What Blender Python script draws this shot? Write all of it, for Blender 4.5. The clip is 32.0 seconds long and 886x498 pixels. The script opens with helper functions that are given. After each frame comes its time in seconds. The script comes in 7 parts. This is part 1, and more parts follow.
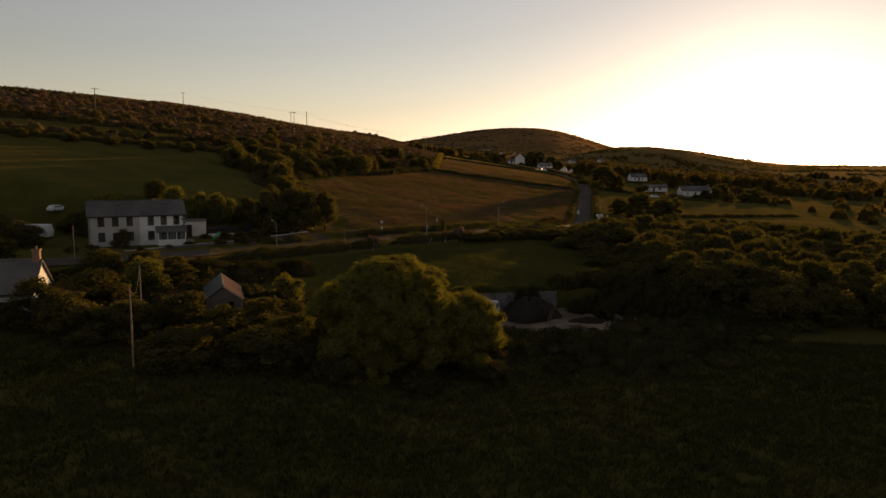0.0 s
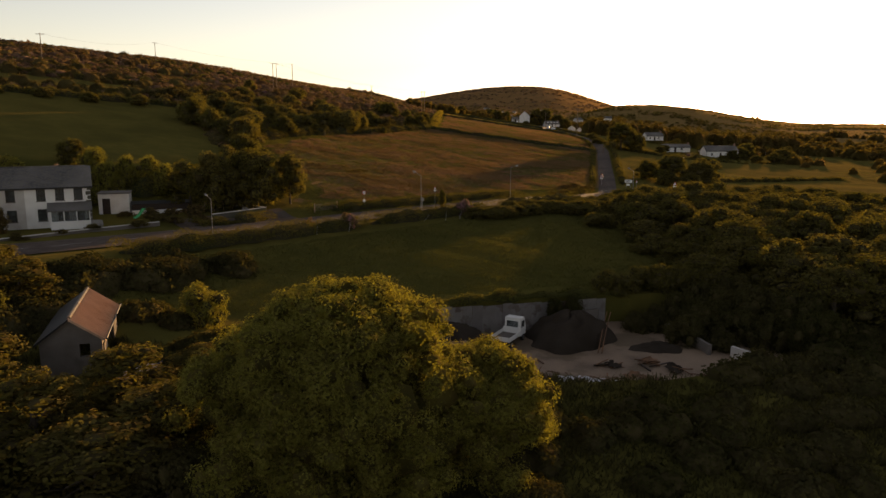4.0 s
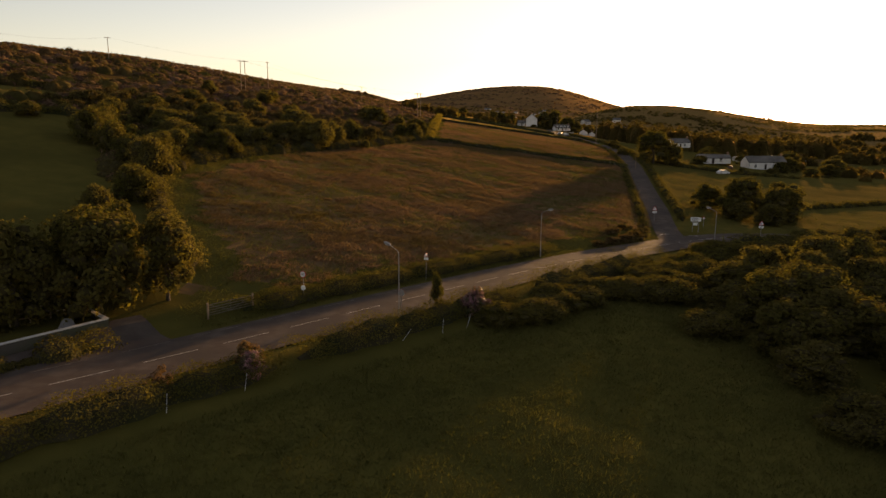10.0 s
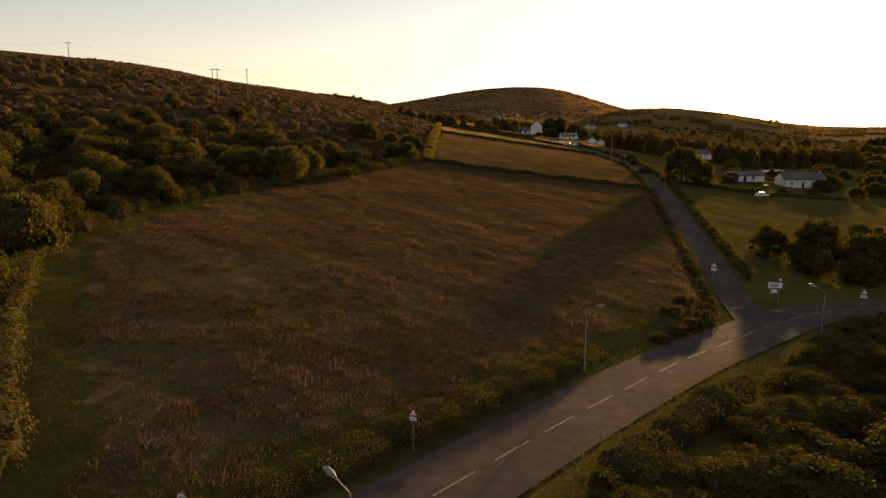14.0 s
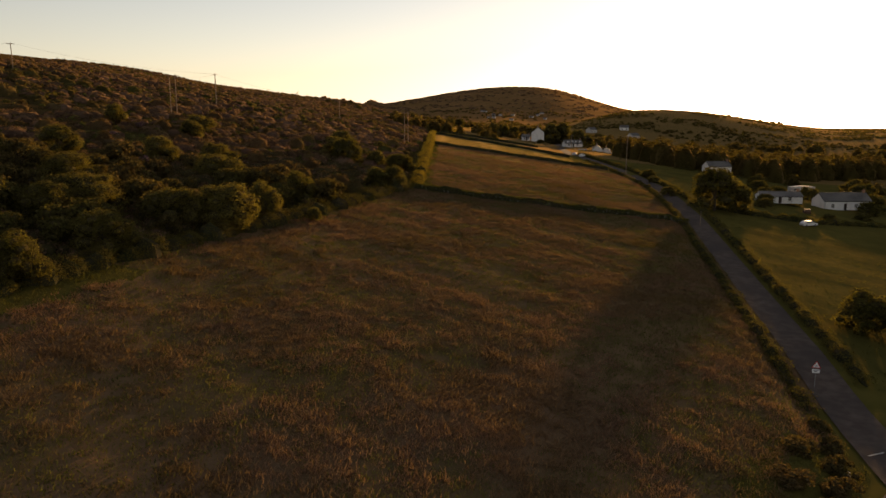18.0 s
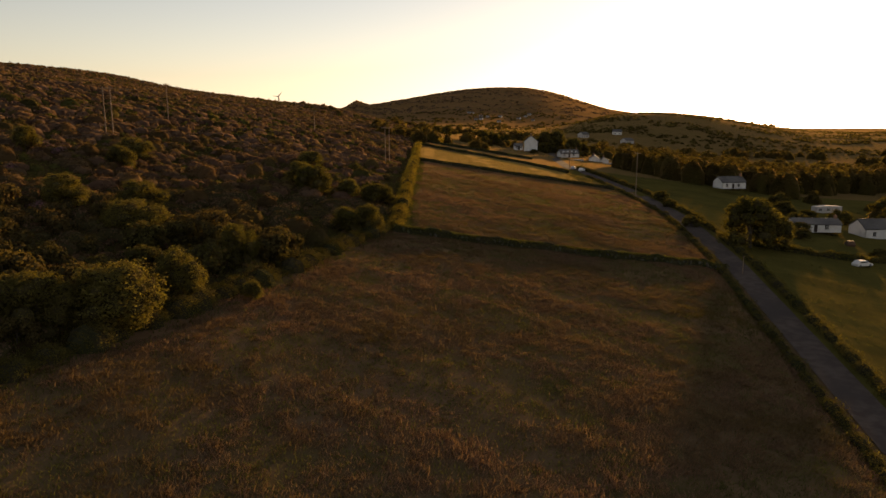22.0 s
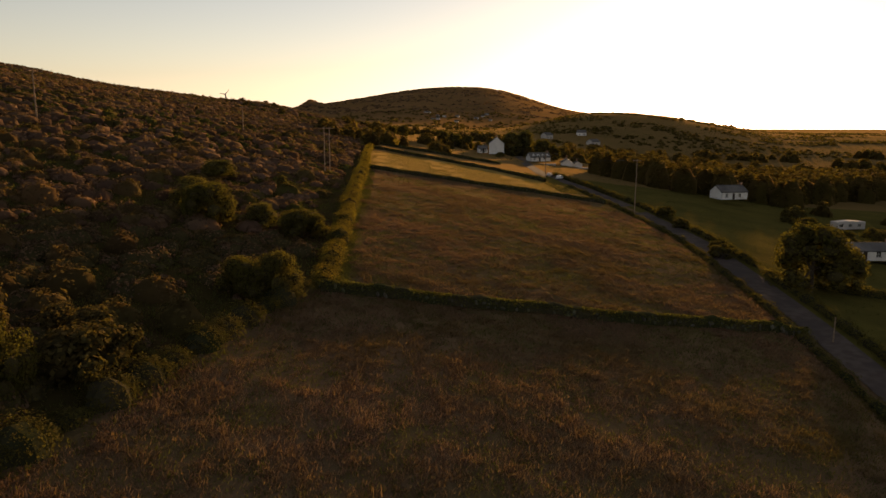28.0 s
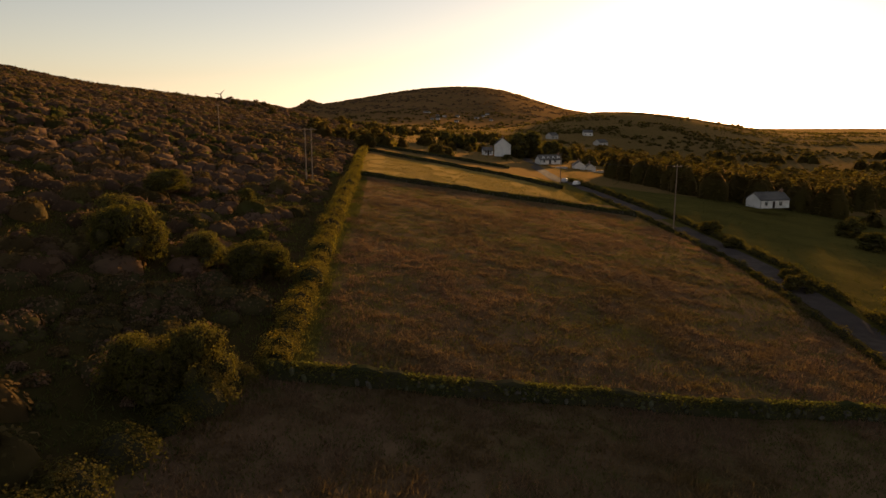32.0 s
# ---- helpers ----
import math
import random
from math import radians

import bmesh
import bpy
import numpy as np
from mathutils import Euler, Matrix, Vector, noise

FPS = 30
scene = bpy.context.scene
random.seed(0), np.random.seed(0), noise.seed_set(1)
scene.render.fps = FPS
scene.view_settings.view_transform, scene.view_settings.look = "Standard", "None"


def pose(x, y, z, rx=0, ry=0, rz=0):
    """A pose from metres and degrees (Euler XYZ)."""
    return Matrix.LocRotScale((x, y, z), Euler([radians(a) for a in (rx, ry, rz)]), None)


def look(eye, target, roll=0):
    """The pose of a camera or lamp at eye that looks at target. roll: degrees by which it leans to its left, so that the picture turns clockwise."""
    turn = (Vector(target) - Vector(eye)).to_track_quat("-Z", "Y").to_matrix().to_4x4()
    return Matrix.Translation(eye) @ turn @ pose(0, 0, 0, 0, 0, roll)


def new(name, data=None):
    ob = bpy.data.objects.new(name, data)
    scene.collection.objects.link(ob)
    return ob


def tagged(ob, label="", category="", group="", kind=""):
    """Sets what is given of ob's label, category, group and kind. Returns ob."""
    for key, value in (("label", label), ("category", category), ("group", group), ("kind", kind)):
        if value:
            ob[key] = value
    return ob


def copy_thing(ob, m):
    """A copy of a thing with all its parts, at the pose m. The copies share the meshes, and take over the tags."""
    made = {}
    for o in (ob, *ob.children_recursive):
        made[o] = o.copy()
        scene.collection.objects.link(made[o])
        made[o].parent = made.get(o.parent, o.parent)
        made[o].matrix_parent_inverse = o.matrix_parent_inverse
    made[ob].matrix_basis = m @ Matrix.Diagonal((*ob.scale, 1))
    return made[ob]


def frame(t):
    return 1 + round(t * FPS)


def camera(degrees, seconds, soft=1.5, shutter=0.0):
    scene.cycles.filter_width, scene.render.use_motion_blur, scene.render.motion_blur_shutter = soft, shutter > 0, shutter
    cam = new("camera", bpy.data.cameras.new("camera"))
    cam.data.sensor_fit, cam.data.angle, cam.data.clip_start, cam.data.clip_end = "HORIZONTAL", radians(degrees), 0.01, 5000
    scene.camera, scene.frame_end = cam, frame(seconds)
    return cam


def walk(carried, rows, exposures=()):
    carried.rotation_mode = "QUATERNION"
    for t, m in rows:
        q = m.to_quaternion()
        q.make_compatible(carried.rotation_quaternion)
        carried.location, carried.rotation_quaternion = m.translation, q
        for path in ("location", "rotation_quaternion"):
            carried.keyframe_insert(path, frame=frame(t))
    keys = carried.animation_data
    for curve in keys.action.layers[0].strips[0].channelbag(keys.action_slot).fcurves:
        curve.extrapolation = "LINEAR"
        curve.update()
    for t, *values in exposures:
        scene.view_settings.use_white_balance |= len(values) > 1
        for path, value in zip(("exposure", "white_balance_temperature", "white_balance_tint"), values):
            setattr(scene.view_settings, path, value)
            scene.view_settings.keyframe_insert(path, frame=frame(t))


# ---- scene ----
cam = camera(63.9, 32.0)
PATH = [
    (0, (0.398, -43.009, 15.674), (0.381, -41.025, 15.417), 0.4),
    (0.5, (0.392, -39.161, 15.501), (0.375, -37.179, 15.232), 0.3),
    (1, (0.257, -35.254, 15.39), (0.241, -33.277, 15.088), 0.3),
    (1.5, (0.257, -31.423, 15.217), (0.24, -29.452, 14.877), 0.3),
    (2, (0.219, -27.581, 15.072), (0.202, -25.615, 14.705), 0.2),
    (2.5, (0.271, -23.658, 14.908), (0.253, -21.692, 14.54), 0.3),
    (3, (0.247, -19.836, 14.744), (0.23, -17.87, 14.377), 0.3),
    (3.5, (0.173, -15.924, 14.581), (0.157, -13.958, 14.215), 0.3),
    (5.5, (0.139, -0.331, 14.298), (0.123, 1.635, 13.93), 0.3),
    (6, (0.136, 3.701, 14.227), (0.12, 5.667, 13.86), 0.3),
    (6.5, (0.158, 7.681, 14.285), (0.139, 9.647, 13.918), 0.4),
    (7, (0.066, 11.448, 14.521), (0.051, 13.414, 14.153), 0.4),
    (7.5, (0.118, 15.418, 14.628), (0.103, 17.384, 14.264), 0.4),
    (8, (0.113, 19.354, 15.081), (0.098, 21.32, 14.716), 0.4),
    (8.5, (0.074, 23.325, 15.52), (0.059, 25.292, 15.154), 0.4),
    (9, (0.135, 27.28, 16.096), (0.119, 29.246, 15.729), 0.3),
    (9.5, (0.169, 31.237, 16.526), (0.152, 33.204, 16.159), 0.2),
    (10, (0.182, 35.359, 16.92), (0.165, 37.325, 16.553), 0.2),
    (10.5, (0.055, 39.285, 17.497), (0.04, 41.251, 17.13), 0.3),
    (11, (0.062, 43.045, 18.006), (0.046, 45.011, 17.639), 0.2),
    (11.5, (0.091, 46.947, 18.573), (0.074, 48.912, 18.205), 0.2),
    (12, (0.021, 50.836, 19.086), (0.006, 52.802, 18.718), 0.2),
    (12.5, (-0.091, 54.646, 19.694), (-0.105, 56.612, 19.327), 0.2),
    (13, (-0.054, 58.504, 20.208), (-0.07, 60.47, 19.84), 0.2),
    (13.5, (0.062, 62.171, 20.693), (0.043, 64.137, 20.33), -0.1),
    (14, (0.064, 66.213, 21.234), (0.047, 68.179, 20.869), -0.0),
    (14.5, (0.029, 70.332, 21.671), (0.014, 72.298, 21.303), 0.3),
    (16.5, (0.18, 86.124, 23.591), (0.165, 88.09, 23.224), 0.1),
    (17, (0.317, 90.075, 24.066), (0.305, 92.041, 23.699), 0.1),
    (17.5, (0.315, 93.898, 24.69), (0.31, 95.864, 24.323), 0.0),
    (18, (0.215, 97.735, 25.301), (0.211, 99.701, 24.933), 0.1),
    (18.5, (0.21, 101.839, 25.91), (0.208, 103.805, 25.542), 0.1),
    (19, (0.262, 105.768, 26.472), (0.272, 107.733, 26.102), 0.1),
    (19.5, (0.148, 109.666, 27.048), (0.16, 111.631, 26.679), 0.0),
    (20, (0.306, 113.244, 27.665), (0.324, 115.21, 27.295), 0.0),
    (20.5, (0.547, 116.894, 28.234), (0.577, 118.86, 27.865), -0.0),
    (21, (0.458, 120.865, 28.925), (0.489, 122.831, 28.556), -0.0),
    (21.5, (0.356, 124.676, 29.468), (0.388, 126.642, 29.101), -0.0),
    (22, (0.309, 128.4, 29.693), (0.341, 130.366, 29.325), 0.0),
    (22.5, (0.277, 132.065, 29.834), (0.312, 134.03, 29.464), 0.0),
    (23, (0.394, 135.691, 29.727), (0.427, 137.657, 29.358), 0.1),
    (23.5, (0.346, 139.693, 29.5), (0.38, 141.658, 29.134), 0.0),
    (24, (0.339, 143.485, 29.404), (0.374, 145.451, 29.038), 0.0),
    (24.5, (0.414, 147.163, 29.405), (0.448, 149.129, 29.038), 0.0),
    (25, (0.564, 150.851, 29.412), (0.597, 152.816, 29.045), 0.1),
    (25.5, (0.778, 154.427, 29.58), (0.809, 156.392, 29.211), 0.1),
    (26, (1.267, 157.852, 29.46), (1.298, 159.817, 29.092), 0.2),
    (26.5, (1.259, 161.564, 29.365), (1.385, 163.525, 28.996), 0.3),
    (28.5, (1.615, 176.117, 29.087), (1.769, 178.077, 28.719), 0.2),
    (29, (1.861, 179.583, 28.913), (2.012, 181.544, 28.546), -0.0),
    (29.5, (1.928, 183.083, 28.88), (2.08, 185.044, 28.515), -0.0),
    (30, (2.075, 186.583, 28.888), (2.228, 188.543, 28.521), 0.0),
    (30.5, (2.246, 190.0, 28.917), (2.399, 191.96, 28.549), 0.2),
    (31, (2.405, 193.523, 28.858), (2.557, 195.483, 28.49), 0.1),
    (31.5, (2.536, 196.997, 28.901), (2.688, 198.957, 28.531), 0.2),
    (32, (2.589, 200.644, 28.833), (2.742, 202.604, 28.465), 0.1),
]
walk(cam, [(t, look(eye, target, roll)) for t, eye, target, roll in PATH],
     exposures=((0.0, 0.36, 8900, 13), (0.8, 0.5, 8900, 13), (1.6, 0.84, 8900, 13), (2.4, 1.2, 8900, 13), (14.0, 1.0, 8900, 13), (24.0, 0.82, 8900, 13), (32.0, 0.68, 8900, 13)))

# ---- light ----
SUN_AZ, SUN_EL = radians(24.5), radians(3.8)      # from +y towards +x, above the horizon
world = bpy.data.worlds.new("evening_sky")
scene.world = world
world.use_nodes = True
wn, wl = world.node_tree.nodes, world.node_tree.links
wn.clear()
sky = wn.new("ShaderNodeTexSky")
sky.sky_type, sky.sun_disc = "NISHITA", False
sky.sun_elevation, sky.sun_rotation = SUN_EL, SUN_AZ
sky.air_density, sky.dust_density, sky.ozone_density = 1.0, 0.25, 2.2
bg = wn.new("ShaderNodeBackground")
bg.inputs["Strength"].default_value = 0.15
wout = wn.new("ShaderNodeOutputWorld")
hazy = wn.new("ShaderNodeHueSaturation")
hazy.inputs["Saturation"].default_value = 0.52
wl.new(sky.outputs[0], hazy.inputs["Color"])
warm = wn.new("ShaderNodeMix")
warm.data_type, warm.blend_type = "RGBA", "MULTIPLY"
warm.inputs["Factor"].default_value = 1.0
warm.inputs["B"].default_value = (0.97, 0.965, 1.12, 1)
wl.new(hazy.outputs[0], warm.inputs["A"])
wl.new(warm.outputs["Result"], bg.inputs["Color"])
wl.new(bg.outputs[0], wout.inputs["Surface"])
sun_to = Vector((math.sin(SUN_AZ) * math.cos(SUN_EL), math.cos(SUN_AZ) * math.cos(SUN_EL), math.sin(SUN_EL)))
sun = new("sun", bpy.data.lights.new("sun", "SUN"))
sun.matrix_world = look(sun_to * 100, (0, 0, 0))
sun.data.energy, sun.data.angle, sun.data.color = 5.0, radians(1.2), (1.0, 0.65, 0.35)


# ---- materials ----
def material(name, base, rough=0.85, vary=(), scale=1.0, detail=6.0, bump=0.0, bump_scale=12.0, metal=0.0, island=0.0,
             random_mix=None, translucent=0.0, spec=0.12, coat_scale=None, coat_colour=None, sheen=0.0):
    """Principled material: two scales of noise between base and the colours in vary, bump, and variation per object or per island."""
    m = bpy.data.materials.new(name)
    m.use_nodes = True
    nt = m.node_tree
    n, l = nt.nodes, nt.links
    p = n["Principled BSDF"]
    p.inputs["Roughness"].default_value, p.inputs["Metallic"].default_value = rough, metal
    p.inputs["Specular IOR Level"].default_value = spec
    # warm-tinted sheen puts a golden backlit glow into plants and land
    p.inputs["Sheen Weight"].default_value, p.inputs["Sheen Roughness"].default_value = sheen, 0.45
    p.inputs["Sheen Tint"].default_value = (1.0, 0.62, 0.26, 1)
    geo = n.new("ShaderNodeNewGeometry")
    colour = None

    def mix(a, b, fac, kind="MIX"):
        k = n.new("ShaderNodeMix")
        k.data_type, k.blend_type = "RGBA", kind
        for sock, v in ((k.inputs["Factor"], fac), (k.inputs["A"], a), (k.inputs["B"], b)):
            if isinstance(v, bpy.types.NodeSocket):
                l.new(v, sock)
            elif isinstance(v, (int, float)):
                sock.default_value = v
            else:
                sock.default_value = (*v, 1)
        return k.outputs["Result"]

    def noise_fac(sc, lo, hi, det=detail):
        t = n.new("ShaderNodeTexNoise")
        t.inputs["Scale"].default_value, t.inputs["Detail"].default_value = sc, det
        l.new(geo.outputs["Position"], t.inputs["Vector"])
        r = n.new("ShaderNodeMapRange")
        r.inputs["From Min"].default_value, r.inputs["From Max"].default_value = lo, hi
        l.new(t.outputs["Fac"], r.inputs["Value"])
        return r.outputs["Result"], t

    colour = base
    for k, c in enumerate(vary):
        f, _ = noise_fac(scale * (1.0, 0.17, 4.1, 0.05)[k % 4], 0.40, 0.66)
        colour = mix(colour, c, f)
    if coat_scale:
        f, _ = noise_fac(coat_scale, 0.52, 0.6)
        colour = mix(colour, coat_colour, f)
    if island:
        v = n.new("ShaderNodeMapRange")
        v.inputs["To Min"].default_value, v.inputs["To Max"].default_value = 1 - island, 1 + island
        l.new(geo.outputs["Random Per Island"], v.inputs["Value"])
        colour = mix(colour, v.outputs["Result"], 1.0, "MULTIPLY")
    if random_mix:
        oi = n.new("ShaderNodeObjectInfo")
        colour = mix(colour, random_mix, oi.outputs["Random"])
    if isinstance(colour, bpy.types.NodeSocket):
        l.new(colour, p.inputs["Base Color"])
    else:
        p.inputs["Base Color"].default_value = (*colour, 1)
    if bump:
        _, t = noise_fac(bump_scale, 0, 1, 8)
        b = n.new("ShaderNodeBump")
        b.inputs["Strength"].default_value, b.inputs["Distance"].default_value = bump, 0.05
        l.new(t.outputs["Fac"], b.inputs["Height"])
        l.new(b.outputs["Normal"], p.inputs["Normal"])
    if translucent:
        tr = n.new("ShaderNodeBsdfTranslucent")
        ms = n.new("ShaderNodeMixShader")
        ms.inputs["Fac"].default_value = translucent
        if isinstance(colour, bpy.types.NodeSocket):
            l.new(mix(colour, (1.5, 1.52, 0.85), 1.0, "MULTIPLY"), tr.inputs["Color"])
        else:
            tr.inputs["Color"].default_value = (*colour, 1)
        l.new(p.outputs[0], ms.inputs[1])
        l.new(tr.outputs[0], ms.inputs[2])
        l.new(ms.outputs[0], n["Material Output"].inputs["Surface"])
    return m


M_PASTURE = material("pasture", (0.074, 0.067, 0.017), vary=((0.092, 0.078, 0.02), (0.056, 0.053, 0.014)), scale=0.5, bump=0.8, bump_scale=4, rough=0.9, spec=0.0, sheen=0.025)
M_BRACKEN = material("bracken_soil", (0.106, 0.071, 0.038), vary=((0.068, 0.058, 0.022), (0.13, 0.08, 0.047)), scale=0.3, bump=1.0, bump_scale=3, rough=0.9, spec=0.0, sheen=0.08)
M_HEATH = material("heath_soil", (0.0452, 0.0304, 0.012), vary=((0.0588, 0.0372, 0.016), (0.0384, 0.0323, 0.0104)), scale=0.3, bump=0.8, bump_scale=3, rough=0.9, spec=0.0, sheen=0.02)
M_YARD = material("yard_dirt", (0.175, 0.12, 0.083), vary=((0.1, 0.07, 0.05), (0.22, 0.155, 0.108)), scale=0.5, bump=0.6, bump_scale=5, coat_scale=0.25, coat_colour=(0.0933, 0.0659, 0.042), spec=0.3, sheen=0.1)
# sheen on far land and hill stands in for warm aerial glow
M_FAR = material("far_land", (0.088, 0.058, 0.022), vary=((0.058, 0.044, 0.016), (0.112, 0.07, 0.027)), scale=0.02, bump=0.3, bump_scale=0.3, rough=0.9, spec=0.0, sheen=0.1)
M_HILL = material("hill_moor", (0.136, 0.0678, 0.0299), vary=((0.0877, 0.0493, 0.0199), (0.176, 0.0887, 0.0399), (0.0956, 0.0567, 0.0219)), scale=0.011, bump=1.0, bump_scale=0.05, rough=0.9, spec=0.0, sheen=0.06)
# pale upper pasture, its base lightened to carry the golden sunlight on it
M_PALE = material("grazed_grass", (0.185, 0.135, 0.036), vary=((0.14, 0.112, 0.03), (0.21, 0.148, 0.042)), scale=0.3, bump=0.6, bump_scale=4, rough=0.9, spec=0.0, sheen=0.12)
M_ROAD = material("asphalt", (0.0767, 0.0579, 0.0474), rough=1.0, vary=((0.107, 0.085, 0.0706), (0.0644, 0.0528, 0.0463)), scale=0.8, bump=0.3, bump_scale=40, spec=0.02)
M_LINE = material("road_paint", (0.42, 0.4, 0.36), rough=0.8, vary=((0.2, 0.19, 0.17),), scale=3.0)
M_WORNLINE = material("worn_road_paint", (0.2, 0.18, 0.155), rough=0.9, spec=0.0, vary=((0.1, 0.085, 0.07),), scale=2.0)
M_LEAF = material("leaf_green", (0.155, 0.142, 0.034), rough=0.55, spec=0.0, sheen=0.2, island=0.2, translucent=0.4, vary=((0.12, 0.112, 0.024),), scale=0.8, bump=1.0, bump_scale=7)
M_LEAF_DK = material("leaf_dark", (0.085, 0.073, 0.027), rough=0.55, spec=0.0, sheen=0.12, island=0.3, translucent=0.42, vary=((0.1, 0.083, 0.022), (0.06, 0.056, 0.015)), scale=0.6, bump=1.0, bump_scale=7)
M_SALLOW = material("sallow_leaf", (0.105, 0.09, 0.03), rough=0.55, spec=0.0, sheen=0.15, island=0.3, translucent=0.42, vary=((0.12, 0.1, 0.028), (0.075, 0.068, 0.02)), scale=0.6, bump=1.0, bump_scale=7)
# darker copy of the leaf colour: shade over thicket and undergrowth is in it
M_SHADELEAF = material("bramble_leaf", (0.046, 0.041, 0.018), rough=0.6, spec=0.0, sheen=0.03, island=0.3, translucent=0.3, vary=((0.058, 0.048, 0.018), (0.034, 0.034, 0.012)), scale=0.6, bump=1.0, bump_scale=7)
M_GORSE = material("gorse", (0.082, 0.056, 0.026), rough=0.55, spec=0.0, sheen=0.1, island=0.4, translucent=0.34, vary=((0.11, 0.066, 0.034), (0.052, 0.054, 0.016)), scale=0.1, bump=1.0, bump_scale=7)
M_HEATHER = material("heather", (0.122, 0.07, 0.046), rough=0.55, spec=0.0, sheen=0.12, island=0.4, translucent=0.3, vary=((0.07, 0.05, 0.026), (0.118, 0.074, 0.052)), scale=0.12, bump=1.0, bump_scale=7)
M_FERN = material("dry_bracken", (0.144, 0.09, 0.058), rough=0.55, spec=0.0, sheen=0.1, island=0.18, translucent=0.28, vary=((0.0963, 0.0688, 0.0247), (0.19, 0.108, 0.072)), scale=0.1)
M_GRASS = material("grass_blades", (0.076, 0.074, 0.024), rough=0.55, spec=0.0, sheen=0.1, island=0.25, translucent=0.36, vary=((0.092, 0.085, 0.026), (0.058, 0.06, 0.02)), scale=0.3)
# blades of the same pasture, pale with the low sun in their colour
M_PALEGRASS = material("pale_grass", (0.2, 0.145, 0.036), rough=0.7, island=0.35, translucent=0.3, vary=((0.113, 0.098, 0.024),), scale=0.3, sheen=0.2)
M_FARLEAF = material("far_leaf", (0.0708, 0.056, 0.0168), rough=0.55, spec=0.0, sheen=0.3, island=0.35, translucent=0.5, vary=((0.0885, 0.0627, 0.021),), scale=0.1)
# cores for twigs inside the foliage, darkened for the shade between leaves
M_SHADECORE = material("inner_twigs", (0.05, 0.042, 0.018), rough=0.95, spec=0.0, vary=((0.036, 0.03, 0.013), (0.062, 0.05, 0.022)), scale=3.0, bump=1.0, bump_scale=9, sheen=0.01)
M_BARK = material("bark", (0.09, 0.07, 0.05), rough=0.9, vary=((0.05, 0.04, 0.03),), scale=4, bump=0.8, bump_scale=14)
M_PINK = material("pink_blossom", (0.2, 0.1, 0.11), rough=0.7, island=0.4, translucent=0.2, vary=((0.06, 0.06, 0.025),), scale=1.6)


# ---- mesh helpers ----
def quads_mesh(name, quads, mat, tris=False):
    """One mesh from an array (count, corners, 3)."""
    q = np.asarray(quads, dtype=np.float32)
    count, corners, _ = q.shape
    me = bpy.data.meshes.new(name)
    me.vertices.add(count * corners)
    me.vertices.foreach_set("co", q.ravel())
    me.loops.add(count * corners)
    me.loops.foreach_set("vertex_index", np.arange(count * corners, dtype=np.int32))
    me.polygons.add(count)
    me.polygons.foreach_set("loop_start", np.arange(0, count * corners, corners, dtype=np.int32))
    me.materials.append(mat)
    me.update()
    me.validate()
    return me


def shell_mesh(name, shells, quads, mat, core=None):
    """One mesh of smooth lumps (each a grid of rings) and of leaf sprays over them."""
    verts, faces, base = [], [], 0
    for g in shells:
        count, rings, seg, _ = g.shape
        idx = base + np.arange(count * rings * seg).reshape(count, rings, seg)
        nxt = np.roll(idx, -1, axis=2)
        faces.append(np.stack([idx[:, :-1], nxt[:, :-1], nxt[:, 1:], idx[:, 1:]], -1).reshape(-1, 4))
        verts.append(g.reshape(-1, 3))
        base += count * rings * seg
    smooth_count = sum(len(f) for f in faces)
    q = np.asarray(quads)
    verts.append(q.reshape(-1, 3))
    faces.append(base + np.arange(len(q) * 4).reshape(-1, 4))
    v, f = np.concatenate(verts).astype(np.float32), np.concatenate(faces).astype(np.int32)
    me = bpy.data.meshes.new(name)
    me.vertices.add(len(v))
    me.vertices.foreach_set("co", v.ravel())
    me.loops.add(f.size)
    me.loops.foreach_set("vertex_index", f.ravel())
    me.polygons.add(len(f))
    me.polygons.foreach_set("loop_start", np.arange(0, f.size, 4, dtype=np.int32))
    me.polygons.foreach_set("use_smooth", np.arange(len(f)) < smooth_count)
    me.polygons.foreach_set("material_index", (np.arange(len(f)) < smooth_count).astype(np.int32))
    me.materials.append(mat)
    me.materials.append(core or M_SHADECORE)
    me.update()
    me.validate()
    return me


def lumps(rng, centres, radii, squash=0.8, seg=8, rings=5, low=-0.9):
    """Uneven smooth lumps: a grid (count, rings, seg, 3)."""
    n = len(centres)
    ang = np.arange(seg) / seg * 2 * np.pi
    lev = np.linspace(low, 0.98, rings) * np.pi / 2
    a = ang[None, None, :] + rng.uniform(0, 6.28, (n, 1, 1))
    wob = 1 + 0.16 * np.sin(3 * a + rng.uniform(0, 6, (n, 1, 1))) + rng.uniform(-0.13, 0.13, (n, rings, seg))
    wob[:, -1] = wob[:, -1].mean(1, keepdims=True)
    wide = rng.uniform(0.85, 1.2, (n, 1, 1))
    cl, sl = np.cos(lev)[None, :, None], np.sin(lev)[None, :, None]
    g = np.stack([cl * np.cos(a) * wob * wide, cl * np.sin(a) * wob / wide, sl * wob * squash + 0 * a], -1)
    return g * np.asarray(radii)[:, None, None, None] + np.asarray(centres)[:, None, None, :]


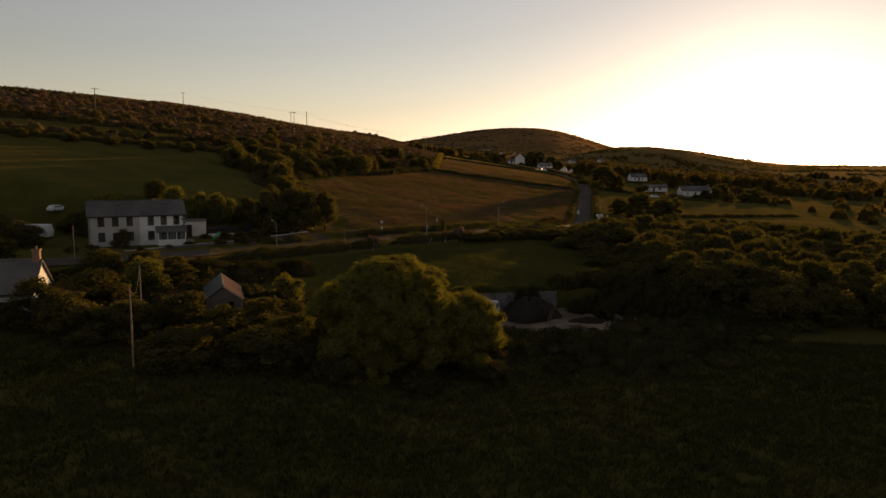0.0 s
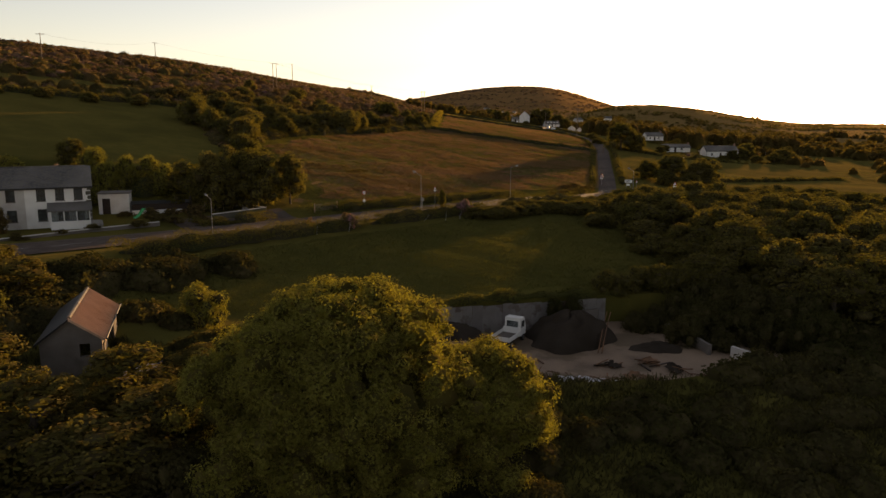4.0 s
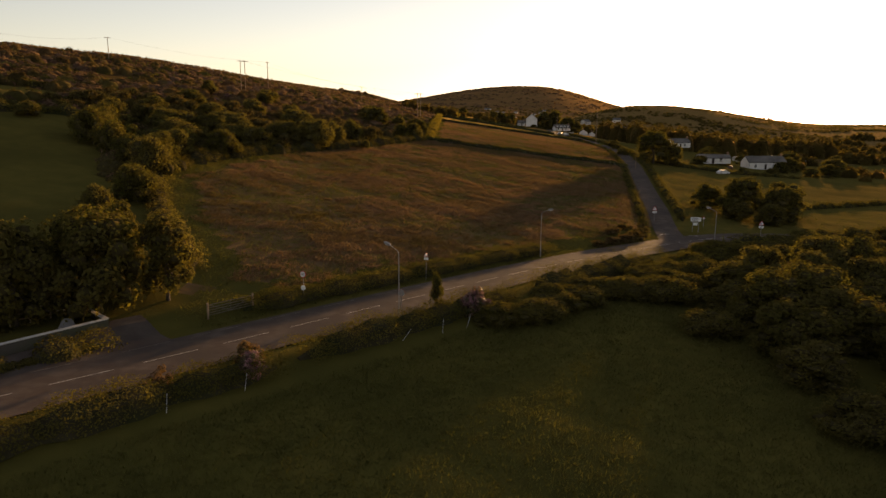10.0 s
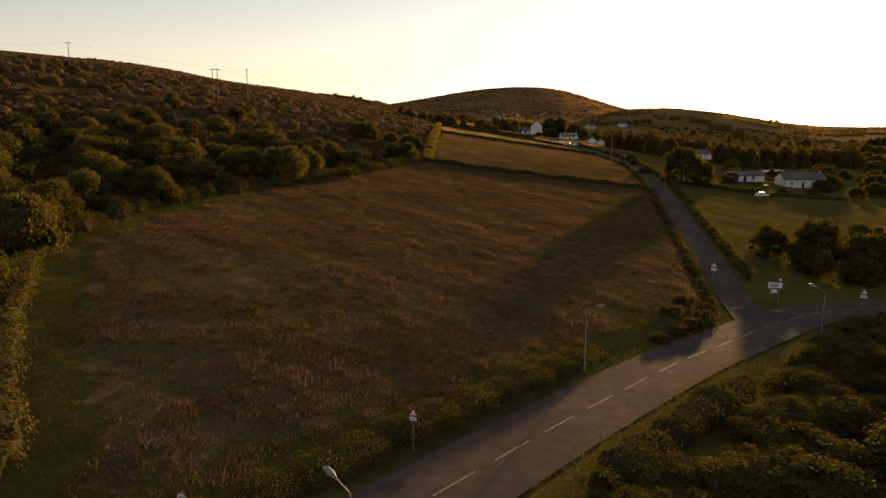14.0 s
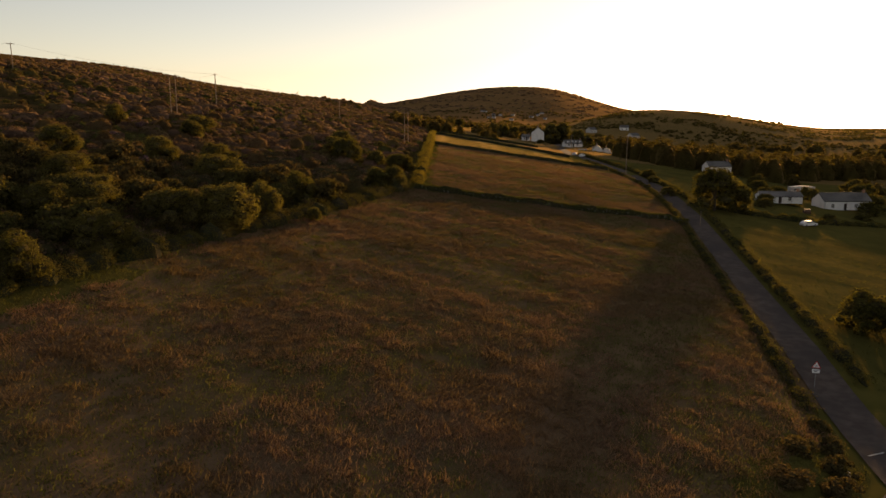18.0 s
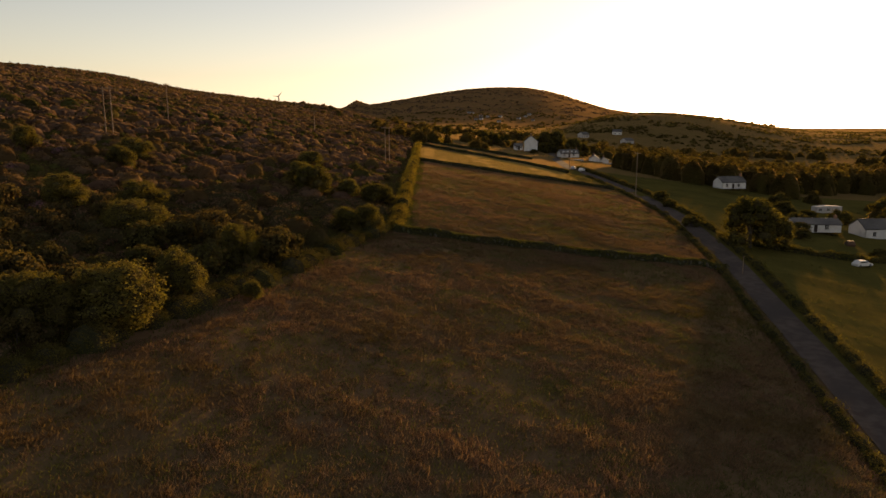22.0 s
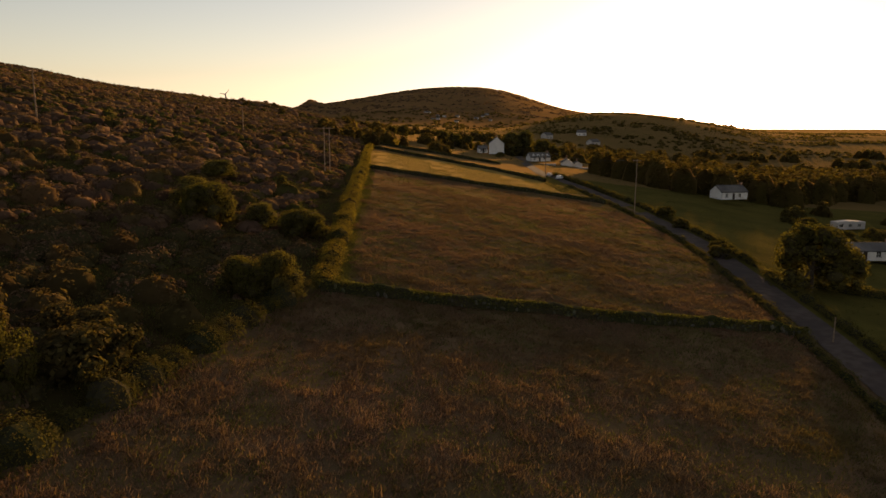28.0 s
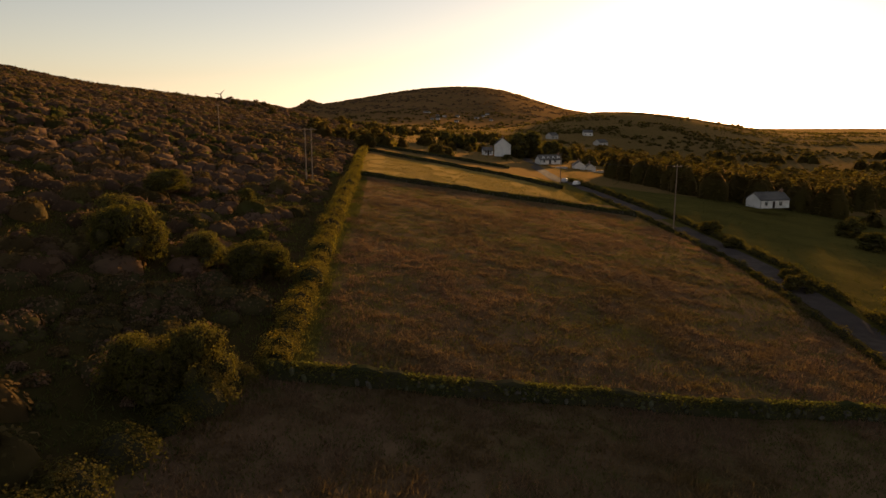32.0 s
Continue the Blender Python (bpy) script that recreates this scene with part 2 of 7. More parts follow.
def leaf_quads(rng, centres, outward, size, up=0.3):
    """A leaf spray at each centre: a bent quad that leans along outward with chance."""
    count = len(centres)
    nrm = outward + rng.normal(0, 0.34, (count, 3)) + (0, 0, up)
    nrm /= np.linalg.norm(nrm, axis=1)[:, None] + 1e-9
    a = np.cross(nrm, rng.normal(0, 1, (count, 3)))
    a /= np.linalg.norm(a, axis=1)[:, None] + 1e-9
    b = np.cross(nrm, a)
    s = (size * rng.uniform(0.6, 1.4, count))[:, None]
    w = s * rng.uniform(0.45, 0.8, count)[:, None]
    return np.stack([centres - a * s, centres - b * w + nrm * s * 0.15, centres + a * s, centres + b * w - nrm * s * 0.1], 1)


def crown_quads(rng, lobes, base_per, size, squash=0.85):
    """Leaves over the outsides of many lobes (x, y, z, radius), thinner inside, with gaps."""
    out = []
    for x, y, z, r in lobes:
        per_lobe = int(base_per * (1.5 if r > 1.2 and size < 0.06 else 1))
        d = rng.normal(0, 1, (per_lobe, 3))
        d /= np.linalg.norm(d, axis=1)[:, None]
        bumps = 1 + 0.16 * np.sin(d[:, 0] * 7 + x * 3) * np.sin(d[:, 1] * 6 + y * 2) + 0.12 * np.sin(d[:, 2] * 9 + z)
        rad = r * bumps * rng.uniform(0.72, 1.04, per_lobe) ** 0.6
        c = d * rad[:, None] * (1, 1, squash) + (x, y, z)
        out.append(leaf_quads(rng, c, d, size))
    return np.concatenate(out)


def crown_mesh(rng, lobes, per_lobe, size, mat, squash=0.85, core=None, fill=0.48):
    lob = np.array(lobes)
    big = lob[:, 3] > 0.8
    shells = [lumps(rng, lob[m, :3], lob[m, 3] * fill, squash, s, k, -0.95) for m, s, k in ((big, 7, 5), (~big, 5, 4)) if m.any()]
    return shell_mesh("crown", shells, crown_quads(rng, lobes, per_lobe, size, squash), mat, core)


def lobes_for(rng, radius, height, count, base=0.3):
    """Lobes spread through an uneven dome of a crown that stands on z = 0."""
    made = []
    for k in range(count):
        s, a, deep = rng.uniform(0, 1), rng.uniform(0, 2 * np.pi), np.sqrt(rng.uniform(0.25, 1.0))
        r = radius * rng.uniform(0.22, 0.4)
        d = (radius - 0.8 * r) * deep * np.sqrt(1 - 0.94 * s ** 1.9)
        made.append((d * np.cos(a), d * np.sin(a), base * height + max(0.1, height * (1 - base) - r * 0.8) * s ** 0.8 * (0.72 + 0.28 * deep), r))
    return made


def tube(bm, points, radii, sides=7):
    """A tapered tube along points."""
    rings = []
    for k, (p, r) in enumerate(zip(points, radii)):
        p = Vector(p)
        ahead = (Vector(points[min(k + 1, len(points) - 1)]) - Vector(points[max(k - 1, 0)])).normalized()
        side = ahead.cross(Vector((0, 0, 1)) if abs(ahead.z) < 0.9 else Vector((1, 0, 0))).normalized()
        upw = side.cross(ahead)
        rings.append([bm.verts.new(p + r * (math.cos(a) * side + math.sin(a) * upw)) for a in (2 * math.pi * i / sides for i in range(sides))])
    for a, b in zip(rings, rings[1:]):
        for i in range(sides):
            bm.faces.new((a[i], a[(i + 1) % sides], b[(i + 1) % sides], b[i]))
    bm.faces.new(rings[0][::-1])
    bm.faces.new(rings[-1])


def box(bm, x0, x1, y0, y1, z0, z1, bevel=0.0):
    v = [bm.verts.new(c) for c in ((x0, y0, z0), (x1, y0, z0), (x1, y1, z0), (x0, y1, z0), (x0, y0, z1), (x1, y0, z1), (x1, y1, z1), (x0, y1, z1))]
    faces = [bm.faces.new([v[i] for i in f]) for f in ((3, 2, 1, 0), (4, 5, 6, 7), (0, 1, 5, 4), (1, 2, 6, 5), (2, 3, 7, 6), (3, 0, 4, 7))]
    if bevel:
        bmesh.ops.bevel(bm, geom=list({e for f in faces for e in f.edges}), offset=bevel, segments=1, affect="EDGES")
    return v


def part(name, bm, mat, parent=None, label="", smooth=False):
    """Links a bmesh as one mesh object, under parent if there is one."""
    me = bpy.data.meshes.new(name)
    bm.to_mesh(me)
    bm.free()
    for m in (mat if isinstance(mat, (list, tuple)) else (mat,)):
        me.materials.append(m)
    if smooth:
        me.polygons.foreach_set("use_smooth", [True] * len(me.polygons))
    ob = new(name, me)
    ob.parent = parent
    if label:
        ob["label"] = label
    return ob


def mesh_part(name, me, parent=None, label=""):
    ob = new(name, me)
    ob.parent = parent
    if label:
        ob["label"] = label
    return ob


def thing(name, m, label, category, group="", kind=""):
    """An Empty at a thing's base, for its parts."""
    ob = new(name)
    ob.empty_display_size = 0.2
    ob.matrix_basis = m
    return tagged(ob, label, category, group, kind)


def at(x, y, dz=0.0, turn=0.0, scale=1.0):
    """A pose on the ground."""
    return pose(x, y, float(height(x, y)) + dz, 0, 0, turn) @ Matrix.Scale(scale, 4)


# ---- the lie of the land ----
def soft(v, k):
    return k * np.logaddexp(0.0, np.asarray(v, float) / k)


def smooth(a, b, v):
    t = np.clip((np.asarray(v, float) - a) / (b - a), 0, 1)
    return t * t * (3 - 2 * t)


def base_height(x, y):
    x, y = np.asarray(x, float), np.asarray(y, float)
    n = -0.75 * (x + 4) + 0.66 * (y - 99)           # from the main road, up the slope
    s = 0.66 * (x + 4) + 0.75 * (y - 99)            # along the main road
    z = 0.145 * soft(n - 4, 3) - 0.08 * soft(-n - 4, 3)
    z = z - 0.04 * soft(s, 8) + 0.06 * soft(-20 - x, 8) - 0.05 * soft(y - 350, 25)
    z = z - 0.19 * soft(-(x + 180 + 37 * smooth(420, 560, y)), 10)             # past the brow of the left-hand hill
    z = z - 0.10 * soft(y - 648 - 2.2 * soft(x + 115, 8), 15)
    plain = 9 - 14 * smooth(60, 220, x - 0.02 * y)
    away = smooth(640, 960, y + 0.3 * np.maximum(x, 0))
    z = z - 4.6 * np.exp(-((x + 180) / 52) ** 2) * smooth(400, 560, y) - 2.8 * np.exp(-((x + 178) / 22) ** 2) * smooth(270, 330, y) * (1 - smooth(400, 540, y))
    z = z + 2.2 * np.exp(-((x + 72) / 26) ** 2) * smooth(590, 650, y) + 0.08 * soft(-(x + 235), 5) * smooth(440, 540, y)
    z = z - 1.0 * smooth(285, 365, y) * smooth(-40, -8, x)
    z = z - 0.85 * (1 - smooth(-8, 12, x)) * smooth(-34, -18, x) * smooth(38, 45, y) * (1 - smooth(54, 72, y))
    z = z + 2.2 * np.exp(-((x - 120) ** 2 + (y - 410) ** 2) / 480)
    low = -8 - 2 * smooth(0, 400, x)
    z = low + soft(z - low, 2.5)
    z = z * (1 - away) + plain * away
    d = np.maximum(y - 135, 200.0)
    fx = x / d * 2464
    left = np.exp(-np.abs((fx - 250) / 450) ** 2)
    right = np.exp(-np.abs((fx - 250) / 300) ** 2.6)
    dome = 40 + 86 * np.where(fx < 250, left, right) + 20 * np.maximum(0, 1 - np.abs(fx + 253) / 45)
    dome = 21 + (dome - 29.7) * 1.66
    dome = dome * (1 - 0.9 * smooth(650, 1100, fx)) * smooth(-1500, -400, fx)
    z = z + (dome - z) * smooth(1500, 4180, y) * (1 - smooth(4300, 4600, y))
    ridge = 5 + 28.5 * (1 - smooth(350, 640, x * 1114 / d)) * smooth(40, 300, x * 1114 / d)
    z = z + (ridge - z) * smooth(700, 1180, y + 0.1 * x) * (1 - smooth(1300, 1900, y + 0.1 * x)) * smooth(30, 330, x * 1114 / d)
    return z - 45 * smooth(1500, 2400, y) * smooth(0.27, 0.4, x / d)


MAIN_ROAD = [(-135, -50), (-44, 54), (-16, 86), (-3, 101), (9, 115.6), (22, 130.4), (31, 139), (38, 146), (47, 153), (58, 157), (90, 165), (170, 178)]
SIDE_ROAD = [(35, 143), (37.4, 155), (40.2, 168), (47, 203), (52, 228), (59, 263), (66, 313), (67, 361), (64, 405), (60, 440), (64, 490), (80, 620)]


def resample(points, step):
    """A smooth line through points, at even steps."""
    p = np.array(points, float)
    d = np.r_[0, np.cumsum(np.hypot(*np.diff(p, axis=0).T))]
    u = np.arange(0, d[-1] + 0.01, step)
    q = np.stack([np.interp(u, d, p[:, 0]), np.interp(u, d, p[:, 1])], 1)
    k = max(1, int(9 / step))
    pad = np.concatenate([q[:1] + (q[:1] - q[1:k + 1][::-1]), q, q[-1:] + (q[-1:] - q[-k - 1:-1][::-1])])
    ker = np.hanning(2 * k + 3)[1:-1]
    return np.stack([np.convolve(pad[:, c], ker / ker.sum(), "valid") for c in (0, 1)], 1)


ROADS = []
for line, half in ((MAIN_ROAD, 3.7), (SIDE_ROAD, 2.1)):
    c = resample(line, 2.0)
    zc = base_height(c[:, 0], c[:, 1])
    ROADS.append((c, zc, half))
# the side road leaves from the main road's level
near = np.linalg.norm(ROADS[1][0][:, None] - ROADS[0][0][None], axis=2)
pick, dist = near.argmin(1), near.min(1)
w = 1 - smooth(6, 26, dist)
ROADS[1] = (ROADS[1][0], ROADS[1][1] * (1 - w) + ROADS[0][1][pick] * w, 2.1)


def fence_y(x):
    return 48.4 + (x + 7.8) * 0.33


def yard_mask(x, y, cut=0.0):
    south = 36.5 + 0.016 * np.maximum(0, x - 7) ** 2
    return smooth(-15, -11, x) * (1 - smooth(29, 33, x)) * smooth(south - 2, south + 1, y) * (1 - smooth(fence_y(x) + cut - 0.1, fence_y(x) + cut + 0.05, y))


def height(x, y, cut=0.0):
    x, y = np.asarray(x, float), np.asarray(y, float)
    z = base_height(x, y)
    z = z + 0.10 * np.sin(x * 0.31 + 1.3 * np.sin(y * 0.17)) * np.sin(y * 0.27) + 0.05 * np.sin(x * 0.9 + y * 0.4) * np.sin(y * 0.83 - x * 0.2)
    ym = yard_mask(x, y, cut)
    z = z * (1 - ym) + (-5.5 + 0.03 * np.sin(x * 1.1) * np.sin(y * 0.9)) * ym
    n = -0.75 * (x + 4) + 0.66 * (y - 99)
    s = 0.66 * (x + 4) + 0.75 * (y - 99)
    pm = smooth(4.5, 7.5, n) * (1 - smooth(85.5, 95, y)) * smooth(-90, -80, x) * (1 - smooth(-19, -13, s))
    z = z * (1 - pm) + 1.3 * pm                     # the level ground round the white house
    flat, shp = np.stack([x.ravel(), y.ravel()], 1), z.shape
    z = z.ravel().copy()
    close = (flat[:, 0] > -150) & (flat[:, 0] < 185) & (flat[:, 1] > -65) & (flat[:, 1] < 640)
    idx = np.nonzero(close)[0]
    for c, zc, half in ROADS:
        for part_idx in np.array_split(idx, max(1, len(idx) // 4000)):
            if not len(part_idx):
                continue
            d2 = ((flat[part_idx, None] - c[None]) ** 2).sum(2)
            k = d2.argmin(1)
            dist = np.sqrt(d2[np.arange(len(k)), k])
            w = 1 - smooth(half + 1.2, half + 5.0, dist)
            z[part_idx] = z[part_idx] * (1 - w) + (zc[k] - 0.10) * w
    return z.reshape(shp)


def heath_edge(y):
    """x of the boundary between the left-hand scrub and the fields."""
    return np.interp(y, [95, 104, 120, 140, 156, 186, 203, 219, 238, 254, 460, 640], [-23, -25, -34.5, -43, -42, -32, -25, -19, -13, -7.5, -6.2, -12])


def axis_steps(lo, hi, step, far_lo, far_hi):
    out = list(np.arange(lo, hi + step / 2, step))
    for sign, end in ((-1, far_lo), (1, far_hi)):
        s, v = step, out[0] if sign < 0 else out[-1]
        while abs(v - end) > 1:
            s = min(s * 1.12, 60)
            v = max(v - s, end) if sign < 0 else min(v + s, end)
            out.append(v)
    return np.array(sorted(out))


gx = axis_steps(-75, 95, 1.35, -3300, 3600)
gy = axis_steps(-50, 330, 1.4, -700, 4600)
X, Y = np.meshgrid(gx, gy)
Z = height(X, Y, 2.2)
nx, ny = len(gx), len(gy)
me = bpy.data.meshes.new("ground")
me.vertices.add(nx * ny)
me.vertices.foreach_set("co", np.stack([X, Y, Z], -1).astype(np.float32).ravel())
ii = (np.arange(ny - 1)[:, None] * nx + np.arange(nx - 1)[None]).ravel()
faces = np.stack([ii, ii + 1, ii + nx + 1, ii + nx], 1).astype(np.int32)
me.loops.add(faces.size)
me.loops.foreach_set("vertex_index", faces.ravel())
me.polygons.add(len(faces))
me.polygons.foreach_set("loop_start", np.arange(0, faces.size, 4, dtype=np.int32))
cx, cy = X.ravel()[faces].mean(1), Y.ravel()[faces].mean(1)
cn = -0.75 * (cx + 4) + 0.66 * (cy - 99)
edge = heath_edge(cy)
road_x = np.interp(cy, [p[1] for p in SIDE_ROAD], [p[0] for p in SIDE_ROAD])
wall2 = 372 - 0.16 * (cx + 5)
wall3 = 456.6 - 0.89 * (cx + 4.5)
slot = np.zeros(len(faces), np.int32)
slot[(cy > 900) | (cx > 500) | (cx < -400)] = 4
slot[(cy > 420) & (cx > -5)] = 4
slot[(cy > 1700) & (cx / np.maximum(cy, 1) < 0.3)] = 5
slot[(cx < edge) & (cy > 128) & (cn > 8) & (cy < 1150)] = 2
green = (cn > 8) & (cx < edge) & (cy < 128 + 2.1 * (-43 - cx)) & (cy < 165 + 0.8 * (cx + 95)) & (cx > -190)
slot[green] = 0
upper = (cx < -84) & (cx > -190) & (cy > 160 + 0.9 * (cx + 110)) & (cy < 188 + 0.9 * (cx + 110))
slot[upper] = 0
slot[(cn > 11.5) & (cx > edge) & (cy < wall2) & (cx < road_x)] = 1
slot[(cx < edge + 5.5) & (cx > edge) & (cy < 172) & (cy > 98)] = 0
slot[(cx < edge + 4.4) & (cx > edge) & (cy > 252) & (cy < wall2)] = 0
slot[(cx > edge) & (cy >= wall2) & (cy < wall3) & (cx < road_x)] = 6
slot[(cy < 34) & (cn < -12)] = 0
slot[yard_mask(cx, cy) > 0.97] = 3
me.polygons.foreach_set("material_index", slot)
me.polygons.foreach_set("use_smooth", np.ones(len(faces), bool))
for m in (M_PASTURE, M_BRACKEN, M_HEATH, M_YARD, M_FAR, M_HILL, M_PALE):
    me.materials.append(m)
me.update()
me.validate()
# the bank behind the yard: an upright earth face and the field's edge above it
bx = np.arange(-16, 35.01, 0.75)
cols = [np.column_stack([bx, fence_y(bx) + 0.02, 0 * bx - 5.9])]
for off in (0.05, 0.7, 1.5, 2.4, 3.4, 4.6):
    by = fence_y(bx) + off
    cols.append(np.column_stack([bx, by, height(bx, by) + (0.05 if off < 4 else -0.12)]))
cols = np.stack(cols)
bank_q = np.stack([cols[:-1, :-1], cols[:-1, 1:], cols[1:, 1:], cols[1:, :-1]], 2).reshape(-1, 4, 3)
yard_bank = mesh_part("yard_bank", quads_mesh("yard_bank", bank_q, M_PASTURE))
tagged(yard_bank, "grassy earth bank behind the scrap yard", "bank", kind="structure")
tagged(new("ground", me), "rolling evening farmland of pasture, bracken and heath", "ground", kind="structure")


def ribbon(name, c, zc, lo, hi, dz, mat, parent=None):
    """A strip along a line, from lo to hi across it."""
    t = np.gradient(c, axis=0)
    t /= np.linalg.norm(t, axis=1)[:, None]
    nrm = np.stack([-t[:, 1], t[:, 0]], 1)
    a = np.column_stack([c + nrm * lo, zc + dz])
    b = np.column_stack([c + nrm * hi, zc + dz])
    return mesh_part(name, quads_mesh(name, np.stack([a[:-1], a[1:], b[1:], b[:-1]], 1)[:, ::-1], mat), parent)


main_road = tagged(ribbon("road", ROADS[0][0], ROADS[0][1], -3.7, 3.7, 0.02, M_ROAD), "two-lane grey asphalt road with white centre dashes", "road", kind="structure")
tagged(ribbon("road", ROADS[1][0], ROADS[1][1], -2.1, 2.1, 0.0, M_ROAD), "narrow grey asphalt side road uphill", "road", kind="structure")


def along(c, zc, u0, u1, count):
    d = np.r_[0, np.cumsum(np.hypot(*np.diff(c, axis=0).T))]
    u = np.linspace(u0, u1, count)
    return np.stack([np.interp(u, d, c[:, 0]), np.interp(u, d, c[:, 1])], 1), np.interp(u, d, zc)


lay_c, lay_z = along(ROADS[0][0], ROADS[0][1], 161.0, 178.0, 12)
lay_t = np.gradient(lay_c, axis=0)
lay_t /= np.linalg.norm(lay_t, axis=1)[:, None]
lay_n = np.stack([-lay_t[:, 1], lay_t[:, 0]], 1)
lay_g = np.stack([np.column_stack([p2 := lay_c + lay_n * o, height(p2[:, 0], p2[:, 1]) + 0.06]) for o in (3.5, 4.5, 5.5, 6.5, 7.5, 8.6)])
layby = mesh_part("layby", quads_mesh("layby", np.stack([lay_g[:-1, :-1], lay_g[:-1, 1:], lay_g[1:, 1:], lay_g[1:, :-1]], 2).reshape(-1, 4, 3)[:, ::-1], M_ROAD))
tagged(layby, "worn grey asphalt lay-by beside the field gate", "lay-by", kind="structure")
u = 90.0
while u < 285:
    c, zc = along(ROADS[0][0], ROADS[0][1], u, u + 4, 4)
    ribbon("centre_dash", c, zc, -0.04, 0.04, 0.03, M_LINE, main_road)
    u += 6
for u in range(60, 240, 6):
    c, zc = along(ROADS[0][0], ROADS[0][1], u, u + 3.6, 4)
    ribbon("edge_line", c, zc, 3.17, 3.22, 0.03, M_WORNLINE, main_road)

# ---- scrub on the hill, joined ----
rng = np.random.default_rng(5)


def mounds(rng, xy, radius, per, size, squash=0.72, seg=8, rings=4):
    """Cushions of growth: a smooth uneven lump with fine leaf sprays over it."""
    z = height(xy[:, 0], xy[:, 1])
    n = len(xy)
    centres = np.column_stack([xy, z])
    shell = lumps(rng, centres, radius, squash, seg, rings, -0.15)
    who = np.repeat(np.arange(n), per)
    ring = np.minimum((rng.uniform(0, 1, n * per) ** 0.8 * (rings - 1)).astype(int), rings - 2)
    col = rng.integers(0, seg, n * per)
    f, h = rng.uniform(0, 1, (2, n * per, 1))
    nxt = (col + 1) % seg
    c = (shell[who, ring, col] * (1 - f) + shell[who, ring, nxt] * f) * (1 - h) + (shell[who, ring + 1, col] * (1 - f) + shell[who, ring + 1, nxt] * f) * h
    d = c - centres[who]
    d /= np.linalg.norm(d, axis=1)[:, None] + 1e-9
    c = c + d * (size * rng.uniform(-0.3, 0.7, n * per))[:, None]
    c = c - d * (radius[who] * rng.uniform(0, 0.24, n * per))[:, None]
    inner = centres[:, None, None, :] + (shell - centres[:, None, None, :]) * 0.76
    return inner, leaf_quads(rng, c, d, size * (0.7 + 0.18 * radius[who]))


def scatter(rng, count, x0, x1, y0, y1, keep):
    pts = np.column_stack([rng.uniform(x0, x1, count), rng.uniform(y0, y1, count)])
    return pts[keep(pts[:, 0], pts[:, 1])]


def is_green(x, y):
    n = -0.75 * (x + 4) + 0.66 * (y - 99)
    lower = (x < heath_edge(y)) & (y < 124 + 2.1 * (-43 - x)) & (y < 163 + 0.8 * (x + 95))
    upper = (x < -86) & (y > 161 + 0.9 * (x + 110)) & (y < 187 + 0.9 * (x + 110))
    return lower | upper | (n < 12)


def in_heath(x, y):
    return (x < heath_edge(y) - 2.5) & (y > 128) & ~is_green(x, y) & (x > -235) & (y - 600 - 2.2 * soft(x + 115, 8) < 50)


for name, mat, count, rad, label in (
        ("gorse_scrub", M_GORSE, 12000, (0.8, 2.8), "dark green gorse scrub over the hillside"),
        ("heather_scrub", M_HEATHER, 20000, (0.7, 2.9), "purple-brown heather mounds over the hillside"),
        ("grass_scrub", M_GRASS, 5000, (0.5, 1.7), "rough green grass between the gorse")):
    p = scatter(rng, count, -240, 0, 130, 760, in_heath)
    patch = np.array([noise.noise((x * 0.035, y * 0.035, len(name))) + 0.6 * noise.noise((x * 0.15, y * 0.15, 2.0)) for x, y in p])
    p = p[patch > {"gorse_scrub": -0.1, "heather_scrub": -0.35, "grass_scrub": -0.5}[name]]
    far = np.hypot(p[:, 0] - 5, np.minimum(p[:, 1] - 200, 0) * 0.4 + np.maximum(p[:, 1] - 200, 0))
    r = rad[0] + (rad[1] - rad[0]) * rng.uniform(0, 1, len(p)) ** 2
    tiers = ((far < 75, 80 if mat is M_GRASS else 230, 0.14, 9, 5), ((far >= 75) & (far < 130), 70, 0.2, 8, 4), (far >= 130, 10, 0.42, 6, 3))
    made = [mounds(rng, p[m], r[m] * (1.0 if per > 20 else 1.15), per, size, 0.62, seg, rings) for m, per, size, seg, rings in tiers]
    tagged(mesh_part(name, shell_mesh(name, [made[0][0]], made[0][1], mat, M_SHADECORE)), label, "scrub", kind="stuff")
    tagged(mesh_part(name, shell_mesh(name, [m[0] for m in made[1:]], np.concatenate([m[1] for m in made[1:]]), mat, mat)), label, "scrub", kind="stuff")


# ---- dry bracken in the fields, joined ----
def tufts(rng, xy, blades, tall, wide, spread=0.0):
    z = height(xy[:, 0], xy[:, 1])
    c = np.repeat(np.column_stack([xy, z]), blades, 0)
    count = len(c)
    c[:, :2] += rng.normal(0, 1, (count, 2)) * spread
    a = rng.uniform(0, 2 * np.pi, count)
    lean = rng.uniform(0.4, 1.15, count)
    h = np.repeat(rng.uniform(0.6, 1.3, len(xy)), blades) * tall * rng.uniform(0.6, 1.1, count)
    out = np.stack([np.cos(a), np.sin(a), 0 * a], 1)
    side = np.stack([-np.sin(a), np.cos(a), 0 * a], 1) * (wide * rng.uniform(0.6, 1.3, count))[:, None]
    foot = c + out * 0.04
    tip = foot + out * (lean * h)[:, None] + np.array([0, 0, 1.0]) * (h * (1.1 - 0.5 * lean))[:, None]
    return np.stack([foot + side, tip, foot - side], 1)


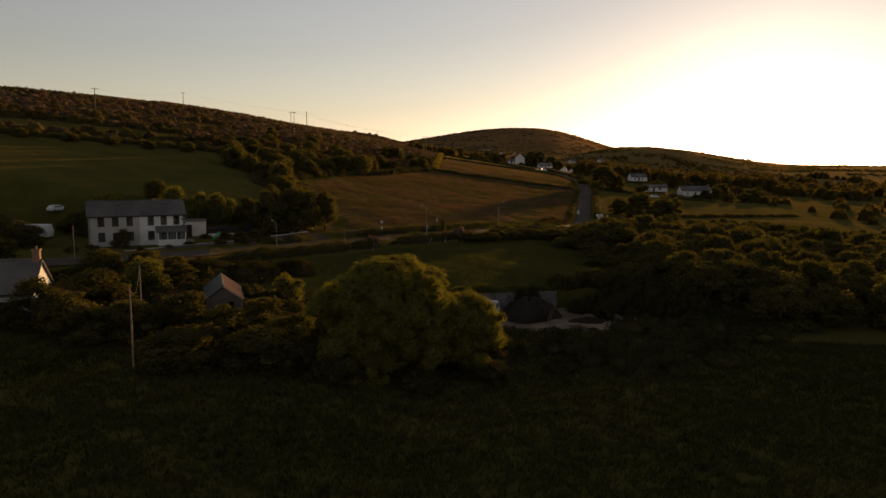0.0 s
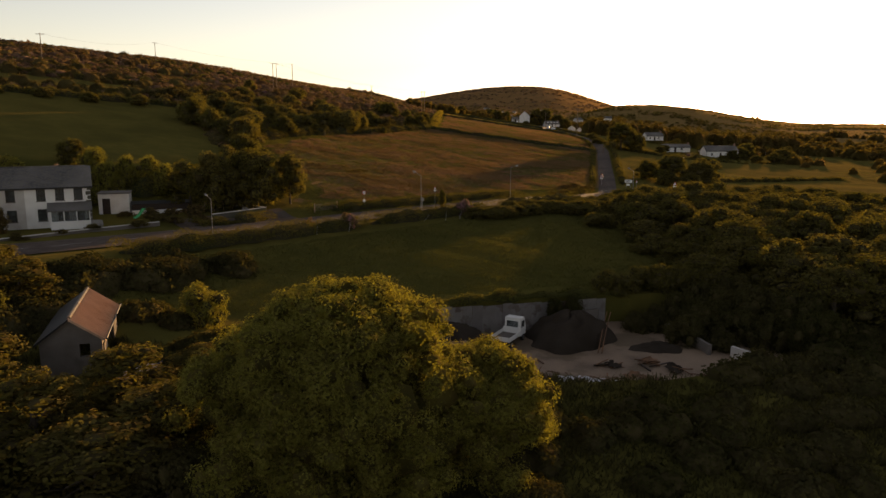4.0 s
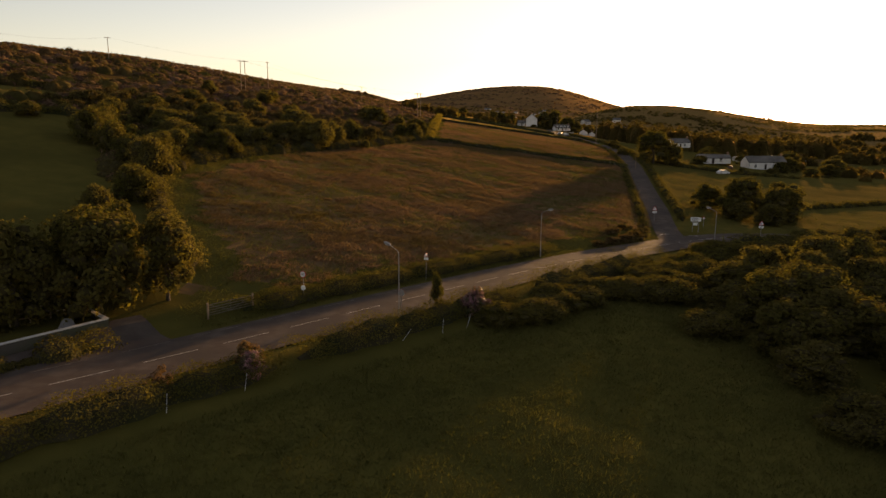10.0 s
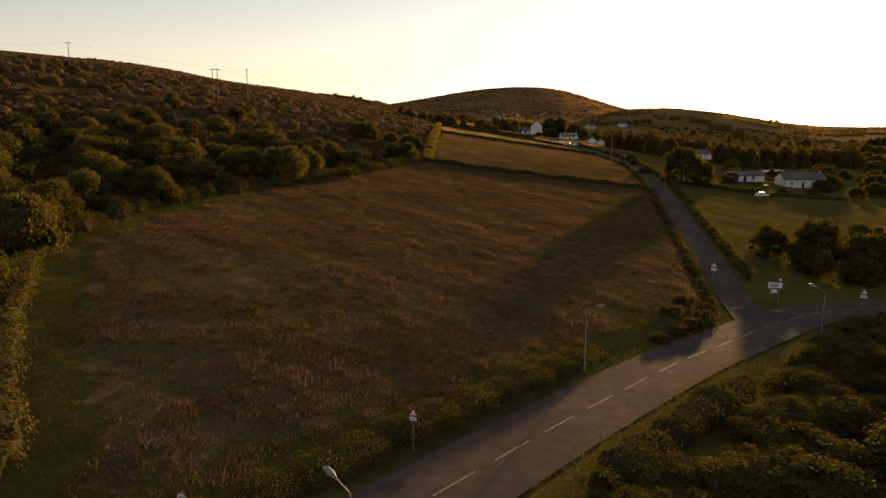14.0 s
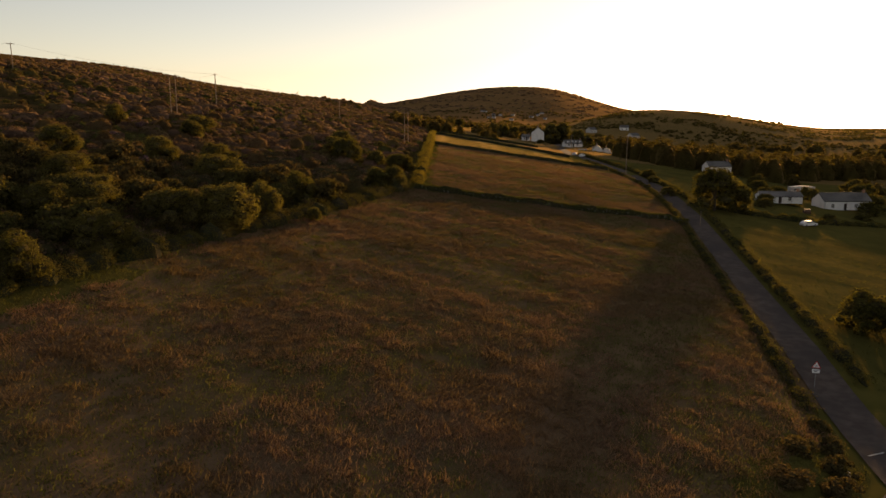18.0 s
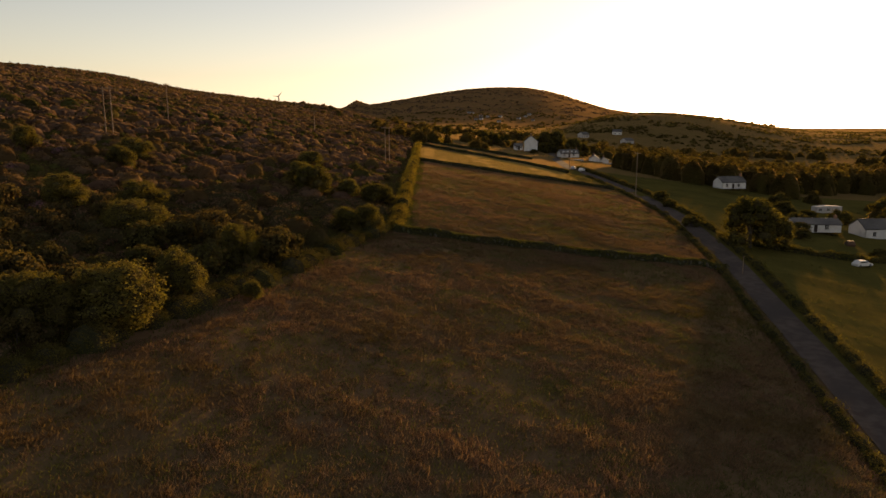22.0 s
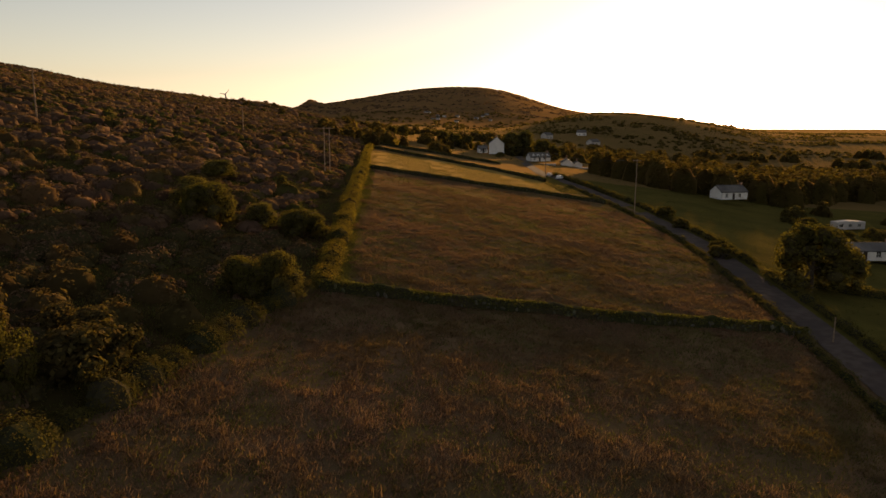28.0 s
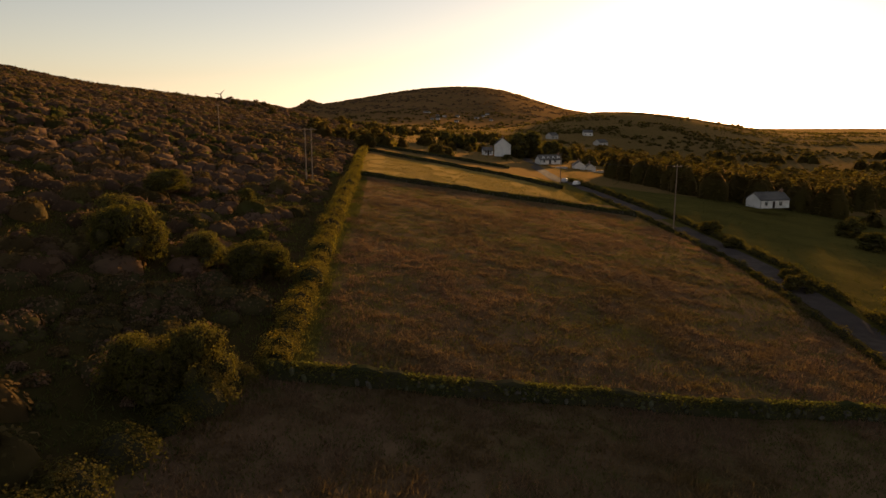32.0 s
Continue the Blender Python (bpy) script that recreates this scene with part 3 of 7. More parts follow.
def in_field(x, y):
    n = -0.75 * (x + 4) + 0.66 * (y - 99)
    rx = np.interp(y, [p[1] for p in SIDE_ROAD], [p[0] for p in SIDE_ROAD])
    margin = np.where(y < 175, 4.8, np.where(y > 252, 4.2, 1.5)) + 1.2 * np.sin(y * 0.3)
    return (n > 9.3 + np.sin(x * 0.5)) & (x > heath_edge(y) + margin) & (x < rx - 3.4) & (y < 370 - 0.16 * (x + 5))


p = scatter(rng, 190000, -45, 70, 100, 372, in_field)
p = p[rng.uniform(0, 1, len(p)) < np.clip(1.25 - (p[:, 1] - 170) / 230, 0.4, 1)]
patch = np.array([noise.noise((x * 0.07, y * 0.07, 3.0)) * 1.1 + noise.noise((x * 0.3, y * 0.22, 8.0)) * 0.9 + noise.noise((x * 1.0, y * 0.75, 5.0)) for x, y in p])
q = tufts(rng, p[patch > -0.22], 10, 0.37, 0.04, 0.4)
tagged(mesh_part("dry_bracken", quads_mesh("dry_bracken", q, M_FERN)), "brown dry bracken and rough grass over the field", "bracken", kind="stuff")
q = tufts(rng, p[(patch > 0.15) & (rng.uniform(0, 1, len(p)) < 0.2)], 24, 0.5, 0.045, 0.4)
tagged(mesh_part("bracken_clumps", quads_mesh("bracken_clumps", q, M_FERN)), "taller clumps of dry bracken over the field", "bracken", kind="stuff")
q = tufts(rng, p[patch < 0.0], 8, 0.3, 0.035, 0.42)
tagged(mesh_part("field_grass", quads_mesh("field_grass", q, M_GRASS)), "rough green grass tufts over the field", "grass", kind="stuff")
p = scatter(rng, 140000, -46, 31, 44, 140, lambda x, y: (-0.75 * (x + 4) + 0.66 * (y - 99) < -9) & (y > fence_y(x) + 0.5) & (x < 31))
q = tufts(rng, p, 4, 0.26, 0.025, 0.25)
tagged(mesh_part("meadow_grass", quads_mesh("meadow_grass", q, M_GRASS)), "green meadow grass tufts", "grass", kind="stuff")

p = scatter(rng, 40000, -45, 36, 90, 175, lambda x, y: (-0.75 * (x + 4) + 0.66 * (y - 99) > 5) & (x > heath_edge(y) + 1) & ~in_field(x, y) & (x < 34))
q = tufts(rng, p, 5, 0.32, 0.035, 0.3)
tagged(mesh_part("margin_grass", quads_mesh("margin_grass", q, M_GRASS)), "green grass along the margin of the field", "grass", kind="stuff")
p = scatter(rng, 9000, -9, 2, 252, 370, lambda x, y: (x > heath_edge(y) + 0.8) & (x < heath_edge(y) + 4.6))
q = tufts(rng, p, 6, 0.3, 0.035, 0.3)
tagged(mesh_part("margin_grass", quads_mesh("margin_grass", q, M_GRASS)), "dark green grass strip beside the sunlit hedge", "grass", kind="stuff")
p = scatter(rng, 38000, -75, 0, 140, 330, lambda x, y: (x < heath_edge(y) + 3) & ~is_green(x, y))
q = tufts(rng, p, 4, 0.5, 0.055, 0.3)
tagged(mesh_part("heath_grass", quads_mesh("heath_grass", q, M_GRASS)), "rough dark grass over the heath", "grass", kind="stuff")
p = scatter(rng, 34000, 42, 260, 165, 520, lambda x, y: x > np.interp(y, [q[1] for q in SIDE_ROAD], [q[0] for q in SIDE_ROAD]) + 5)
q = tufts(rng, p, 4, 0.24, 0.09, 0.5)
tagged(mesh_part("valley_grass", quads_mesh("valley_grass", q, M_GRASS)), "rough grass over the valley fields", "grass", kind="stuff")
p = scatter(rng, 26000, -6, 62, 362, 462, lambda x, y: (y > 374 - 0.16 * (x + 5)) & (y < 455 - 0.89 * (x + 4.5)))
q = tufts(rng, p, 3, 0.16, 0.09)
tagged(mesh_part("pasture_grass", quads_mesh("pasture_grass", q, M_PALEGRASS)), "short pale grass of the upper pasture", "grass", kind="stuff")
p = scatter(rng, 16000, -60, 700, 500, 1050, lambda x, y: np.abs(x) < 0.8 * y)
q = tufts(rng, p, 3, 0.6, 0.3, 2.0)
tagged(mesh_part("plain_grass", quads_mesh("plain_grass", q, M_GRASS)), "rough grass and low scrub over the plain", "grass", kind="stuff")

p = scatter(rng, 100000, -66, 84, -44, 36, lambda x, y: (-0.75 * (x + 4) + 0.66 * (y - 99) < -9) & (rng.uniform(0, 1, len(x)) < 0.85 * np.clip((1.0 - np.hypot((x - 8) / 74, (y - 14) / 56)) * 3.2, 0, 1)))
q = tufts(rng, p, 5, 0.55, 0.05, 0.3)
# foreground grass takes the darkened leaf colour for the shade lying there
tagged(mesh_part("rough_grass", quads_mesh("rough_grass", q, M_SHADELEAF)), "long dark rough grass below the trees and the yard", "grass", kind="stuff")
# ---- trees and shrubs ----
def tree_parts(parent, seed, radius, tall, lobes, per, leaf, mat, base=0.3, trunk_r=0.22, clumps=0):
    r = np.random.default_rng(seed)
    bm = bmesh.new()
    lean = r.uniform(-0.25, 0.25, 2)
    tube(bm, [(0, 0, -0.4), (lean[0] * 0.4, lean[1] * 0.4, tall * 0.25), (lean[0], lean[1], tall * 0.55)], [trunk_r * 1.25, trunk_r, trunk_r * 0.6])
    spots = lobes_for(r, radius, tall, lobes, base)
    for x, y, z, rr in spots[:9]:
        tube(bm, [(lean[0] * 0.5, lean[1] * 0.5, tall * r.uniform(0.2, 0.4)), (x * 0.5, y * 0.5, z * 0.7 + 0.2), (x * 0.9, y * 0.9, z)], [trunk_r * 0.5, trunk_r * 0.32, 0.03], 5)
    part("trunk", bm, M_BARK, parent)
    if clumps:
        small = []
        for x, y, z, rr in spots:
            for d in r.normal(0, 1, (clumps, 3)):
                d = d + np.array((x, y, z - tall * 0.45)) * (1.4 / radius)
                d /= np.linalg.norm(d)
                small.append((x + d[0] * rr * 0.95, y + d[1] * rr * 0.95, z + d[2] * rr * 0.8, r.uniform(0.4, 0.85)))
        spots = spots + small
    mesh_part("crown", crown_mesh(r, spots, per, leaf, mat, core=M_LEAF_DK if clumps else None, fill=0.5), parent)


TREES = {}


def stock(kind, k):
    """Mesh pairs (trunk, crown) of unit-free trees, built once for each look."""
    key = (kind, k)
    if key not in TREES:
        root = new("stock")
        spec = {"tree": (4.4, 9.0, 44, 150, 0.18, M_LEAF_DK, 0.07, 0.2), "ash": (3.2, 8.5, 34, 190, 0.14, M_LEAF_DK, 0.09, 0.16),
                "shrub": (3.6, 4.6, 34, 200, 0.12, M_LEAF_DK, 0.08, 0.1), "willow": (3.4, 5.0, 34, 260, 0.105, M_LEAF, 0.08, 0.1),
                "sallow": (3.4, 5.0, 40, 430, 0.075, M_SALLOW, 0.08, 0.1), "thorn": (3.6, 4.6, 40, 430, 0.08, M_LEAF_DK, 0.08, 0.1),
                "bramble": (3.4, 3.2, 34, 260, 0.095, M_SHADELEAF, 0.05, 0.08),
                "bush": (1.6, 2.2, 14, 120, 0.09, M_GORSE, 0.08, 0.05), "pink": (1.5, 2.1, 14, 190, 0.09, M_PINK, 0.08, 0.05), "dry": (1.5, 2.0, 14, 70, 0.12, M_FERN, 0.08, 0.05),
                "moor": (2.4, 2.8, 13, 120, 0.14, M_GORSE, 0.08, 0.05)}[kind]
        tree_parts(root, 31 * k + sum(map(ord, kind)), *spec)
        TREES[key] = [(c.name.split(".")[0], c.data) for c in root.children]
        for c in list(root.children):
            bpy.data.objects.remove(c)
        bpy.data.objects.remove(root)
    return TREES[key]


SIZES = {"tree": (4.4, 9.0), "ash": (3.2, 8.5), "shrub": (3.6, 4.6), "willow": (3.4, 5.0), "sallow": (3.4, 5.0), "thorn": (3.6, 4.6), "bramble": (3.4, 3.2), "bush": (1.6, 2.2), "pink": (1.5, 2.1), "dry": (1.5, 2.0), "moor": (2.4, 2.8)}
plant_rng = random.Random(3)


def plant(kind, x, y, radius, tall, label, name="tree", category="tree", group="", dz=0.0):
    r0, h0 = SIZES[kind]
    m = at(x, y, dz, plant_rng.uniform(0, 360)) @ Matrix.Diagonal((radius / r0, radius / r0, tall / h0, 1))
    ob = thing(name, m, label, category, group)
    for n, me in stock(kind, plant_rng.randrange(4)):
        mesh_part(n, me, ob)
    return ob


# the big sycamore pair beside the yard
syc = thing("tree", at(-5.5, 21.0), "large leafy sycamore with sunlit yellow-green crown beside the yard", "tree")
tree_parts(syc, 77, 7.5, 6.65 - float(height(-5.5, 21.0)), 84, 360, 0.056, M_LEAF, 0.12, 0.4, clumps=12)
syc = thing("tree", at(2.1, 22.6), "smaller leafy sycamore with sunlit crown beside the yard", "tree")
tree_parts(syc, 78, 3.8, 3.1 - float(height(2.1, 22.6)), 34, 360, 0.056, M_LEAF, 0.1, 0.25, clumps=10)
for x, y, r, h, k in ((-14.5, 22.5, 3.2, 3.6, "ash"), (-19.2, 42, 2.3, 3.6, "willow"), (-12.3, 45.9, 2.4, 5.2, "willow"), (-34.3, 36.7, 3.0, 4.6, "willow"), (-25.6, 25, 3.3, 4.2, "ash"),
                      (-17.8, 26, 3.1, 4.2, "ash"), (-29.5, 22, 3.0, 3.8, "tree"), (-15.5, 30.5, 2.4, 2.4, "ash"), (-38, 46, 3.4, 3.2, "tree"), (-31.5, 49, 3.4, 2.4, "bramble"), (-26, 52, 3.4, 2.3, "bramble"),
                      (-22, 58, 3.0, 2.2, "bramble"), (-36, 29, 3.9, 4.4, "ash"), (-43, 44, 3.4, 3.0, "shrub"), (-33, 41, 3.4, 3.8, "ash"), (-20.5, 21, 3.2, 4.2, "ash"),
                      (-16, 18, 4.0, 3.6, "tree"), (-23, 16, 4.0, 3.2, "tree")):
    plant(k, x, y, r, h, "leafy roadside tree with sun on its top", group="trees in front of the houses")
for x, y, r, h in ((-9.0, 15.5, 2.6, 2.8), (-12.0, 26.5, 2.4, 2.2), (-12.5, 17.5, 2.8, 3.0), (-2.0, 15.0, 2.4, 1.8), (4.5, 18.0, 2.2, 1.9)):
    plant("bramble", x, y, r, h, "dark undergrowth shrub at the foot of the sycamores", "shrub", "shrub", "undergrowth by the sycamores")
for x, y, r, h in ((-39.0, 22.5, 3.0, 4.6), (-35.6, 21.5, 2.8, 4.3), (-42.5, 19.5, 2.6, 3.4), (-32.5, 20.0, 2.6, 3.6)):
    plant("ash", x, y, r, h, "leafy tree in front of the bungalow with sun on its top", group="trees in front of the houses")
thicket_rng = random.Random(37)
thicket = []
for k in range(21):
    along_s, off_n = -92 + 2.45 * k + thicket_rng.uniform(-1, 1), thicket_rng.uniform(-17, -9.5)
    x, y = -4 + 0.66 * along_s - 0.75 * off_n, 99 + 0.75 * along_s + 0.66 * off_n
    if -27 < x < -15 and 24 < y < 39:
        continue
    thicket.append((x, y, thicket_rng.uniform(2.6, 3.4)))
# garden and hedgerow trees round the white house
for x, y, r, h, k in ((-32.3, 86.4, 4.0, 8.6, "tree"), (-30.4, 91.5, 3.6, 8.2, "ash"), (-27.4, 89.5, 4.2, 8.8, "tree"), (-23.6, 93.6, 3.0, 8.0, "ash"), (-36.5, 88.0, 3.9, 7.2, "tree"), (-28.5, 95, 3.2, 7.6, "ash"), (-48.6, 88.8, 2.6, 6.2, "willow"), (-52, 92, 2.6, 5.4, "willow"),
                      (-44.4, 92.7, 2.4, 4.6, "willow"), (-41.2, 91.0, 2.0, 5.2, "willow"), (-46.8, 91.2, 1.8, 5.6, "willow"), (-57.2, 96.5, 3.0, 4.0, "shrub"), (-64.1, 90, 4.4, 4.6, "willow"), (-68.6, 86, 3.4, 4.0, "shrub"), (-63.5, 83, 3.6, 5.0, "tree"), (-66, 66, 4.0, 4.4, "tree"), (-76, 74, 5, 5, "shrub"), (-74, 58, 5, 6, "tree"), (-62, 46, 5, 5.5, "tree"), (-54, 40, 4, 4, "tree")):
    plant(k, x, y, r, h, "garden tree near the white house", group="garden trees")
for x, y, r, h in ((10.4, 53.4, 1.2, 3.4), (12.0, 53.9, 1.3, 3.7)):
    plant("bramble", x, y, r, h, "dark bush growing against the iron fence", "shrub", "shrub", "bushes in the yard")
# hedgerow climbing between pasture and scrub
for x, y, r, h in ((-38.1, 122, 3.6, 5.0), (-42, 134.5, 4.2, 6.3), (-38.8, 113, 2.3, 4.2), (-47, 143, 3.6, 5.2), (-53, 147.5, 3.4, 5.5), (-58, 152, 3.6, 6.6), (-63, 166, 3.6, 5.4), (-66, 177, 3.6, 5), (-36, 104, 2.4, 3.8),
                   (-84, 157, 2.6, 2.6), (-92, 152, 2.6, 2.4), (-100, 146, 2.6, 2.4), (-109, 139, 2.6, 2.4), (-76, 165, 2.8, 3.0), (-118, 132, 2.6, 2.4)):
    plant("shrub", x, y, r, h, "dense hawthorn in the hedgerow up the hill", "shrub", "shrub", "hedgerow shrubs")
# separate shrubs on the heath
HEATH_SHRUBS = ((-30.2, 194.5, 5.6, 7.0), (-35.5, 191, 4.4, 5.6), (-24.6, 219, 3.2, 6.2), (-40.2, 225, 5.0, 5.4), (-55.3, 203, 4.6, 5.2), (-53.7, 233, 3.9, 4.8), (-66.7, 222, 4.2, 5.2), (-76.3, 265, 3.0, 5.0), (-58.5, 265, 3.3, 4.8),
                (-23.9, 274.5, 4.4, 6.4), (-13.5, 246.4, 3.4, 4.8), (-10.6, 247.8, 3.0, 5.4), (-46.7, 192, 5.0, 5.4), (-49.2, 184.5, 4.2, 4.8))
MORE_SHRUBS = ((-11, 274.5, 4.2, 4.6), (-20, 207, 1.4, 2.6), (-14, 234.5, 1.3, 1.8), (-28, 283.5, 4.6, 4.9), (-17, 276, 3.0, 4.4), (-30, 309, 4.0, 4.4), (-19, 312.5, 1.4, 2.7), (-43.9, 143.5, 4.2, 5.8), (-59.5, 156, 4.4, 6.0),
               (-44.2, 237, 4.8, 5.0), (-60.4, 276, 4.2, 5.0), (-50, 168, 4.8, 4.7), (-40.5, 163, 4.0, 5.0), (-45, 153, 3.6, 5.2), (-38, 176, 4.2, 5.0), (-27, 204, 3.2, 6.0), (-57, 180, 4.2, 4.8), (-66, 196, 4.4, 4.6))
for x, y, r, h in HEATH_SHRUBS + MORE_SHRUBS:
    plant("sallow" if (x * 7 + y) % 3 < 1.6 else "thorn", x, y, r, h, "rounded sallow shrub among gorse on the heath", "shrub", "shrub", "shrubs on the heath")
moor_rng = random.Random(8)
far_moor = []
placed = [(x, y) for x, y, _, _ in HEATH_SHRUBS + MORE_SHRUBS]
for k in range(1700):
    x, y = moor_rng.uniform(-150, -16), moor_rng.uniform(138, 340)
    inner = (y < 235 + 0.5 * (x + 40)) or (x > -60 and y < 225)
    if not bool(in_heath(x, y)) or moor_rng.random() > (0.9 if inner else 0.16) or min(math.hypot(x - a, y - b) for a, b in placed) < (3.3 if inner else 7.0):
        continue
    placed.append((x, y))
    if y > 232 or x < -82:
        far_moor.append((x, y))
        continue
    s = moor_rng.uniform(0.7, 1.35) * (1.15 if inner else 0.85)
    plant("moor", x, y, 2.6 * s, 3.0 * s, "rounded dark gorse bush on the hillside", "shrub", "shrub", "gorse bushes on the hillside")
moor_np = np.random.default_rng(9)
m_shell, m_leaf = mounds(moor_np, np.array(far_moor), moor_np.uniform(1.7, 3.2, len(far_moor)), 260, 0.16, 1.0, 9, 5)
tagged(mesh_part("gorse_bushes", shell_mesh("gorse_bushes", [m_shell], m_leaf, M_GORSE, M_GORSE)), "rounded dark gorse bushes up the hillside", "scrub", kind="stuff")
for x, y in ((-62, 610), (-70, 640), (-78, 655), (-86, 690), (-94, 700), (-58, 590), (-104, 720), (-66, 570), (-90, 640), (-82, 610)):
    plant("moor", x, y, 3.0, 3.0, "dark bush on the brow of the hill", "shrub", "shrub", "bushes on the brow")
# the roadside wood and the trees round the junction
wood_rng = random.Random(11)
wood = []
for k in range(1500):
    x, y = wood_rng.uniform(17, 112), wood_rng.uniform(42, 158)
    n = -0.75 * (x + 4) + 0.66 * (y - 99)
    if n > -8.5 - 0.04 * max(0, y - 120) or x < 23 + 5 * smooth(80, 58, y) - 6 * smooth(100, 125, y) or (y < 56 and x < 31):
        continue
    if math.hypot((x - 62) / 50, (y - 96) / 66) + 0.07 * math.sin(0.21 * x) * math.sin(0.17 * y + 1) > 1 and (x > 62 or y < 60):
        continue
    if min([math.hypot(x - a, y - b) for a, b in wood] + [99]) > 4.6:
        wood.append((x, y))
for x, y in wood:
    n = -0.75 * (x + 4) + 0.66 * (y - 99)
    inner = float(smooth(-9, -26, n)) * float(smooth(20, 36, x))
    tall = (2.2 + 3.6 * inner) * wood_rng.uniform(0.8, 1.25) * (1 - 0.3 * float(smooth(115, 145, y)))
    plant("tree" if inner > 0.4 else "shrub", x, y, wood_rng.uniform(3.0, 3.8) + 0.9 * inner, tall, "dense leafy tree of the roadside wood", group="roadside wood")
verge_rng = random.Random(41)
for k in range(46):
    along_s = 2 + 1.15 * k
    off_n = -8.2 - verge_rng.uniform(0, 3.0 + 0.1 * along_s)
    plant(verge_rng.choice(("thorn", "shrub")), -4 + 0.66 * along_s - 0.75 * off_n, 99 + 0.75 * along_s + 0.66 * off_n, verge_rng.uniform(1.9, 2.6) + 0.012 * along_s, verge_rng.uniform(1.3, 1.9) + 0.02 * along_s,
          "dense dark bramble and thorn between road and meadow", "shrub", "shrub", "thorn bushes below the road")
plant("tree", 34.0, 71.0, 4.6, 6.4, "taller tree of the wood with sunlit yellow crown", group="roadside wood")
plant("tree", 41.0, 62.0, 5.0, 6.8, "taller tree of the wood with sunlit yellow crown", group="roadside wood")
for x, y, r, h in ((60.5, 181, 5.6, 8.8), (66, 176, 5.2, 7.6), (55.5, 188, 4.4, 6.0), (71, 186, 5.4, 7.8), (62, 171, 3.6, 4.4), (57.5, 176, 3.4, 4.6), (69.8, 280.0, 7.2, 11.8), (76.5, 283, 5.0, 8.0), (68, 560, 7.5, 13.5), (76.5, 567, 8, 14.5), (85, 557, 6.5, 11.5), (93, 566, 5.5, 9), (38, 566, 5.4, 8.2), (45, 563, 4.6, 7.4), (33, 578, 5, 8), (10, 600, 4.5, 7), (4, 606, 4, 6), (57, 523, 2.8, 2.6),
                   (64.0, 300, 2.6, 2.8), (66.5, 306, 2.4, 2.2), (71, 345, 3, 3.2), (69, 331, 2.6, 2.4), (96, 309, 3.4, 3.6), (101, 321, 3.6, 4.4), (108, 316, 3.2, 3.8), (92, 301, 3.0, 3.0), (111, 334, 4.0, 4.6), (127, 309, 4.0, 5.0), (136, 322, 5.0, 6.6), (141, 336, 5.0, 6.4), (126, 343, 4.4, 5.2), (113, 352, 4.2, 4.8), (150, 352, 6, 8), (121, 372, 4.6, 5.8), (104, 288, 2.6, 2.4), (118, 296, 3, 2.8), (134, 300, 3.6, 4.2), (147, 312, 5, 6), (160, 334, 6, 7.5), (158, 372, 6, 8), (172, 356, 6, 8)):
    plant("tree", x, y, r, h, "round-headed leafy tree beyond the side road", group="trees by the side road")
for x, y, r, h in ((24.5, 139.5, 1.6, 1.4), (27.0, 142.0, 1.8, 1.5), (29.3, 145.2, 1.8, 1.6), (31.0, 149.0, 1.7, 1.5), (32.4, 153.0, 1.7, 1.4), (26.0, 146.0, 2.0, 1.2), (33.6, 157.5, 1.6, 1.3), (29.0, 151.5, 1.9, 1.2), (22.0, 137.0, 1.6, 1.2)):
    plant("moor", x, y, r, h, "low bramble on the bank at the junction", "shrub", "shrub", "brambles at the junction")
# the tall wood across the valley
tall_rng = random.Random(23)
tall_wood = []
for k in range(1400):
    x, y = tall_rng.uniform(98, 250), tall_rng.uniform(400, 560)
    front = np.interp(x, [98, 110, 150, 200, 250], [464, 432, 428, 470, 500])
    if y < front + 4 * math.sin(x * 0.2) or y > front + 46 or math.hypot(x - 120, y - 410) < 13 or min([math.hypot(x - a, y - b) for a, b in tall_wood] + [99]) < 6.8:
        continue
    tall_wood.append((x, y))
tall_xy = np.array(tall_wood)
wood_np = np.random.default_rng(24)
made = [mounds(wood_np, tall_xy + wood_np.uniform(-2.6, 2.6, tall_xy.shape), wood_np.uniform(*rr, len(tall_xy)), 260, 0.38, sq, 9, 6) for rr, sq in (((4.4, 6.6), 2.1), ((3.2, 4.8), 2.3))]
tagged(mesh_part("valley_wood", shell_mesh("valley_wood", [m[0] for m in made], np.concatenate([m[1] for m in made]), M_FARLEAF, M_FARLEAF)), "tall dense wood across the valley", "woodland", kind="stuff")


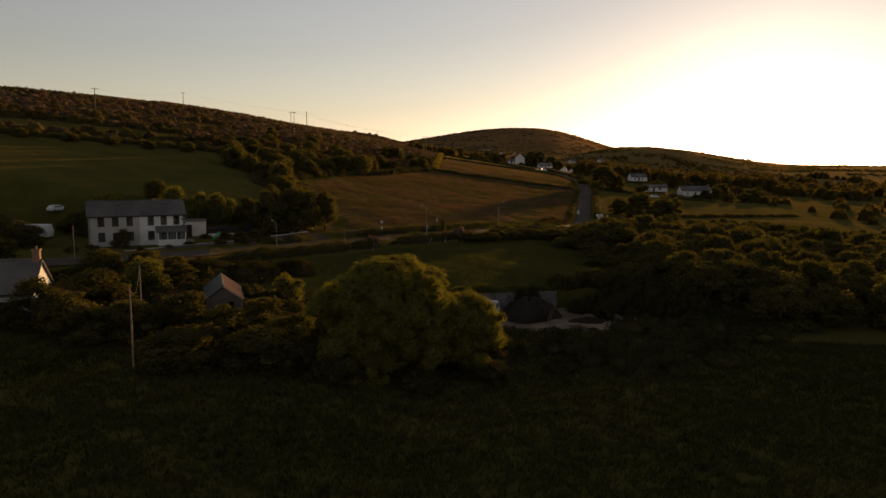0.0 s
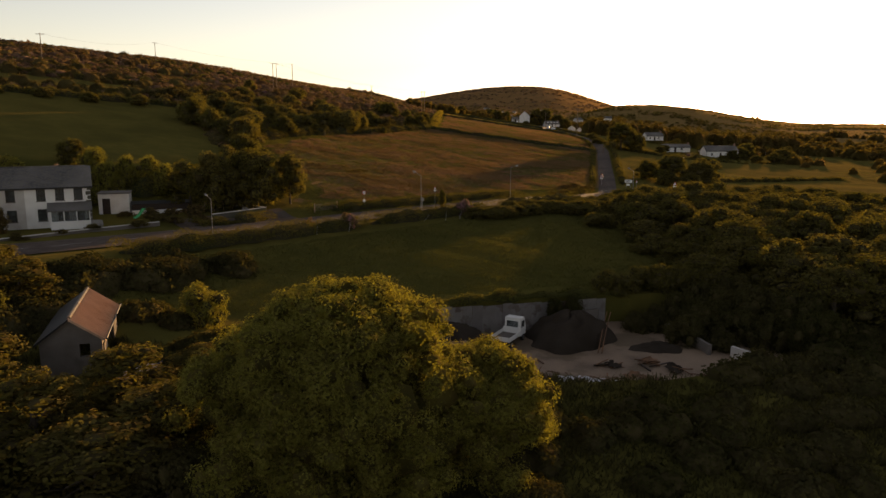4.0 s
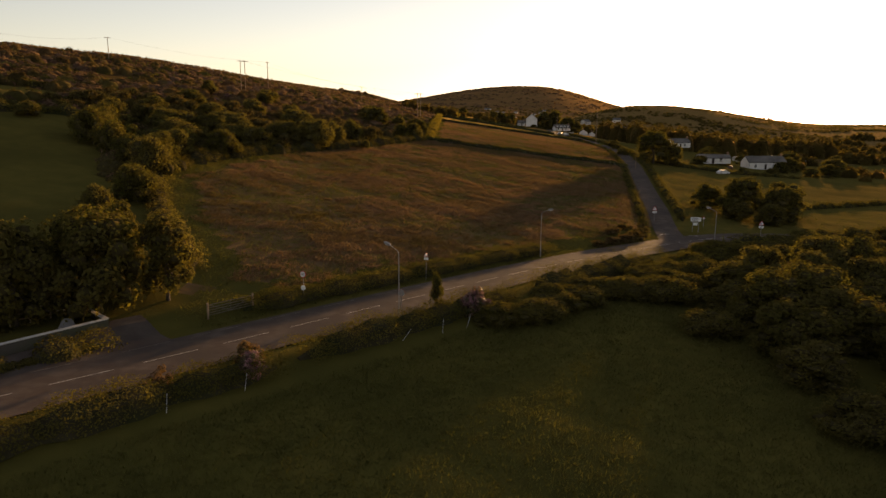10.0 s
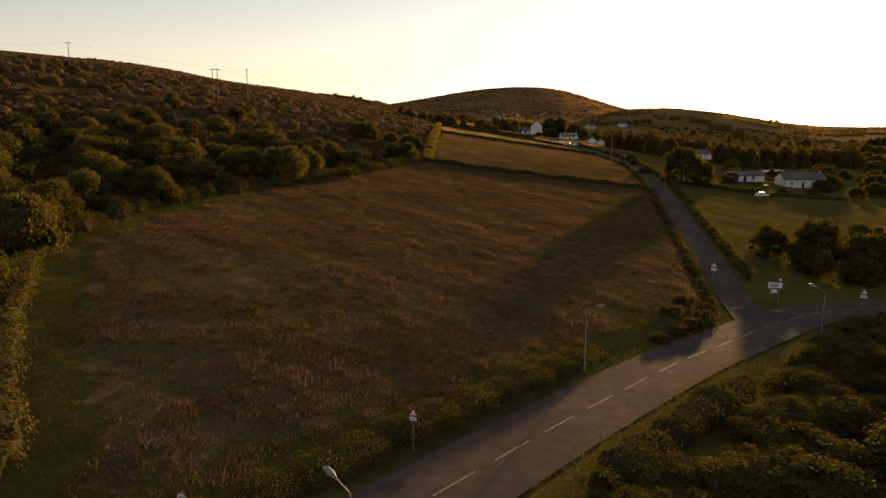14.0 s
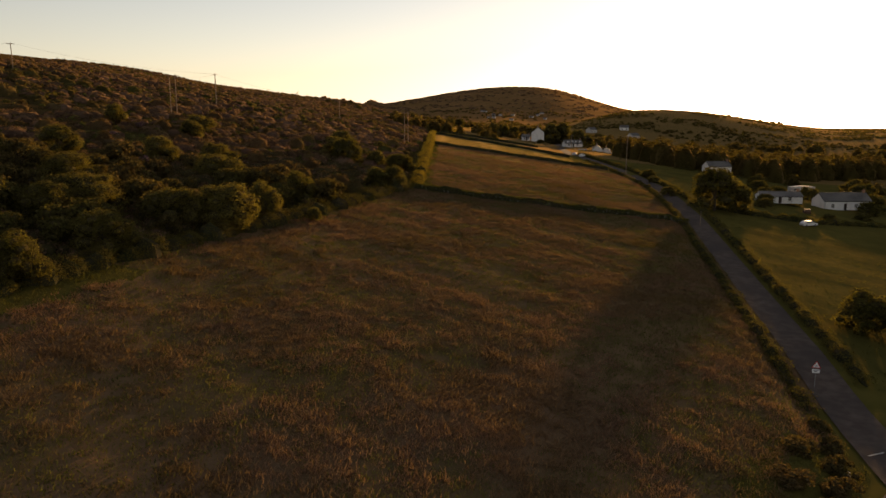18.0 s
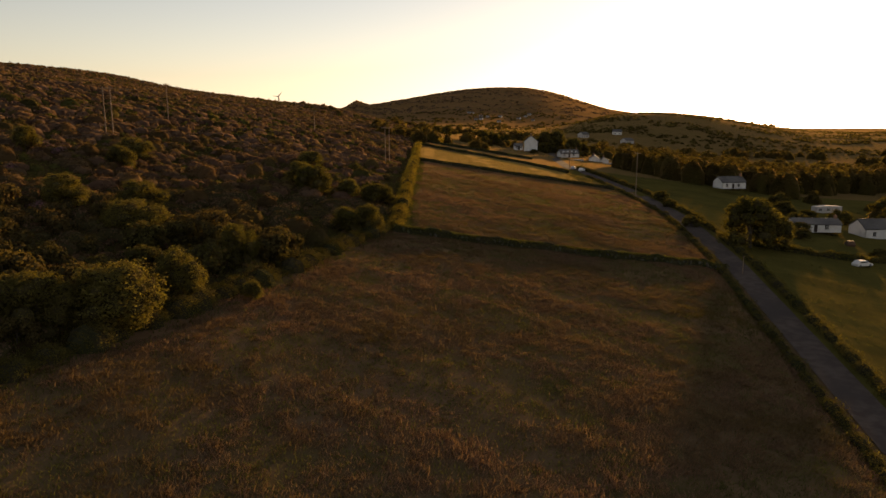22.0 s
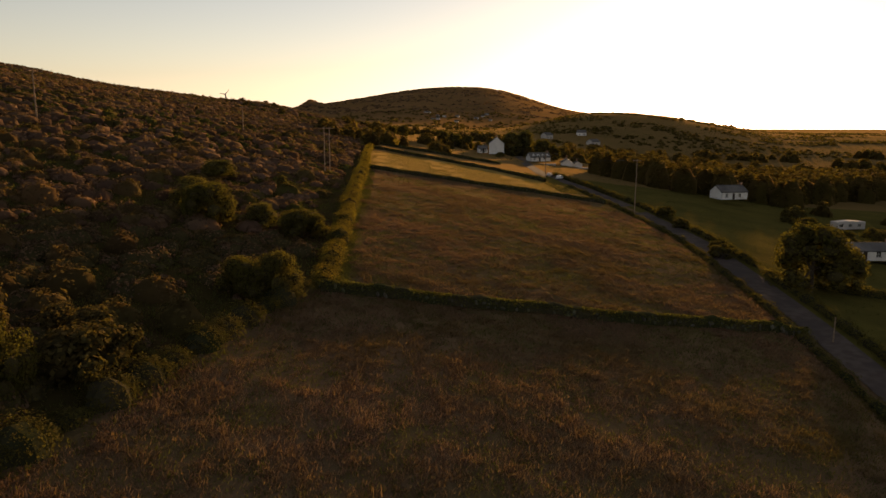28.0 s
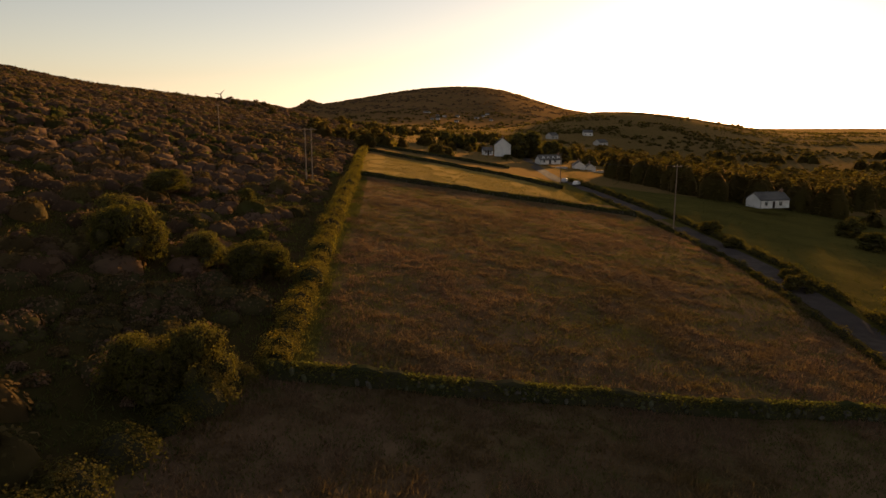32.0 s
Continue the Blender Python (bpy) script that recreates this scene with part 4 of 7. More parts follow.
# ---- hedges and banks ----
def hedge(points, wide, tall, label, mat=None, seed=1, per_m=150, leaf=0.11, rough=0.5, name="hedge", uneven=0.35):
    r = np.random.default_rng(seed)
    c = resample(points, 0.5)
    m = int(len(c) * 0.5 * per_m)
    k = r.integers(0, len(c), m)
    t = np.gradient(c, axis=0)
    t /= np.linalg.norm(t, axis=1)[:, None]
    a = r.uniform(0, np.pi, m)
    lump = 1 + uneven * np.sin(k * 0.37 + seed) * np.sin(k * 0.11) + uneven * 0.7 * np.sin(k * 0.83 + 2)
    rad = r.uniform(0.75, 1.05, m) * np.maximum(lump, 0.3)
    across = np.cos(a) * wide / 2 * rad
    up = np.sin(a) ** 0.6 * tall * rad
    xy = c[k] + np.stack([-t[k, 1], t[k, 0]], 1) * across[:, None] + r.normal(0, 0.2, (m, 2))
    z0 = height(c[:, 0], c[:, 1])[k]
    out = np.stack([-t[k, 1] * np.cos(a), t[k, 0] * np.cos(a), np.sin(a)], 1)
    q = leaf_quads(r, np.column_stack([xy, z0 + up]), out, leaf)
    ob = thing(name, pose(0, 0, 0), label, "hedge")
    mesh_part("foliage", quads_mesh("foliage", q, mat or M_LEAF_DK), ob)
    bm = bmesh.new()
    rows = []
    for i in range(0, len(c), 2):
        nrm = Vector((-t[i, 1], t[i, 0], 0))
        base = Vector((*c[i], float(z0[0]) * 0 + float(height(*c[i]))))
        taper = min(1.0, (i + 1) / 7, (len(c) - i) / 7)
        lump_i = taper * max(0.35, 1 + uneven * math.sin(i * 0.37 + seed) * math.sin(i * 0.11) + uneven * 0.7 * math.sin(i * 0.83 + 2))
        rows.append([bm.verts.new(base + nrm * (wide * 0.33 * u * lump_i) + Vector((0, 0, tall * 0.92 * v * lump_i))) for u, v in ((-1, -0.15), (-0.8, 0.5), (0, 0.8), (0.8, 0.5), (1, -0.15))])
    for a0, b0 in zip(rows, rows[1:]):
        for j in range(4):
            bm.faces.new((a0[j], b0[j], b0[j + 1], a0[j + 1]))
    bm.faces.new(rows[0])
    bm.faces.new(rows[-1][::-1])
    part("bank", bm, M_BANK, ob)
    return ob


M_BANK = material("earth_bank", (0.04, 0.036, 0.02), vary=((0.06, 0.05, 0.03), (0.03, 0.035, 0.014)), scale=1.2, bump=1.0, bump_scale=5, spec=0.0)
# lit copy of the hedge leaf: sunlight is mixed into its golden base
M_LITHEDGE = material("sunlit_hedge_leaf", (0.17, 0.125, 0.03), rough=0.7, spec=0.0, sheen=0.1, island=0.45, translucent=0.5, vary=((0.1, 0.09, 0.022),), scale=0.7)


def beside(line, off, u0, u1):
    c = resample(line, 2.0)
    t = np.gradient(c, axis=0)
    t /= np.linalg.norm(t, axis=1)[:, None]
    d = np.r_[0, np.cumsum(np.hypot(*np.diff(c, axis=0).T))]
    q = c + np.stack([-t[:, 1], t[:, 0]], 1) * off
    return [tuple(p) for p, s in zip(q, d) if u0 <= s <= u1]


d_main = lambda s: 181.5 + s      # metres along the main road, from the street lamp by the field
hedge(beside(MAIN_ROAD, -6.6, d_main(-34), d_main(-1)), 3.6, 1.5, "thick roadside hedge of bramble and hawthorn", seed=2, per_m=560, leaf=0.065, uneven=0.22)
hedge(beside(MAIN_ROAD, -6.4, d_main(-1), d_main(28)), 3.4, 1.6, "thick roadside hedge with bramble and dead stems", seed=3, per_m=560, leaf=0.065, uneven=0.22)
hedge(beside(MAIN_ROAD, -6.8, d_main(28), d_main(58)), 4.0, 2.0, "overgrown roadside hedge near the junction", seed=4, per_m=560, leaf=0.065)
hedge(beside(MAIN_ROAD, 6.6, d_main(3), d_main(54)), 3.4, 1.15, "low dark field hedge and rough bank along the road", seed=5, per_m=560, leaf=0.065, uneven=0.2)
hedge(beside(SIDE_ROAD, 3.7, 16, 150), 1.8, 0.9, "low hedge along the side road", seed=6, per_m=130)
hedge(beside(SIDE_ROAD, 3.7, 150, 262), 1.8, 0.9, "low hedge along the side road", seed=7, per_m=110, leaf=0.15)
hedge(beside(SIDE_ROAD, -3.9, 24, 150), 2.0, 1.0, "green hedge on the far side of the side road", seed=8, per_m=130)
hedge(beside(SIDE_ROAD, -3.9, 150, 300), 2.0, 1.1, "green hedge on the far side of the side road", seed=9, per_m=110, leaf=0.15)
hedge(beside(MAIN_ROAD, -6.5, d_main(80), d_main(200)), 3.0, 1.6, "hedge along the road past the junction", seed=10, per_m=110, leaf=0.15)
hedge([(-24, 101), (-34, 118), (-42.5, 138)], 2.6, 1.8, "hedge up the side of the bracken field", seed=11, per_m=240)
hedge([(-42.5, 142), (-41.5, 156), (-32, 185), (-25, 202), (-19, 218), (-13, 237), (-8, 252)], 3.0, 1.35, "low bushy bank between heath and field", seed=12, per_m=460, leaf=0.08, mat=M_LEAF_DK, uneven=0.7)
# these two hedges wear the leaf colour with sunlight in it
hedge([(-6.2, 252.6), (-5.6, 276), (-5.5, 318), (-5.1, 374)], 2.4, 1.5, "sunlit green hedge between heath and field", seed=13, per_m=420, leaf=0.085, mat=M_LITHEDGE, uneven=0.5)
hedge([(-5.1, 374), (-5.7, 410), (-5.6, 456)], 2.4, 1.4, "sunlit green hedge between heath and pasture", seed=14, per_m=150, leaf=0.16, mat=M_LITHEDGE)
hedge([(-69, 180), (-84, 163), (-106, 147), (-135, 122)], 3.0, 1.6, "dark hedge above the pasture", seed=15, per_m=110, leaf=0.16)
hedge([(-92, 208), (-110, 192), (-137, 166)], 3.0, 1.4, "dark hedge at the top of the upper pasture", seed=16, per_m=100, leaf=0.18)
hedge([(-63, 79), (-51, 88.5), (-41, 92), (-31, 94.5)], 2.6, 2.2, "dark overgrown hedge behind the garden", seed=19, per_m=260)
hedge([(-31.8, 76.2), (-28.8, 79.0), (-25.8, 82.7), (-24.6, 84.9)], 2.5, 0.95, "dark scrub on the bank below the garden wall", seed=20, per_m=380, leaf=0.08, mat=M_LEAF_DK, uneven=0.6)
hedge([(70, 195), (98, 214), (140, 240)], 2.4, 1.2, "hedge between fields beyond the lane", seed=17, per_m=90, leaf=0.18)
hedge([(66, 285), (90, 280), (125, 288)], 2.4, 1.4, "hedge between fields by the farm", seed=18, per_m=90, leaf=0.18)


def field_wall(points, wide, tall, label, seed):
    """A turf-topped stone field wall: core, loose stones on its faces, grass on top."""
    r = np.random.default_rng(seed)
    c = resample(points, 0.8)
    t = np.gradient(c, axis=0)
    t /= np.linalg.norm(t, axis=1)[:, None]
    z = height(c[:, 0], c[:, 1])
    ob = thing("field_wall", pose(0, 0, 0), label, "wall")
    bm = bmesh.new()
    rows = []
    for i in range(len(c)):
        nrm = Vector((-t[i, 1], t[i, 0], 0))
        hh = tall * (1 + 0.18 * math.sin(i * 0.5 + seed) + 0.1 * math.sin(i * 1.7))
        ww = wide * (1 + 0.12 * math.sin(i * 0.9))
        rows.append([bm.verts.new(Vector((*c[i], float(z[i]))) + nrm * (ww / 2 * u) + Vector((0, 0, hh * v))) for u, v in ((-1, -0.2), (-0.8, 0.6), (-0.5, 1), (0.5, 1), (0.8, 0.6), (1, -0.2))])
    for a0, b0 in zip(rows, rows[1:]):
        for j in range(5):
            bm.faces.new((a0[j], b0[j], b0[j + 1], a0[j + 1]))
    part("core", bm, M_BANK, ob)
    stones = bmesh.new()
    for i in range(len(c)):
        for side in (-1, 1):
            for lev in (0.25, 0.6):
                if r.uniform() < 0.55:
                    continue
                nrm = Vector((-t[i, 1], t[i, 0], 0))
                p = Vector((*c[i], float(z[i]))) + nrm * (side * wide / 2 * (0.98 - 0.25 * lev)) + Vector((r.normal(0, 0.15), r.normal(0, 0.15), tall * lev))
                s = r.uniform(0.16, 0.3)
                m = Matrix.Translation(p) @ Euler(r.uniform(0, 3, 3)).to_matrix().to_4x4() @ Matrix.Diagonal((s * 1.4, s, s * 0.7, 1))
                bmesh.ops.create_icosphere(stones, subdivisions=1, radius=1.0, matrix=m)
    part("stones", stones, M_STONE, ob)["kind"] = "stuff"
    k = r.integers(0, len(c), len(c) * 130)
    off = r.normal(0, 0.42 * wide, len(k))
    xy = c[k] + np.stack([-t[k, 1], t[k, 0]], 1) * off[:, None] + r.normal(0, 0.25, (len(k), 2))
    q = leaf_quads(r, np.column_stack([xy, z[k] + tall * (1.06 - 0.75 * np.minimum(np.abs(off) / wide, 1.2) ** 1.5)]), np.tile((0, 0, 0.3), (len(k), 1)), 0.12)
    mesh_part("turf", quads_mesh("turf", q, M_GRASS), ob)


M_STONE = material("granite", (0.085, 0.073, 0.06), rough=0.9, vary=((0.08, 0.075, 0.065), (0.07, 0.075, 0.04)), scale=2.5, island=0.3, bump=0.8, bump_scale=9)
field_wall([(-6.3, 251.6), (7.5, 252.0), (29, 253.0), (46, 255.4), (55, 257)], 1.3, 1.15, "turf-topped stone wall across the bracken fields", 3)
field_wall([(-5.6, 372.8), (24, 367.3), (57, 362.5), (61, 362)], 1.2, 1.0, "turf-topped stone wall above the bracken field", 4)
field_wall([(-4.5, 456.6), (16.8, 441.8), (35.9, 427.8), (54, 406)], 1.2, 1.0, "turf-topped stone wall of the upper pasture", 5)
field_wall([(-5, 490), (20, 478), (48, 462)], 1.2, 1.0, "far stone wall near the farmhouse", 6)

# ---- far woods and scattered trees, joined ----
far_rng = np.random.default_rng(21)


def far_keep(x, y):
    rx = np.interp(y, [p[1] for p in SIDE_ROAD], [p[0] for p in SIDE_ROAD])
    open_field = (x < rx + 6) & (y < 470) | (np.hypot(x - 57, y - 530) < 16) | (np.hypot(x - 90, y - 508) < 22) | (x > 36) & (x < 104) & (y < 550)
    patch = np.sin(x * 0.021 + 1.0) * np.sin(y * 0.017) + 0.7 * np.sin(x * 0.053 + y * 0.031) + 0.5 * np.sin(y * 0.06 - x * 0.02)
    open_field |= (x < 150) & (y < 470)
    return ~open_field & (patch > -0.15) & (x > -30 - 0.05 * y) & (np.abs(x) < 0.85 * y + 20)


def far_wood(name, count, region, rad, per, size, label, mat, squash=1.2):
    p = scatter(far_rng, count, *region, far_keep)
    r = far_rng.uniform(*rad, len(p))
    shell, leaves = mounds(far_rng, p, r, per, size, squash, 8, 5)
    tagged(mesh_part(name, shell_mesh(name, [shell], leaves, mat, mat)), label, "woodland", kind="stuff")


far_wood("far_trees", 900, (70, 420, 395, 760), (3.2, 6.4), 120, 0.62, "dark trees and hedges on the plain", M_FARLEAF)
far_wood("far_trees", 260, (-30, 90, 480, 780), (2.5, 5.0), 120, 0.62, "dark trees round the farmhouse", M_FARLEAF)
far_wood("hill_foot_woods", 1500, (-160, 600, 1280, 2400), (2.4, 4.6), 24, 1.3, "distant woods at the foot of the hill", M_FARLEAF, 0.7)
far_wood("distant_woods", 1900, (-120, 700, 740, 940), (1.6, 3.0), 30, 0.65, "distant dark woods below the hill", M_FARLEAF, 0.6)
far_wood("valley_trees", 150, (150, 420, 215, 400), (2.2, 4.2), 120, 0.4, "dark hedgerow trees in the valley fields", M_FARLEAF)

far_wood("ridge_scrub", 5200, (60, 760, 880, 1260), (1.2, 2.6), 4, 1.1, "low dark scrub over the far ridge", M_FARLEAF, 0.45)
# clumps of heath on the far hill
p = scatter(far_rng, 5200, -900, 1700, 2300, 4200, lambda x, y: (np.sin(x * 0.013) * np.sin(y * 0.011 + 1) + 0.6 * np.sin(x * 0.03 + y * 0.02) > -0.3))
hill_shell, q = mounds(far_rng, p, far_rng.uniform(4, 11, len(p)), 4, 1.5, 0.3, 6, 3)
tagged(mesh_part("hill_scrub", shell_mesh("hill_scrub", [hill_shell], q, M_HEATHER, M_HEATHER)), "brown heath and scrub over the far hill", "scrub", kind="stuff")

# rough scrub between the yard and the lower field
scrub_rng = random.Random(17)
spots = []
for k in range(600):
    x, y = scrub_rng.uniform(4, 66), scrub_rng.uniform(14, 50)
    south = 36.0 + 0.016 * max(0, x - 7) ** 2
    if (x < 31 and y > south - 0.8) or (5 < x < 19 and y > south - 6) or y < south - 17 or min([math.hypot(x - a, y - b) for a, b in spots] + [99]) < 2.3:
        continue
    spots.append((x, y))
thicket += [(x, y, scrub_rng.uniform(1.5, 2.4)) for x, y in spots[:110]]

for k in range(9):
    x = 16.0 + k * 1.9
    plant("shrub", x, fence_y(x) + scrub_rng.uniform(0.4, 1.6), scrub_rng.uniform(1.6, 2.3), scrub_rng.uniform(2.2, 3.2), "dark shrub on the bank above the yard", "shrub", "shrub", "shrubs above the yard")

for x, y, r, h in ((21.5, 49.5, 2.2, 2.8), (23.8, 51.5, 2.6, 3.6), (22.6, 54.5, 2.6, 3.8), (26.0, 54.0, 3.0, 4.4), (26.2, 50.0, 2.6, 3.4), (29.2, 52.2, 3.2, 5.0), (29.0, 48.0, 2.8, 3.6), (20.2, 54.0, 2.0, 2.6), (18.2, 53.6, 1.8, 2.0), (25.0, 57.2, 2.6, 4.2), (28.6, 57.0, 3.0, 5.0), (31.5, 49.0, 3.0, 4.6), (31.0, 44.5, 2.6, 3.4), (24.3, 48.0, 1.8, 1.8)):
    plant("bramble", x, y, r, h, "dark overgrown shrub at the edge of the yard", "shrub", "shrub", "shrubs at the yard's edge")

bramble_rng = random.Random(29)
for k in range(230):
    x, y = bramble_rng.uniform(-46, -12), bramble_rng.uniform(28, 62)
    if -0.75 * (x + 4) + 0.66 * (y - 99) > -9 or math.hypot(x + 24, y - 34) < 6 or (x > -27 and y > 44):
        continue
    thicket.append((x, y, bramble_rng.uniform(1.5, 2.7) * (0.75 if x > -24 else 1.0)))
thick = np.array(thicket)
thick_np = np.random.default_rng(43)
thick_shell, thick_leaf = mounds(thick_np, thick[:, :2], thick[:, 2], 760, 0.125, 0.6, 10, 6)
tagged(mesh_part("bramble_scrub", shell_mesh("bramble_scrub", [thick_shell], thick_leaf, M_SHADELEAF, M_SHADECORE)), "dark bramble scrub below the road and the yard", "scrub", kind="stuff")

hedge([(x, fence_y(x) + 0.55) for x in (-12, -6, 0, 6, 12, 17)], 1.5, 0.55, "long grass and weeds along the top of the yard fence", mat=M_GRASS, seed=23, per_m=420, leaf=0.085, uneven=0.6)

# ---- buildings ----
M_WHITE = material("white_render", (0.62, 0.6, 0.56), rough=0.9, vary=((0.5, 0.48, 0.44), (0.68, 0.66, 0.62)), scale=0.8, bump=0.3, bump_scale=30)
M_CREAM = material("cream_render", (0.42, 0.39, 0.35), rough=0.9, vary=((0.34, 0.31, 0.28), (0.46, 0.43, 0.39)), scale=0.8, bump=0.3, bump_scale=30)
M_SLATE = material("slate", (0.082, 0.078, 0.08), rough=0.8, vary=((0.055, 0.055, 0.058), (0.17, 0.155, 0.145), (0.12, 0.11, 0.09)), scale=1.1, bump=0.8, bump_scale=9, island=0.25, random_mix=None)
M_TILE = material("clay_tile", (0.28, 0.17, 0.11), rough=0.85, vary=((0.2, 0.13, 0.09), (0.33, 0.21, 0.14)), scale=1.8, bump=0.5, bump_scale=9, island=0.25)
M_FRAME = material("window_frame", (0.3, 0.27, 0.25), rough=0.5, vary=((0.24, 0.22, 0.2),), scale=6)
M_WFRAME = material("white_frame", (0.7, 0.69, 0.66), rough=0.5, vary=((0.6, 0.59, 0.56),), scale=6)
M_DARKWOOD = material("dark_wood", (0.05, 0.035, 0.028), rough=0.7, vary=((0.035, 0.026, 0.02),), scale=5)
M_BLOCK = material("concrete_block", (0.125, 0.108, 0.093), rough=0.95, vary=((0.085, 0.075, 0.062), (0.15, 0.13, 0.115)), scale=1.2, bump=0.5, bump_scale=15)
M_BRICK = material("brick", (0.3, 0.17, 0.11), rough=0.9, vary=((0.22, 0.13, 0.09),), scale=4, bump=0.5, bump_scale=14)
M_POLE = material("pole_wood", (0.27, 0.19, 0.125), rough=0.9, vary=((0.2, 0.14, 0.095),), scale=3, bump=0.6, bump_scale=20)
M_GALV = material("galvanised_steel", (0.25, 0.24, 0.23), rough=0.65, metal=0.5, vary=((0.24, 0.23, 0.22),), scale=4)
M_PLATE = material("sign_white", (0.75, 0.75, 0.73), rough=0.45, vary=((0.62, 0.62, 0.6),), scale=5)
M_RED = material("sign_red", (0.5, 0.03, 0.03), rough=0.45, vary=((0.4, 0.03, 0.03),), scale=5)
M_BLACK = material("black_paint", (0.02, 0.02, 0.02), rough=0.5, vary=((0.03, 0.03, 0.03),), scale=5)
M_GLASS = bpy.data.materials.new("window_glass")
M_GLASS.use_nodes = True
g = M_GLASS.node_tree.nodes["Principled BSDF"]
g.inputs["Base Color"].default_value, g.inputs["Roughness"].default_value, g.inputs["Transmission Weight"].default_value = (0.35, 0.38, 0.38, 1), 0.05, 0.85
M_LAMP = material("lamp_glass", (0.6, 0.6, 0.57), rough=0.3, vary=((0.5, 0.5, 0.47),), scale=8)
M_TYRE = material("tyre", (0.02, 0.02, 0.02), rough=0.9, vary=((0.03, 0.028, 0.025),), scale=6)
M_RUST = material("rusty_steel", (0.13, 0.07, 0.04), rough=0.85, vary=((0.2, 0.1, 0.05), (0.08, 0.05, 0.035)), scale=1.5, bump=0.4)
M_YELLOW = material("worn_yellow_paint", (0.22, 0.15, 0.06), rough=0.75, vary=((0.1, 0.07, 0.045), (0.3, 0.22, 0.1)), scale=2.2, coat_scale=1.6, coat_colour=(0.07, 0.045, 0.03))
M_VEHWHITE = material("white_car_paint", (0.6, 0.59, 0.56), rough=0.5, vary=((0.6, 0.58, 0.54),), scale=1.5, spec=0.25)
M_SPOIL = material("black_spoil", (0.03, 0.023, 0.017), rough=0.95, vary=((0.03, 0.025, 0.02), (0.045, 0.036, 0.028)), scale=1.5, bump=1.0, bump_scale=6, spec=0.0)
M_CORR = material("corrugated_iron", (0.3, 0.29, 0.28), rough=0.6, metal=0.35, vary=((0.2, 0.19, 0.18), (0.36, 0.33, 0.3)), scale=0.7, random_mix=(0.22, 0.2, 0.19), coat_scale=1.2, coat_colour=(0.14, 0.1, 0.08))


def wall_grid(bm, length, tall, thick, holes, x0=0.0, y0=0.0):
    """A wall along x with openings (x, z, width, height) through it."""
    xs = sorted({0, length, *(v for x, z, w, h in holes for v in (x, x + w))})
    zs = sorted({0, tall, *(v for x, z, w, h in holes for v in (z, z + h))})
    for a, b in zip(xs, xs[1:]):
        run = None
        for c, d in zip(zs, zs[1:]):
            if any(x <= a and b <= x + w and z <= c and d <= z + h for x, z, w, h in holes):
                if run:
                    box(bm, x0 + a, x0 + b, y0, y0 + thick, *run)
                run = None
            else:
                run = (run[0], d) if run else (c, d)
        if run:
            box(bm, x0 + a, x0 + b, y0, y0 + thick, *run)


def window(parent, x, z, w, h, y, mat, bars=1, turn=None):
    """A sash window in an opening: frame, bars and a pane as a part of its own."""
    bm = bmesh.new()
    f = 0.07
    box(bm, x, x + w, y, y + 0.09, z, z + f)
    box(bm, x, x + w, y, y + 0.09, z + h - f, z + h)
    box(bm, x, x + f, y, y + 0.09, z + f, z + h - f)
    box(bm, x + w - f, x + w, y, y + 0.09, z + f, z + h - f)
    box(bm, x + f, x + w - f, y + 0.01, y + 0.08, z + h / 2 - 0.03, z + h / 2 + 0.03)
    for k in range(bars):
        c = x + w * (k + 1) / (bars + 1)
        box(bm, c - 0.02, c + 0.02, y + 0.02, y + 0.07, z + f, z + h - f)
    win = part("window", bm, mat, parent)
    bm = bmesh.new()
    box(bm, x + f, x + w - f, y + 0.04, y + 0.05, z + f, z + h - f)
    pane = part("pane", bm, M_GLASS, win)
    bm = bmesh.new()
    box(bm, x - 0.08, x + w + 0.08, y - 0.14, y + 0.02, z - 0.08, z)
    part("sill", bm, M_BLOCK, win)
    if turn is not None:
        win.matrix_basis = turn
    return win


def roof_slab(bm, length, half, rise, over, eave_z, side, thick=0.13, y_mid=0.0, courses=0):
    """One slope of a gable roof along x, in lapped courses."""
    run = half + over
    drop = rise / half
    for ya, yb in ((0, run),):
        za, zb = eave_z + rise - drop * ya, eave_z + rise - drop * yb
        pts = [(ya, za), (yb, zb), (yb, zb - thick), (ya, za - thick)]
        va = [bm.verts.new((-over, y_mid + side * y, z)) for y, z in pts]
        vb = [bm.verts.new((length + over, y_mid + side * y, z)) for y, z in pts]
        for i in range(4):
            j = (i + 1) % 4
            bm.faces.new((va[i], va[j], vb[j], vb[i]) if side > 0 else (va[j], va[i], vb[i], vb[j]))
        bm.faces.new(va if side < 0 else va[::-1])
        bm.faces.new(vb[::-1] if side < 0 else vb)


def roof_course(bm, length, half, rise, over, eave_z, side, y_mid, k, n):
    """One row of slates or tiles, its lower edge proud and slightly uneven."""
    run, drop = half + over, rise / half
    r = random.Random(k * 7 + n)
    ya, yb = run * k / n - 0.02, run * (k + 1) / n + 0.03
    cells = max(3, int(length / 0.9))
    rows = []
    for i in range(cells + 1):
        x = -over + (length + 2 * over) * i / cells
        lift, low = 0.03 + r.uniform(-0.006, 0.014), r.uniform(-0.02, 0.025)
        rows.append([bm.verts.new((x, y_mid + side * yy, eave_z + rise - drop * yy + up)) for yy, up in ((ya, 0.004), (yb + low, lift), (yb + low, -0.01))])
    for a, b in zip(rows, rows[1:]):
        for i in (0, 1):
            bm.faces.new((a[i], a[i + 1], b[i + 1], b[i]) if side > 0 else (b[i], b[i + 1], a[i + 1], a[i]))


